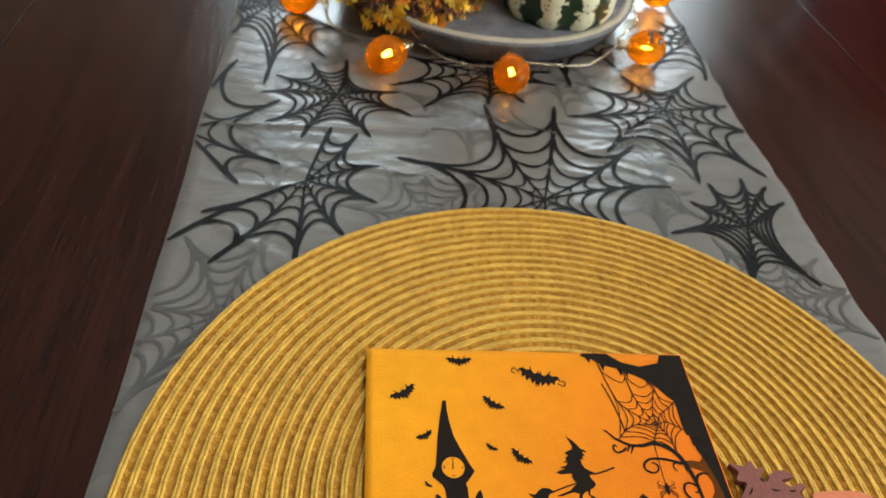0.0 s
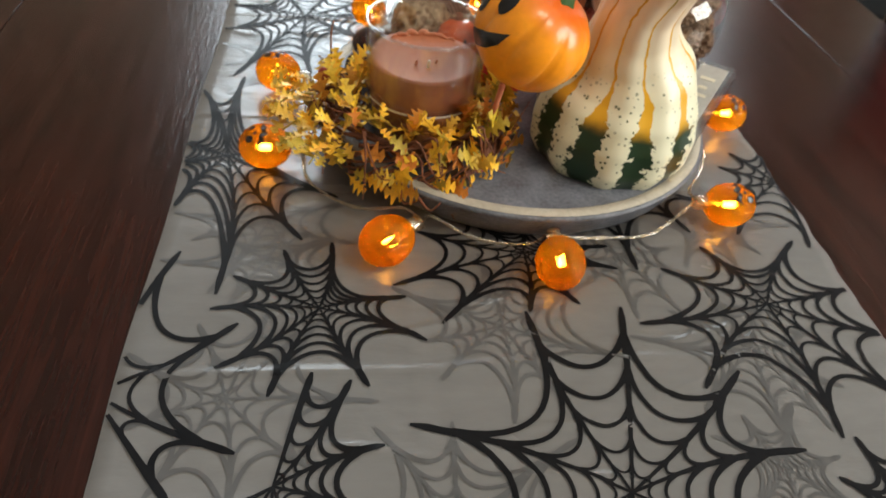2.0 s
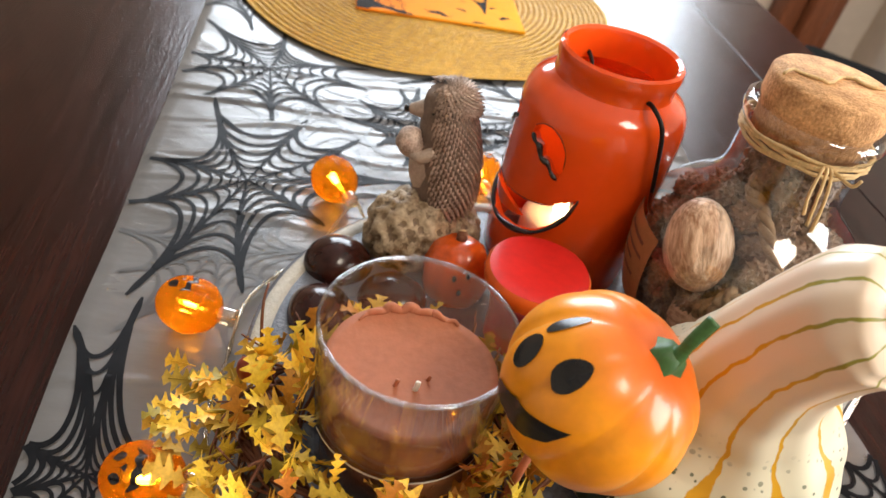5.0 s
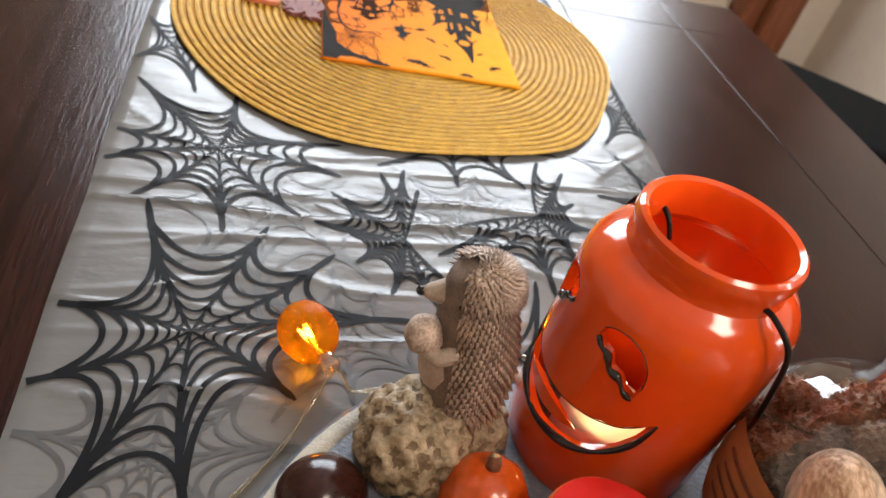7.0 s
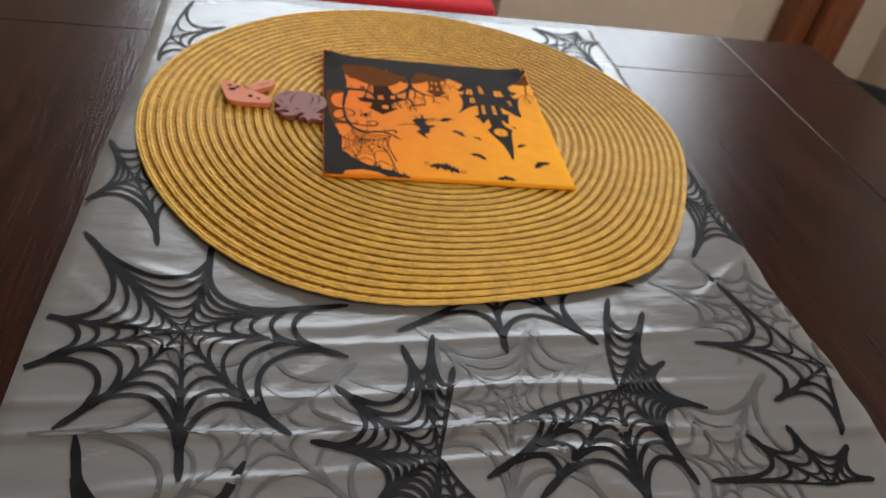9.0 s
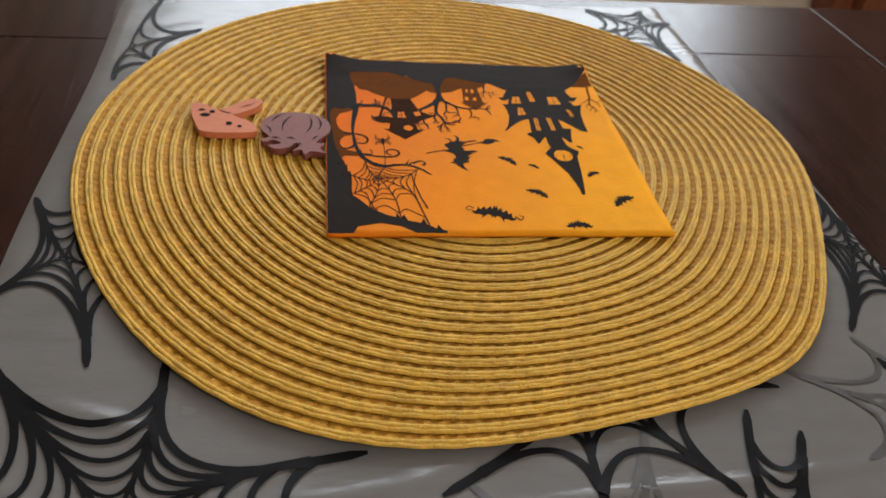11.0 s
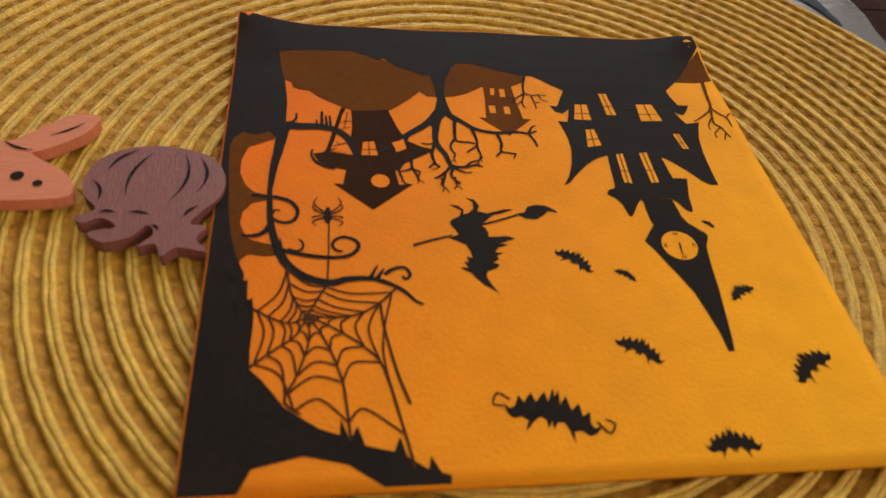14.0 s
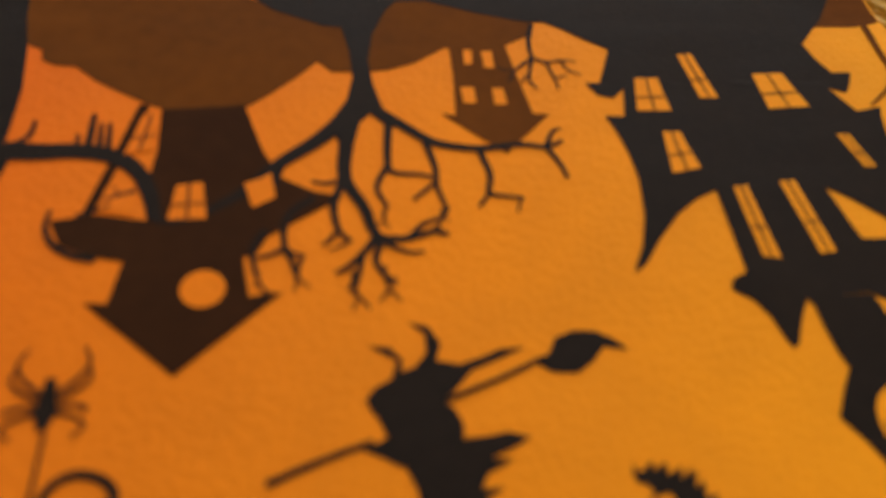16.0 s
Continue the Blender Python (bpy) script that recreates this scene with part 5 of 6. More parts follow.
mod = body.modifiers.new("flat_cuts", "EDGE_SPLIT")
mod.split_angle = radians(38)
for name, line, w in (("eye_outline", eyes[0][0], 0.0013), ("eye_outline", eyes[1][0], 0.0013), ("mouth_outline", MOUTH_LOW, 0.0014)):
    pts = smooth_path([around(0.0427, FACE + q, z - 0.0006) for q, z in line], 5)
    part(name, tube(pts, lambda t, w=w: w * (0.55 + 0.55 * math.sin(math.pi * t) + 0.25 * math.sin(t * 23)), 6), M["black_glaze"], lantern, "black painted outline")
for name, line in (("eye_outline", eyes[0][1]), ("eye_outline", eyes[1][1]), ("mouth_outline", MOUTH_UP)):
    part(name, tube(smooth_path([around(0.0428, FACE + q, z) for q, z in line], 4), 0.0003, 5), M["black_glaze"], lantern, "thin black outline")
wire = [around(0.027, 284, 0.1225), around(0.0345, 284, 0.1235), around(0.045, 285, 0.118), around(0.0475, 290, 0.100), around(0.0475, 300, 0.075), around(0.047, 330, 0.060), around(0.047, 14, 0.056),
        around(0.047, 60, 0.062), around(0.0440, 95, 0.085), around(0.0450, 104, 0.106), around(0.0360, 105, 0.1215), around(0.024, 105, 0.120), around(0.018, 104, 0.113)]
part("wire_handle", tube(smooth_path(wire, 6), 0.0011, 8), M["wire_black"], lantern, "black wire handle hanging down")
lantern.matrix_basis = pose(LX, LY, TF) @ Matrix.Diagonal((0.945, 0.945, 1.0, 1))
tea = thing("tea_light", "white flickering tea light standing inside the lantern", "candle", (LX - 0.006, LY - 0.006, TF + 0.0065))
part("cup", lathe([(0.0, 0.0), (0.0185, 0.0), (0.0192, 0.003), (0.0192, 0.033), (0.018, 0.0345), (0.015, 0.0335), (0.0, 0.033)], 36), M["wax_white"], tea)
part("flame", lathe([(0.0, 0.0335), (0.003, 0.036), (0.0042, 0.040), (0.003, 0.046), (0.0, 0.052)], 16), M["tea_flame"], tea, "glowing flame-shaped tip")

# ---- the gourd ----
gourd = thing("gourd", "bottle gourd striped cream, yellow and dark green on the tray", "gourd", (0.079, 0.638, TF + 0.0003))
spine = smooth_path([(0, 0, 0.0), (0, 0, 0.02), (0, 0, 0.045), (0.0, -0.002, 0.07), (-0.0050, -0.006, 0.092), (-0.0072, -0.012, 0.112), (-0.0048, -0.0185, 0.130), (-0.0025, -0.025, 0.1425), (0.001, -0.031, 0.149)], 10)
radii = [(0.0, 0.014), (0.03, 0.030), (0.08, 0.0415), (0.15, 0.0480), (0.23, 0.0490), (0.31, 0.0455), (0.39, 0.0375), (0.47, 0.0285), (0.56, 0.0232), (0.66, 0.0206), (0.76, 0.0202), (0.86, 0.0204), (0.94, 0.0178), (0.98, 0.0125), (1.0, 0.008)]


def lerp_table(tab, t):
    for (a, x), (b, y) in zip(tab, tab[1:]):
        if t <= b:
            s = (t - a) / (b - a)
            s = s * s * (3 - 2 * s) * 0.4 + s * 0.6
            return x + (y - x) * s
    return tab[-1][1]


gb = bmesh.new()
lay = gb.verts.layers.float_vector.new("skin")
rows = []
SEG = 80
for i, p in enumerate(spine):
    t = i / (len(spine) - 1)
    d = (spine[min(len(spine) - 1, i + 1)] - spine[max(0, i - 1)]).normalized()
    q = Vector((0, 0, 1)).rotation_difference(d)
    r = lerp_table(radii, t)
    row = []
    for k in range(SEG):
        a = 2 * math.pi * k / SEG
        lobes = 1 + 0.030 * math.cos(10 * a) * (1 - 0.4 * t) + 0.02 * noise.noise(Vector((math.cos(a), math.sin(a), t * 3)))
        v = gb.verts.new(p + q @ Vector((r * lobes * math.cos(a), r * lobes * math.sin(a), 0)))
        v[lay] = (k / SEG, t, 0)
        row.append(v)
    rows.append(row)
for a, b in zip(rows, rows[1:]):
    for k in range(SEG):
        gb.faces.new((a[k], a[(k + 1) % SEG], b[(k + 1) % SEG], b[k]))
gb.faces.new(rows[0][::-1])
gb.faces.new(rows[-1])
part("skin", gb, M["gourd"], gourd)
part("stem_stub", tube(smooth_path([(0.0005, -0.0295, 0.1475), (0.003, -0.0345, 0.1515), (0.0055, -0.039, 0.154)], 4), lambda t: 0.0056 - 0.0010 * math.sin(math.pi * t), 10), M["twig"], gourd, "dry dark stem stub")

# ---- glass bottle filled with dried cones ----
BX, BY = 0.1215, 0.7275
BODY = [(0.0, 0.0326), (0.006, 0.0365), (0.014, 0.0405), (0.035, 0.0470), (0.055, 0.0527), (0.070, 0.0543), (0.083, 0.0530), (0.092, 0.0485), (0.099, 0.0410), (0.104, 0.0345), (0.110, 0.0295), (0.118, 0.0275), (0.136, 0.0275)]
bottle = thing("corked_bottle", "clear glass bottle with cork lid, filled with dried cones and nuts", "bottle", (BX, BY, TF))
part("glass_wall", lathe([(0.0, 0.0), (0.028, 0.0)] + [(q.x, q.z) for q in smooth_path([(r, 0, z) for z, r in BODY], 3)] + [
                          (0.0305, 0.1385), (0.0318, 0.142), (0.0315, 0.1455), (0.029, 0.147)], 64, close=False), M["glass"], bottle)
part("cork_lid", lathe([(0.0, 0.134), (0.0245, 0.134), (0.0255, 0.146), (0.0268, 0.1478), (0.0272, 0.1490), (0.0272, 0.1585), (0.0260, 0.1600), (0.0, 0.1602)], 48), M["cork"], bottle, "cork stopper")
for k in range(4):
    zz = 0.1375 - 0.0016 * k
    part("raffia_tie", tube([around(0.0290 + 0.0005 * math.sin(3 * a + k), a * 10, zz + 0.0006 * math.sin(a * 0.9 + k * 2)) for a in range(36)], 0.0009, 5, closed=True), M["raffia"], bottle, "raffia string")
for a0, dz, dr in ((255, -0.018, 0.013), (262, -0.022, 0.009), (248, -0.012, 0.018), (268, 0.006, 0.016)):
    part("raffia_end", tube(smooth_path([around(0.0295, 256, 0.136), around(0.0335, (256 + a0) / 2, 0.137), around(0.033 + dr * 0.5, a0, 0.134 + dz * 0.4), around(0.033 + dr * 0.6, a0 + 2, 0.134 + dz)], 5), 0.0008, 5), M["raffia"], bottle, "loose raffia end")
lid_top = [(a * 0.0032 - 0.0256, 0.004 * math.sin(a * 0.8), 0.1606 + 0.0003 * (a % 3)) for a in range(17)]
part("raffia_tie", tube([Vector(p) for p in lid_top], 0.0008, 5), M["raffia"], bottle, "raffia string over the cork")


def body_radius(z):
    for (a, r), (b, s) in zip(BODY, BODY[1:]):
        if z <= b:
            return r + (s - r) * (z - a) / (b - a)
    return BODY[-1][1]


kraft = bmesh.new()
kr = [[kraft.verts.new(around(body_radius(0.040 + 0.006 * j) + 0.0006, 150 + 42 * i / 12, 0.040 + 0.006 * j)) for i in range(13)] for j in range(8)]
for j in range(7):
    for i in range(12):
        kraft.faces.new((kr[j][i], kr[j][i + 1], kr[j + 1][i + 1], kr[j + 1][i]))
part("kraft_label", kraft, M["kraft"], bottle, "brown paper label")
for z0, a0, a1 in ((0.074, 160, 184), (0.068, 162, 187), (0.062, 159, 178), (0.056, 162, 184)):
    words = bmesh.new()
    prev = None
    for i in range(9):
        a = a0 + (a1 - a0) * i / 8
        row = [words.verts.new(around(body_radius(z0 + s) + 0.0010, a, z0 + s)) for s in (-0.0009, 0.0009)]
        if prev:
            words.faces.new((prev[0], row[0], row[1], prev[1]))
        prev = row
    part("label_line", words, M["twig"], bottle, "dark unreadable line of print")


def cone_mesh(r, seed):
    """A knobbly dried cone: a ball of small scales."""
    rr = random.Random(seed)
    bm = blob(r * 0.82, r * 0.82, r * 0.9, level=2)
    n = 70
    for i in range(n):
        z = 1 - 2 * (i + 0.5) / n
        a = i * 2.39996
        s = math.sqrt(max(0, 1 - z * z))
        d = Vector((s * math.cos(a), s * math.sin(a), z))
        t = d.cross(Vector((0.3, 0.5, 0.8))).normalized()
        u = d.cross(t)
        w = r * 0.17 * rr.uniform(0.7, 1.2)
        tip = bm.verts.new(d * r * rr.uniform(0.95, 1.06))
        ring = [bm.verts.new(d * r * 0.78 + w * (math.cos(q) * t + math.sin(q) * u)) for q in (0, 1.57, 3.14, 4.71)]
        for k in range(4):
            bm.faces.new((ring[k], ring[(k + 1) % 4], tip))
    return mesh_of("dried_cone", bm, M["cone"], False)


cones = [cone_mesh(0.0115, 1), cone_mesh(0.0095, 2), cone_mesh(0.0135, 3)]
rr = random.Random(9)
spots = []
for tries in range(6000):
    z = rr.uniform(0.012, 0.122)
    lim = max(0.006, body_radius(z) - 0.0115)
    if z > 0.086:
        lim = min(lim, body_radius(min(z + 0.012, 0.136)) - 0.008)
    a, q = rr.uniform(0, 2 * math.pi), lim * math.sqrt(rr.uniform(0.35, 1))
    p = Vector((q * math.cos(a), q * math.sin(a), z))
    if (p - Vector((-0.0345, -0.0150, 0.0845))).length < 0.0235:
        continue
    if all((p - o).length > 0.0128 for o in spots):
        spots.append(p)
for k, p in enumerate(spots):
    part("dried_cone", cones[k % 2 if p.z > 0.085 else k % 3], None, bottle, "grey brown dried cone", m=Matrix.Translation(p) @ Euler((rr.uniform(0, 6), rr.uniform(0, 6), rr.uniform(0, 6))).to_matrix().to_4x4())


def nut(rx, rz, ridges):
    bm = blob(rx, rx, rz, level=4)
    for v in bm.verts:
        a = math.atan2(v.co.y, v.co.x)
        s = max(0, 1 - (v.co.z / rz) ** 2)
        k = 1 + s * (0.05 * noise.noise(Vector((math.cos(a) * 5, math.sin(a) * 5, v.co.z * 90))) + 0.03 * math.sin(ridges * a + v.co.z * 120))
        v.co.x *= k
        v.co.y *= k
    return bm


part("walnut", nut(0.0158, 0.0212, 9), M["walnut"], bottle, "pale wrinkled nut", m=pose(-0.0345, -0.0150, 0.0845, -42, 8, 10))
part("walnut", nut(0.011, 0.014, 8), M["walnut"], bottle, "pale wrinkled nut", m=pose(0.010, -0.036, 0.056, 60, 10, 20))
part("walnut", nut(0.011, 0.014, 8), M["walnut"], bottle, "pale wrinkled nut", m=pose(-0.026, -0.026, 0.050, 80, 30, 20))


def rope(points, r, name="rope"):
    base = smooth_path(points, 10)
    bm = bmesh.new()
    for ply in range(3):
        pts = []
        for i, p in enumerate(base):
            d = (base[min(len(base) - 1, i + 1)] - base[max(0, i - 1)]).normalized()
            s = d.cross(Vector((0.2, 0.1, 0.97))).normalized()
            u = s.cross(d)
            a = i * 0.55 + ply * 2.094
            pts.append(p + r * (math.cos(a) * s + math.sin(a) * u))
        tube(pts, r * 1.05, 6, bm)
    return part(name, bm, M["rope"], bottle, "twisted rope")


rope([around(0.012, 200, 0.126), around(0.019, 205, 0.112), around(0.0225, 235, 0.104), around(0.036, 258, 0.090), around(0.046, 272, 0.076), around(0.047, 296, 0.060)], 0.0020)
rope([around(0.046, 226, 0.062), around(0.050, 233, 0.070), around(0.048, 240, 0.079)], 0.0022)

bottle.matrix_basis = pose(BX, BY, TF) @ Matrix.Diagonal((0.92, 0.92, 1.0, 1))

# ---- scented candle in a glass ----
candle = thing("candle_glass", "brown pink scented candle in a clear glass tumbler", "candle", (-0.0375, 0.654, TF))
part("tumbler", lathe([(0.0, 0.0), (0.028, 0.0), (0.0295, 0.003), (0.0325, 0.045), (0.0352, 0.0855), (0.0348, 0.0868), (0.0336, 0.0860), (0.0312, 0.045), (0.0284, 0.008), (0.0, 0.0065)], 64), M["glass"], candle)
part("rim", tube([around(0.0344, a * 7.5, 0.0866) for a in range(48)], 0.0009, 6, closed=True), M["clear_plastic"], candle, "rounded glass rim")
part("wax", lathe([(0.0, 0.0075), (0.0278, 0.009), (0.0306, 0.045), (0.0318, 0.0632), (0.0312, 0.0648), (0.028, 0.0640), (0.020, 0.0625), (0.0, 0.0618)], 64, wobble=lambda a, z: 0.02 * math.sin(3 * a + 1) * (z > 0.0635)), M["wax"], candle)
crust = [around(0.0296 + 0.0008 * math.sin(k * 1.7), 48 + k * 4.5, 0.0645 + 0.0007 * math.sin(k * 2.3)) for k in range(19)]
part("wax_crust", tube(smooth_path(crust, 3), lambda t: 0.0017 * (0.4 + math.sin(math.pi * t)) * (0.85 + 0.2 * math.sin(t * 31)), 8), M["wax"], candle, "raised crust of wax")
for x, y, s in ((0.001, -0.0075, 1.0), (-0.006, -0.006, 0.8), (0.006, -0.003, 0.6)):
    part("wick", tube(smooth_path([(x, y, 0.0615), (x + 0.0004, y - 0.0003, 0.0635), (x + 0.0008, y, 0.0615 + 0.0045 * s)], 4), 0.0008 * s + 0.0002, 6), M["wax_white"] if s == 1 else M["wax"], candle, "short wick")


def wrap(r0, r1, a0, a1, z0, z1, n=14):
    bm = bmesh.new()
    prev = None
    for i in range(n + 1):
        a = a0 + (a1 - a0) * i / n
        row = [bm.verts.new(around(r0, a, z0)), bm.verts.new(around(r1, a, z1))]
        if prev:
            bm.faces.new((prev[0], row[0], row[1], prev[1]))
        prev = row
    return bm


part("label", wrap(0.0312, 0.0333, 262, 322, 0.014, 0.044), M["kraft"], candle, "plum brown paper label")
part("label_edge", wrap(0.03345, 0.03365, 200, 322, 0.0435, 0.0450), M["wax_white"], candle, "cream printed line")
part("label_edge", wrap(0.0313, 0.0335, 320.5, 322, 0.014, 0.044, 3), M["wax_white"], candle, "cream printed line")

# ---- wreath of autumn leaves round the candle ----
WRX, WRY = -0.041, 0.652
wreath = thing("leaf_wreath", "wreath of brown twigs and yellow oak leaves round the candle", "wreath", (WRX, WRY, TF))
rr = random.Random(21)
for k in range(80):
    a0, span = rr.uniform(0, 360), rr.uniform(60, 170)
    ph, tw = rr.uniform(0, 6.28), rr.uniform(0.02, 0.05)
    pts = []
    for i in range(14):
        a = a0 + span * i / 13
        rad = 0.0465 + 0.0105 * math.cos(ph + i * tw * 9) + rr.uniform(-0.0012, 0.0012)
        pts.append(around(rad, a, 0.0135 + 0.0105 * math.sin(ph + i * tw * 9) + rr.uniform(-0.001, 0.001)))
    if k % 5 == 0:
        pts.append(around(rad + 0.015, a + 12, 0.028 + 0.012 * rr.random()))
    part("twig", tube(smooth_path(pts, 3), lambda t, w=rr.uniform(0.0006, 0.0014): w * (1.1 - 0.6 * t), 5), M["twig"], wreath)
for pts in ([around(0.055, 262, 0.012), around(0.066, 268, 0.010), around(0.073, 274, 0.006), around(0.083, 276, 0.0155)], [around(0.054, 285, 0.012), around(0.064, 292, 0.008), around(0.072, 296, 0.002)],
            [around(0.050, 150, 0.014), around(0.058, 152, 0.03), around(0.063, 147, 0.045), around(0.066, 141, 0.05)], [around(0.055, 272, 0.012), around(0.068, 282, 0.007), around(0.075, 286, 0.001)]):
    part("twig", tube(smooth_path(pts, 5), lambda t: 0.0011 - 0.0007 * t, 5), M["twig"], wreath, "loose thin twig")


def oak_leaf(length, lobes, bend, material):
    """A lobed leaf with a midrib fold and a curl."""
    bm = bmesh.new()
    n = lobes * 8
    mid, lft, rgt = [], [], []
    for i in range(n + 1):
        t = i / n
        w = length * 0.36 * math.sin(math.pi * min(1, t * 0.93 + 0.05)) ** 0.8 * (0.32 + 0.88 * (0.5 + 0.5 * math.cos(2 * math.pi * lobes * t + 2.6)) ** 1.3)
        w = max(w, length * 0.018)
        y = t * length
        z = bend * math.sin(t * 2.2) * length
        mid.append(bm.verts.new((0, y, z)))
        sweep = 0.22 * w
        lft.append(bm.verts.new((-w, y + sweep, z + w * 0.28)))
        rgt.append(bm.verts.new((w, y + sweep, z + w * 0.28)))
    for i in range(n):
        bm.faces.new((mid[i], mid[i + 1], lft[i + 1], lft[i]))
        bm.faces.new((mid[i + 1], mid[i], rgt[i], rgt[i + 1]))
    tube([Vector((0, -length * 0.22, -0.001)), Vector((0, 0, 0.0002)), Vector((0, length * 0.8, bend * length * 0.95 + 0.0003))], length * 0.014, 4, bm)
    return mesh_of("leaf", bm, material, True)


leaf_meshes = []
for mname, share in (("leaf_yellow", 5), ("leaf_olive", 3), ("leaf_rust", 3)):
    for k in range(share):
        leaf_meshes.append(oak_leaf((0.016, 0.018, 0.019, 0.015, 0.018)[k], (3, 3, 4, 3, 4)[k], (0.12, -0.15, 0.25, -0.05, 0.3)[k], M[mname]))
for k in range(330):
    a = rr.uniform(0, 360)
    ph = rr.uniform(-0.6, 2.7)
    rad, z = 0.0465 + 0.0145 * math.cos(ph), 0.0150 + 0.0165 * math.sin(ph)
    if 20 < a < 140 and rr.random() < 0.45:
        continue
    p = around(rad, a, z)
    out = Vector((math.cos(radians(a)), math.sin(radians(a)), 0))
    side = Vector((-out.y, out.x, 0))
    d = (out * rr.uniform(-0.5, 0.75) + side * rr.uniform(-1, 1) + Vector((0, 0, rr.uniform(-0.35, 0.75)))).normalized()
    up = (out * math.cos(ph) + Vector((0, 0, 1)) * max(0.2, math.sin(ph) + 0.5) + side * rr.uniform(-0.4, 0.4)).normalized()
    reach = p + d * 0.02 + Vector((WRX - TRX, WRY - TRY, 0))
    if 215 < a < 320 and math.hypot(reach.x, reach.y) > 0.146:
        continue
    x = d.cross(up).normalized()
    up = x.cross(d)
    m4 = Matrix((x, d, up)).transposed().to_4x4()
    m4.translation = p
    part("leaf", leaf_meshes[rr.randrange(len(leaf_meshes))], None, wreath, m=m4 @ Matrix.Scale(rr.uniform(0.55, 0.92), 4))
for k in range(54):
    # a loose spray that hangs out over the tray's edge
    a, rad, z = rr.uniform(160, 222), rr.uniform(0.058, 0.083), rr.uniform(0.016, 0.032)
    out = Vector((math.cos(radians(a)), math.sin(radians(a)), 0))
    d = (out + Vector((rr.uniform(-0.9, 0.9), rr.uniform(-0.9, 0.9), rr.uniform(-0.35, 0.35)))).normalized()
    up = Vector((rr.uniform(-0.5, 0.5), rr.uniform(-0.7, 0.3), 1)).normalized()
    x = d.cross(up).normalized()
    m4 = Matrix((x, d, x.cross(d))).transposed().to_4x4()
    m4.translation = around(rad, a, z)
    part("leaf", leaf_meshes[rr.randrange(8)], None, wreath, m=m4 @ Matrix.Scale(rr.uniform(0.55, 0.9), 4))
for a0, z0 in ((165, 0.022), (178, 0.026), (190, 0.020), (202, 0.024), (214, 0.018)):
    part("twig", tube(smooth_path([around(0.050, a0 - 6, z0 - 0.004), around(0.062, a0, z0 + 0.002), around(0.074, a0 + 3, z0 + 0.003), around(0.084, a0 + 5, z0)], 4), lambda t: 0.0009 - 0.0005 * t, 5), M["leaf_olive"], wreath, "yellow green stalk")
for k in range(26):
    a0 = rr.uniform(150, 330)
    z0 = rr.uniform(0.012, 0.030)
    pts = [around(0.050, a0, z0), around(0.058, a0 + 7, z0 + rr.uniform(-0.003, 0.006)), around(0.064, a0 + rr.uniform(8, 18), z0 * rr.uniform(0.3, 1.1)), around(0.066 + 0.006 * rr.random(), a0 + rr.uniform(14, 26), z0 * rr.uniform(0.1, 1.2))]
    part("twig", tube(smooth_path(pts, 4), lambda t: 0.0009 - 0.0006 * t, 5), M["twig"], wreath)
wreath.matrix_basis = pose(WRX, WRY, TF) @ Matrix.Diagonal((0.95, 0.95, 1.32, 1))
berry_mesh = mesh_of("berry", blob(0.0042, 0.0042, 0.0046, level=2), M["berry"])
for a, rad, z in ((150, 0.058, 0.022), (160, 0.061, 0.030), (312, 0.056, 0.010)):
    part("berry", berry_mesh, None, wreath, "dark red berry", m=Matrix.Translation(around(rad, a, z)))

# ---- smiling pumpkin on a pick ----
pick = thing("pumpkin_pick", "small painted orange pumpkin with a smiling black face on a stick", "pumpkin decoration", m=pose(0.0125, 0.6195, 0.8605, 14, 27, 0))
RX, RZ = 0.0315, 0.0285


def pumpkin_surface(a, e, k=1.0, ribs=9, depth=0.085):
    s = 1 - depth * (1 - abs(math.sin(ribs * a / 2)) ** 0.5) * math.cos(e)
    dip = 1 - 0.10 * max(0, math.sin(e)) ** 6
    return Vector((RX * s * k * math.cos(e) * math.cos(a), RX * s * k * math.cos(e) * math.sin(a), RZ * k * dip * math.sin(e)))


pb = bmesh.new()
rows = []
for j in range(37):
    e = -math.pi / 2 + math.pi * j / 36
    rows.append([pb.verts.new(pumpkin_surface(2 * math.pi * i / 90, e)) for i in range(90)])
for a, b in zip(rows, rows[1:]):
    for i in range(90):
        pb.faces.new((a[i], a[(i + 1) % 90], b[(i + 1) % 90], b[i]))
bmesh.ops.remove_doubles(pb, verts=pb.verts, dist=1e-6)
foam = M["foam_orange"]
nt = foam.node_tree
tc = nt.nodes.new("ShaderNodeTexCoord")
sp = nt.nodes.new("ShaderNodeSeparateXYZ")
nt.links.new(tc.outputs["Object"], sp.inputs[0])
mr = nt.nodes.new("ShaderNodeMapRange")
mr.inputs[1].default_value, mr.inputs[2].default_value = 0.015, 0.028
nt.links.new(sp.outputs["Z"], mr.inputs[0])
mx = nt.nodes.new("ShaderNodeMix")
mx.data_type = "RGBA"
old = nt.nodes["Principled BSDF"].inputs["Base Color"].links[0].from_socket
nt.links.new(mr.outputs[0], mx.inputs[0])
nt.links.new(old, mx.inputs[6])
mx.inputs[7].default_value = (0.62, 0.06, 0.008, 1)
nt.links.new(mx.outputs[2], nt.nodes["Principled BSDF"].inputs["Base Color"])
part("head", pb, foam, pick, "orange painted head, redder round the stem")


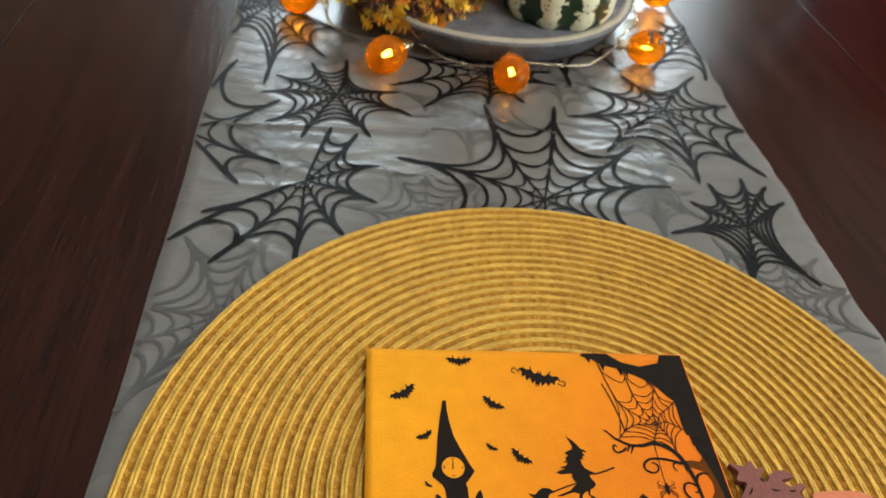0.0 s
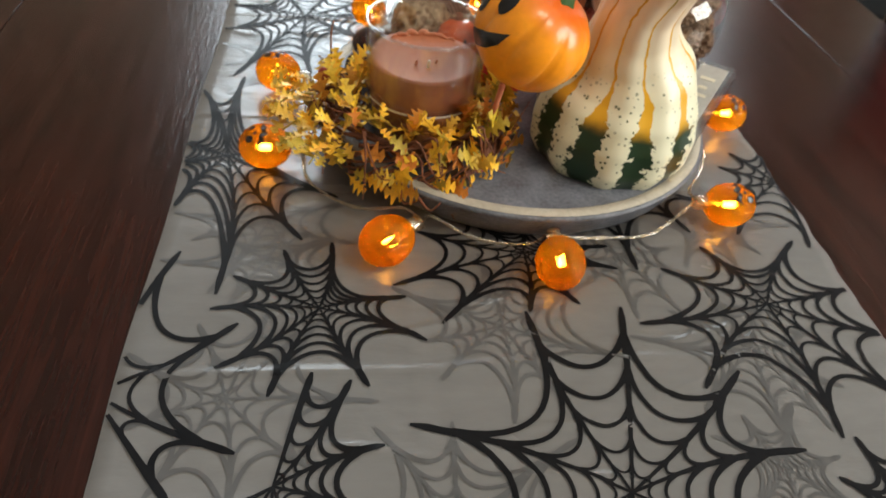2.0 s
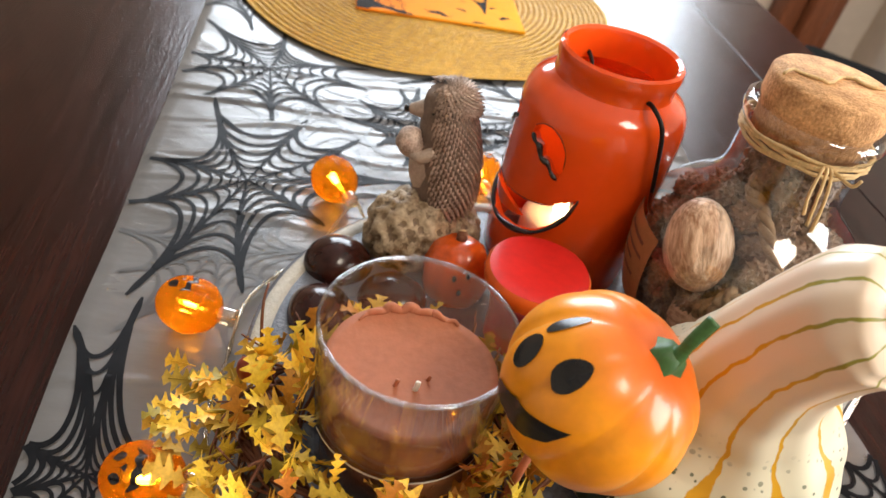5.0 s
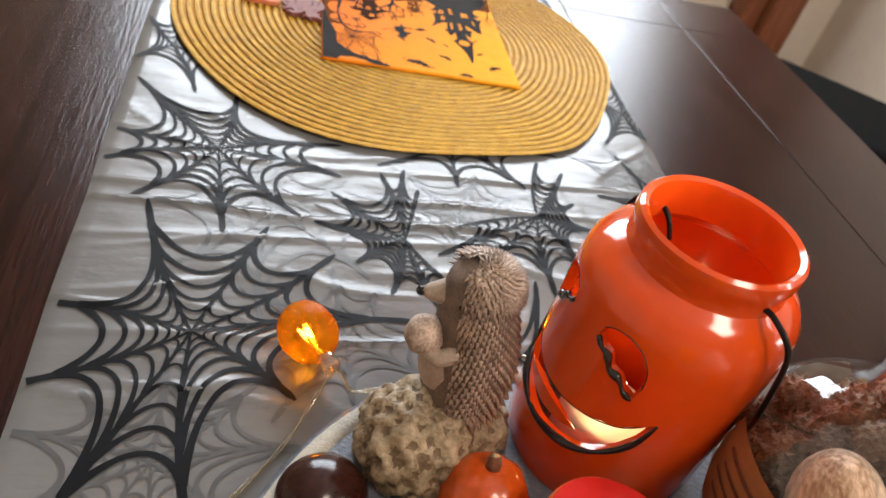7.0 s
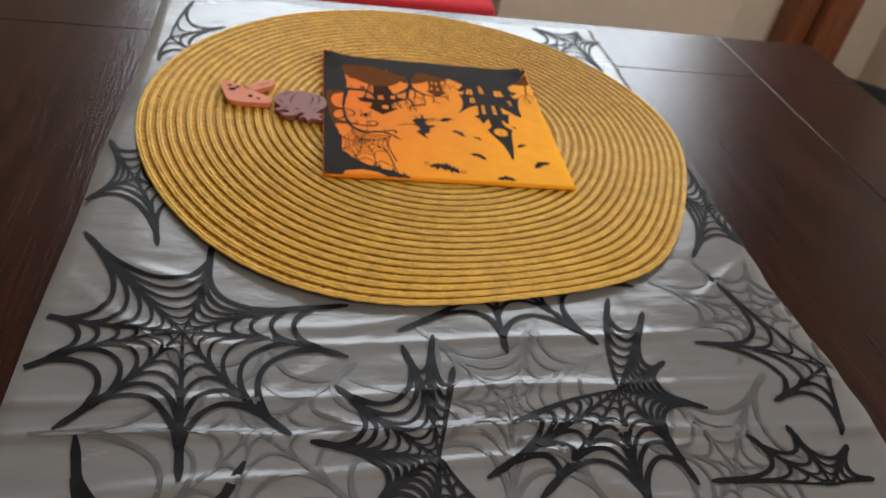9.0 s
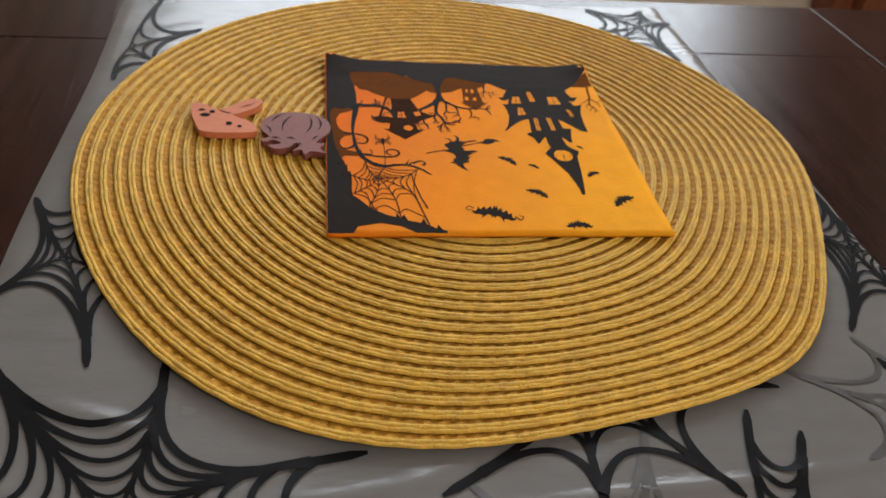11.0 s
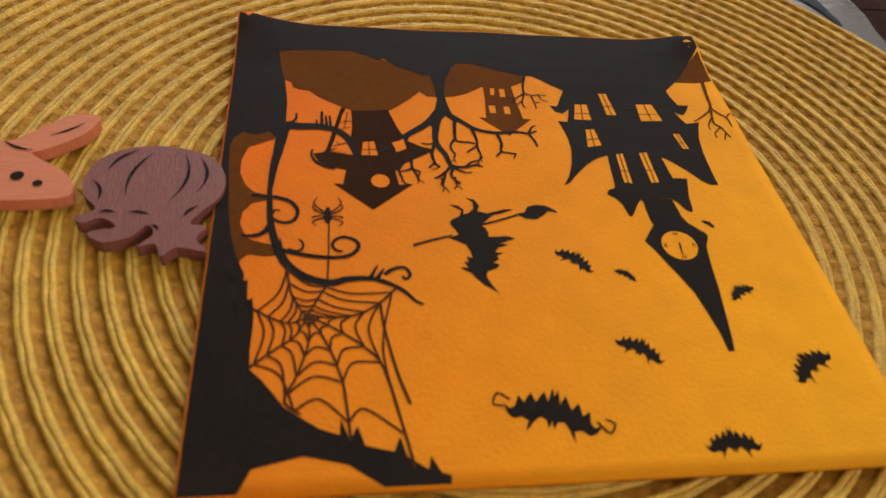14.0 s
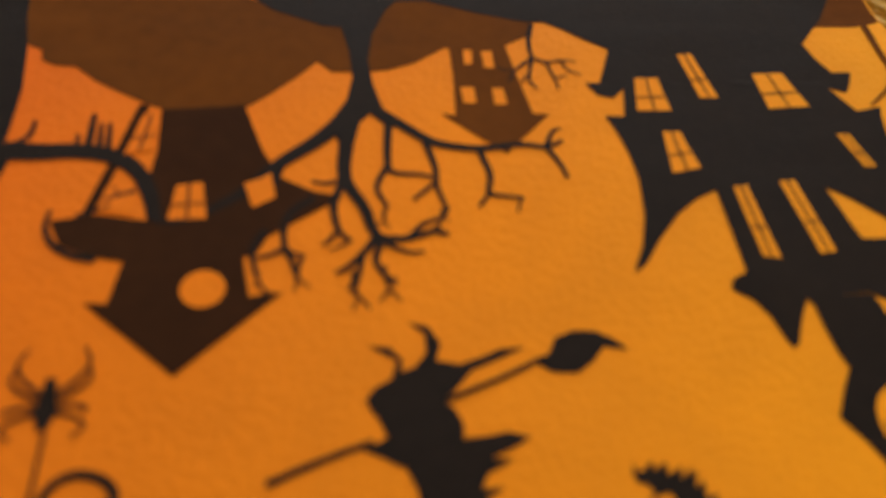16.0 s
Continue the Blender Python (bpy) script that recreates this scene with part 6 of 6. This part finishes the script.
def face_patch(outline, name, parent, surf, lift=1.012, material="black_paint"):
    """A painted patch from (degrees, degrees of height) points on a round surface."""
    bm = bmesh.new()
    vs = [bm.verts.new((a, e, 0)) for a, e in outline]
    for tri in tessellate_polygon([[v.co for v in vs]]):
        bm.faces.new([vs[i] for i in tri])
    for _ in range(4):
        long = [q for q in bm.edges if q.calc_length() > 7]
        if not long:
            break
        bmesh.ops.subdivide_edges(bm, edges=long, cuts=1)
        bmesh.ops.triangulate(bm, faces=[q for q in bm.faces if len(q.verts) > 3])
    for v in bm.verts:
        v.co = surf(radians(v.co.x), radians(v.co.y)) * lift
    bmesh.ops.recalc_face_normals(bm, faces=bm.faces)
    return part(name, bm, M[material], parent, "black painted " + name)


def oval(ca, ce, ra, re, tilt=0):
    c, s = math.cos(radians(tilt)), math.sin(radians(tilt))
    return [(ca + ra * math.cos(q) * c - re * math.sin(q) * s, ce + ra * math.cos(q) * s + re * math.sin(q) * c) for q in [i * math.pi / 9 for i in range(18)]]


face_patch(oval(179, 4, 8, 12, 18), "eye", pick, pumpkin_surface)
face_patch(oval(201, 26, 9, 13, 8), "eye", pick, pumpkin_surface)
face_patch(oval(167, 29, 5, 13, 18), "eyebrow", pick, pumpkin_surface)
face_patch([(183, -26), (195, -18), (209, -7), (219, 3), (229, 13), (227, -4), (219, -19), (206, -32), (190, -44), (178, -44)], "mouth", pick, pumpkin_surface)
part("stem", tube(smooth_path([(0, 0, 0.0245), (0.0, -0.0005, 0.030), (-0.001, 0.001, 0.036), (-0.0005, 0.004, 0.043)], 6), lambda t: 0.0050 - 0.0034 * min(1, t * 2.2) + 0.0006 * t, 10), M["green_stem"], pick, "bent green stem")
part("stem_collar", lathe([(0.0072, 0.0250), (0.0060, 0.0268), (0.0040, 0.0298), (0.0, 0.030)], 10, close=False, ribs=5, depth=0.3), M["green_stem"], pick)
part("stick", tube([Vector((0.004, -0.002, -0.027)), Vector((0.012, -0.010, -0.050)), Vector((0.022, -0.016, -0.074))], 0.0016, 8), M["tag_wood"], pick, "orange brown stick")

# ---- hedgehog figurine, one plain mesh ----
hb = bmesh.new()


def pitted_stone(c0, r0, n, seed):
    """A round stone closely set with shallow bowl-shaped pits between sharp ridges."""
    rp = random.Random(seed)
    pits = []
    for i in range(n):
        z = 1 - 2 * (i + 0.5) / n
        a = i * 2.39996 + rp.uniform(-0.25, 0.25)
        q = math.sqrt(1 - z * z)
        pits.append((Vector((q * math.cos(a), q * math.sin(a), z)), rp.uniform(0.12, 0.19)))
    own = bmesh.new()
    bmesh.ops.create_icosphere(own, subdivisions=5, radius=1.0)
    for v in own.verts:
        d = v.co.normalized()
        near = min((d - p).length / w for p, w in pits)
        dip = max(0.0, 1 - near * near)
        v.co = c0 + d * r0 * (1 - 0.13 * dip ** 0.7 + 0.03 * noise.noise(d * 6))
    # pit faces take a darker resin: the hollows' shade is put into colour
    for f in own.faces:
        d = (f.calc_center_median() - c0).normalized()
        f.material_index = 5 if min((d - p).length / w for p, w in pits) < 0.5 else 1
    me = bpy.data.meshes.new("tmp")
    own.to_mesh(me)
    own.free()
    hb.from_mesh(me)
    bpy.data.meshes.remove(me)


pitted_stone(Vector((-0.0120, -0.0110, 0.0240)), 0.0250, 150, 3)
pitted_stone(Vector((0.0080, -0.0020, 0.0200)), 0.0205, 120, 5)
body_part = len(hb.faces)
back = smooth_path([(0.002, 0.0, 0.036), (0.003, 0.0, 0.046), (0.0025, 0.001, 0.060), (0.001, 0.002, 0.074), (-0.001, 0.003, 0.086), (-0.003, 0.004, 0.096), (-0.004, 0.004, 0.1025)], 6)
girth = [(0.0, 0.0135), (0.15, 0.0165), (0.4, 0.0168), (0.62, 0.0145), (0.78, 0.0128), (0.9, 0.0105), (1.0, 0.004)]
tube(back, lambda t: lerp_table(girth, t), 28, hb)
face_a = len(hb.faces)
tube(smooth_path([(-0.005, 0.004, 0.0905), (-0.0130, 0.0055, 0.0885), (-0.0205, 0.007, 0.0868)], 5), lambda t: 0.0082 - 0.0062 * t, 12, hb)
blob(0.0085, 0.0100, 0.0095, (-0.0062, 0.0035, 0.0890), 3, 0, 0, hb)
blob(0.0105, 0.0115, 0.0170, (-0.0065, 0.0005, 0.060), 3, 0.0005, 200, hb)
tube(smooth_path([(-0.007, -0.009, 0.074), (-0.013, -0.008, 0.069), (-0.018, -0.003, 0.0695)], 4), 0.0034, 8, hb)
face_b = len(hb.faces)
blob(0.0019, 0.0019, 0.0019, (-0.0215, 0.0072, 0.0868), 2, 0, 0, hb)
blob(0.0011, 0.0011, 0.0013, (-0.0105, -0.0050, 0.0920), 2, 0, 0, hb)
eyes_end = len(hb.faces)
blob(0.0072, 0.0072, 0.0076, (-0.0185, -0.001, 0.0735), 3, 0.0008, 300, hb)
blob(0.0118, 0.0125, 0.0118, (0.0008, 0.004, 0.0925), 3, 0, 0, hb)
crown = Vector((0.0005, 0.004, 0.0930))
quills = []
for i in range(420):
    z = 1 - (i + 0.5) / 420
    s = math.sqrt(1 - z * z)
    d = Vector((s * math.cos(i * 2.39996), s * math.sin(i * 2.39996), z))
    if d.x > -0.42:
        quills.append((crown + d * 0.0122, d))
for i in range(1300):
    t = 0.98 * (i + 0.5) / 1300
    a = i * 2.39996
    k = min(len(back) - 1, int(t * (len(back) - 1) + 0.5))
    d = Vector((math.cos(a), math.sin(a), 0.55 * max(0, t - 0.75) * 4)).normalized()
    if d.x < (-0.60 if t < 0.6 else -0.62 if t < 0.9 else -0.7):
        continue
    p = back[k] + d * lerp_table(girth, t) + Vector((0, 0, (t * (len(back) - 1) - k) * 0.0018))
    quills.append((p, d))
for p, d in quills:
    u = Vector((0, 0, 1)) - d * d.z
    tip = hb.verts.new(p + d * 0.0026 - u * 0.0024)
    q0 = d.cross(Vector((0, 0, 1))).normalized()
    ring = [hb.verts.new(p - d * 0.0005 + 0.0012 * (math.cos(q) * q0 + math.sin(q) * u)) for q in (0.5, 2.6, 4.7)]
    for j in range(3):
        hb.faces.new((ring[j], ring[(j + 1) % 3], tip))
hb.faces.ensure_lookup_table()
for i, f in enumerate(hb.faces):
    f.material_index = f.material_index if i < body_part else 3 if i < face_a else 2 if i < face_b else 4 if i < eyes_end else 0
hedgehog = new("hedgehog_figurine", mesh_of("hedgehog_figurine", hb, [M["hedgehog"], M["honeycomb"], M["snout"], M["hide"], M["black_paint"], M["pit"]]))
hedgehog.matrix_basis = pose(-0.011, 0.792, TF + 0.0002)
tagged(hedgehog, "grey brown resin hedgehog figurine standing on pitted round stones", "figurine")

# ---- chestnuts, mini pumpkin, red candle ----
nut_bm = blob(0.0178, 0.0160, 0.0140, level=4, amp=0.0012, freq=60)
chest_mesh = mesh_of("shell", nut_bm, M["chestnut"])
scar_mesh = mesh_of("scar", blob(0.0085, 0.007, 0.002, (0.004, 0, -0.0122), 2), M["kraft"])
for x, y, z, t in ((-0.0585, 0.7625, 0.0152, 20), (-0.0665, 0.7265, 0.0152, 80), (-0.0330, 0.7400, 0.0142, 140)):
    c = thing("chestnut", "glossy dark brown chestnut lying on the tray", "chestnut", m=pose(x, y, TF + z, 8, 12, t), group="chestnuts")
    part("shell", chest_mesh, None, c)
    part("scar", scar_mesh, None, c, "pale round scar")
mini = thing("mini_pumpkin", "small lacquered orange pumpkin with a dry stalk", "pumpkin decoration", m=pose(-0.0015, 0.7530, TF + 0.0240, -12, 10, 40))
mp_bm = lathe([(0.0, -0.0205), (0.008, -0.0195), (0.0145, -0.013), (0.0172, -0.003), (0.0168, 0.006), (0.013, 0.0145), (0.007, 0.0185), (0.0, 0.0175)], 54, ribs=8, depth=0.07)
part("skin", mp_bm, M["mini_orange"], mini)
part("stalk", tube([Vector((0, 0, 0.0165)), Vector((0.0005, 0, 0.0195)), Vector((0.001, 0.0005, 0.022))], lambda t: 0.003 - 0.0006 * t, 8), M["twig"], mini, "short dry stalk")
part("stalk_end", lathe([(0.0022, 0.0219), (0.0, 0.0224)], 8), M["raffia"], mini, "pale cut end", m=pose(0.001, 0.0005, 0))
for a, z in ((215, 0.004), (238, 0.006), (226, -0.003)):
    part("painted_dot", blob(0.0013, 0.0013, 0.0018, level=2), M["black_paint"], mini, "black dot", m=Matrix.Translation(around(0.0165, a, z)))
redc = thing("red_candle", "round red candle with a flat waxy top and orange rim", "candle", (0.0265, 0.7205, TF))
part("body", lathe([(0.0, 0.0), (0.0115, 0.0), (0.0150, 0.004), (0.0165, 0.014), (0.0170, 0.030), (0.0188, 0.042), (0.0238, 0.050)], 48, close=False), M["red_wax"], redc)
part("orange_rim", lathe([(0.0238, 0.050), (0.0244, 0.0535), (0.0240, 0.0565), (0.0228, 0.0580)], 48, close=False), M["orange_wax"], redc, "orange rim")
part("top", lathe([(0.0229, 0.0580), (0.018, 0.0586), (0.010, 0.0580), (0.0, 0.0576)], 48, close=False, wobble=lambda a, z: 0.012 * math.sin(4 * a)), M["red_wax"], redc, "smooth red top")

# ---- string of pumpkin lights ----
string = thing("light_string_cable", "clear twisted cable of a battery light string round the tray", "cable")


def bulb_surface(a, e, k=1.0):
    s = 1 - 0.11 * (1 - abs(math.sin(7 * a)) ** 0.7) * math.cos(e) + 0.012 * math.sin(7 * e + 3 * a)
    return Vector((0.0142 * s * math.cos(e) * math.cos(a), 0.0142 * s * math.cos(e) * math.sin(a), 0.0165 * math.sin(e))) * k


def bulb(name="pumpkin_light"):
    b = thing(name, "glowing amber plastic pumpkin bulb with a black face", "string light", group="pumpkin lights")
    bm = bmesh.new()
    rows = []
    for j in range(25):
        e = -math.pi / 2 + math.pi * j / 24
        rows.append([bm.verts.new(bulb_surface(2 * math.pi * i / 84, e)) for i in range(84)])
    for p, q in zip(rows, rows[1:]):
        for i in range(84):
            bm.faces.new((p[i], p[(i + 1) % 84], q[(i + 1) % 84], q[i]))
    bmesh.ops.remove_doubles(bm, verts=bm.verts, dist=1e-6)
    part("shell", bm, M["amber"], b)
    led = part("led", lathe([(0.0, -0.0035), (0.0008, -0.0026), (0.0011, -0.0008), (0.0010, 0.0016), (0.0007, 0.0034), (0.0, 0.0040)], 12), M["led"], b, "glowing light diode")
    inner = lathe([(0.0, -0.008), (0.0046, -0.0065), (0.0056, 0.004), (0.0050, 0.0142)], 12, close=False)
    part("inner_sleeve", inner, M["clear_plastic"], led, "clear inner sleeve")
    part("socket", lathe([(0.0040, 0.0145), (0.0046, 0.0165), (0.0046, 0.0235), (0.0036, 0.0245), (0.0, 0.0246)], 20, close=False), M["cable"], b, "clear plastic socket")
    for outline, nm in ((oval(-20, 18, 10, 12), "eye"), (oval(20, 18, 10, 12), "eye"), ([(-7, 0), (7, 0), (0, 12)], "nose"),
                        ([(-38, -6), (-26, -12), (-12, -10), (-4, -16), (6, -10), (24, -12), (38, -6), (28, -26), (14, -20), (4, -32), (-10, -22), (-24, -28)], "mouth")):
        face_patch([(a, -e * 0.8 - 12) for a, e in outline], nm, b, bulb_surface, 1.012)
    return b


# place, direction in which the socket points (degrees), tilt, roll of the face
BULBS = ((-0.061, 0.561, 38, 4, 10), (0.031, 0.5445, 88, 6, 355), (0.151, 0.598, 178, 2, 165), (0.194, 0.707, 190, 4, 160), (-0.127, 0.739, -20, 0, 165), (-0.130, 0.647, -8, 2, 200), (-0.0605, 0.8515, -62, -4, 20), (0.034, 0.874, -95, 8, 172))
first = None
sockets = []
for x, y, ang, tilt, roll in BULBS:
    m4 = pose(x, y, T + 0.0166, 0, 0, ang) @ pose(0, 0, 0, 0, 90 - tilt, 0) @ pose(0, 0, 0, 0, 0, roll) @ Matrix.Scale(0.98, 4)
    if first is None:
        first = bulb()
        first.matrix_basis = m4
    else:
        copy_thing(first, m4)
    sockets.append(m4 @ Vector((0, 0, 0.0245)))


def cable(points):
    base = smooth_path(points, 12)
    for ply in (0, 1):
        pts = []
        for i, p in enumerate(base):
            d = (base[min(len(base) - 1, i + 1)] - base[max(0, i - 1)]).normalized()
            s = d.cross(Vector((0.1, 0.05, 0.99))).normalized()
            u = s.cross(d)
            a = i * 0.5 + ply * math.pi
            pts.append(p + 0.0006 * (math.cos(a) * s + math.sin(a) * u))
        part("strand", tube(pts, 0.00062, 6), M["cable"], string)


Z0 = T + 0.0042
sk = sockets
cable([sk[5], (-0.104, 0.630, Z0), (-0.078, 0.600, Z0 + 0.004), (-0.050, 0.592, Z0 + 0.010), sk[0], (-0.034, 0.585, Z0 + 0.010), (-0.014, 0.5755, Z0 + 0.004), (0.006, 0.5715, Z0 + 0.002), (0.024, 0.5705, Z0 + 0.004), sk[1],
       (0.044, 0.5705, Z0 + 0.008), (0.066, 0.5730, Z0 + 0.006), (0.092, 0.5785, Z0 + 0.003), (0.112, 0.590, Z0 + 0.004), sk[2], (0.132, 0.615, Z0 + 0.010), (0.150, 0.640, Z0 + 0.006), (0.168, 0.672, Z0), (0.168, 0.690, Z0 + 0.004), sk[3]])
cable([sk[3], (0.172, 0.720, Z0), (0.166, 0.760, Z0), (0.130, 0.815, Z0), (0.080, 0.846, Z0), (0.045, 0.850, Z0 + 0.004), sk[7], (0.010, 0.842, Z0), (-0.020, 0.832, Z0), (-0.040, 0.826, Z0 + 0.003), sk[6],
       (-0.070, 0.800, Z0), (-0.098, 0.765, Z0), (-0.105, 0.742, Z0 + 0.003), sk[4], (-0.108, 0.715, Z0), (-0.112, 0.680, Z0), (-0.106, 0.655, Z0 + 0.003), sk[5]])

# battery box of the string, clear, leaning on the tray's edge beside the gourd
ly = Vector((0.57, 0.62, 0.53)).normalized()
lz = Vector((-0.45, -0.35, 0.82))
lz = (lz - ly * lz.dot(ly)).normalized()
lx = ly.cross(lz)
bm4 = Matrix((lx, ly, lz)).transposed().to_4x4()
bm4.translation = Vector((0.150, 0.660, 0.8065)) - ly * 0.010 - lx * 0.006
bat = thing("battery_box", "clear plastic battery box with a grey printed label beside the gourd", "battery box", m=bm4)
part("case", box(0.024, 0.060, 0.012, (0, 0, 0), 0.0018), M["clear_plastic"], bat, smooth=False)
part("edge", box(0.0255, 0.0615, 0.002, (0, 0, 0), 0.0006), M["clear_plastic"], bat, "moulded edge", smooth=False)
part("label", box(0.018, 0.050, 0.0006, (0, 0.001, 0.0064), 0.0001), M["grey_label"], bat, "grey printed label", smooth=False)
for k, (w, y) in enumerate(((0.010, 0.016), (0.006, 0.009), (0.010, 0.003), (0.008, -0.004), (0.010, -0.010))):
    part("print_bar", box(w, 0.0022, 0.0003, (0, y, 0.00695)), M["wax_white"], bat, "pale unreadable print", smooth=False)

# ---- beyond the table ----
def chair(name, label, at, turn, seat_mat, frame_mat):
    c = thing(name, label, "chair", at, turn)
    part("seat", box(0.44, 0.42, 0.06, (0, 0, 0.455), 0.02, seg=3), seat_mat, c, "padded seat")
    part("seat_frame", box(0.42, 0.40, 0.05, (0, 0, 0.40), 0.006), frame_mat, c)
    for sx in (-1, 1):
        for sy in (-1, 1):
            part("leg", box(0.04, 0.04, 0.376, (sx * 0.19, sy * 0.18, 0.188), 0.005), frame_mat, c)
        part("back_post", box(0.035, 0.03, 0.50, (sx * 0.19, 0.20, 0.675), 0.005), frame_mat, c)
    part("backrest", box(0.345, 0.03, 0.30, (0, 0.20, 0.76), 0.012), seat_mat, c, "padded backrest")
    return c


chair("dining_chair", "dining chair with a red padded seat drawn back from the table", (0.124, 2.36, 0), 0, M["red_cloth"], M["table_wood"])
chair("dining_chair", "dining chair with a red padded back pushed under the table", (0.345, 0.80, 0), -90, M["red_cloth"], M["table_wood"])
stool = thing("dark_stool", "black padded stool standing near the wooden door frame", "stool", (1.10, 1.84, 0), -38)
part("seat", box(0.30, 0.30, 0.07, (0, 0, 0.42), 0.02, seg=3), M["dark_leather"], stool)
for sx in (-1, 1):
    for sy in (-1, 1):
        part("leg", box(0.035, 0.035, 0.386, (sx * 0.12, sy * 0.12, 0.193), 0.004), M["dark_leather"], stool)

# door frame and doors on the far wall
door = thing("door_1", "cream panelled door with a dark handle in the far wall", "door", kind="structure")
part("leaf", box(0.80, 0.05, 1.18, (0.98, Y1 - 0.03, 0.60), 0.004), M["wall"], door, smooth=False)
frame_ob = thing("door_frame", "reddish brown wooden door frame with stepped moulding", "door frame", kind="structure")
for x, w, d in ((1.60, 0.07, 0.10), (1.68, 0.08, 0.14), (1.76, 0.07, 0.09)):
    part("moulding", box(w, d, WZ1 + 0.2, (x, Y1 - d / 2 - 0.002, (WZ1 + 0.2) / 2), 0.008), M["frame_wood"], frame_ob)
window = thing("window_1", "bright window with wooden frame in the far wall", "window", kind="structure")
for x in (WX0 + 0.03, (WX0 + WX1) / 2, WX1 - 0.03):
    part("window_frame", box(0.06, 0.06, WZ1 - WZ0, (x, Y1 + 0.05, (WZ0 + WZ1) / 2), 0.006), M["frame_wood"], window)
for z in (WZ0 + 0.03, WZ1 - 0.03):
    part("window_frame", box(WX1 - WX0, 0.055, 0.06, ((WX0 + WX1) / 2, Y1 + 0.05, z), 0.006), M["frame_wood"], window)
part("window_sill", box(WX1 - WX0 + 0.1, 0.16, 0.03, ((WX0 + WX1) / 2, Y1 - 0.05, WZ0 - 0.017), 0.006), M["wall"], window)
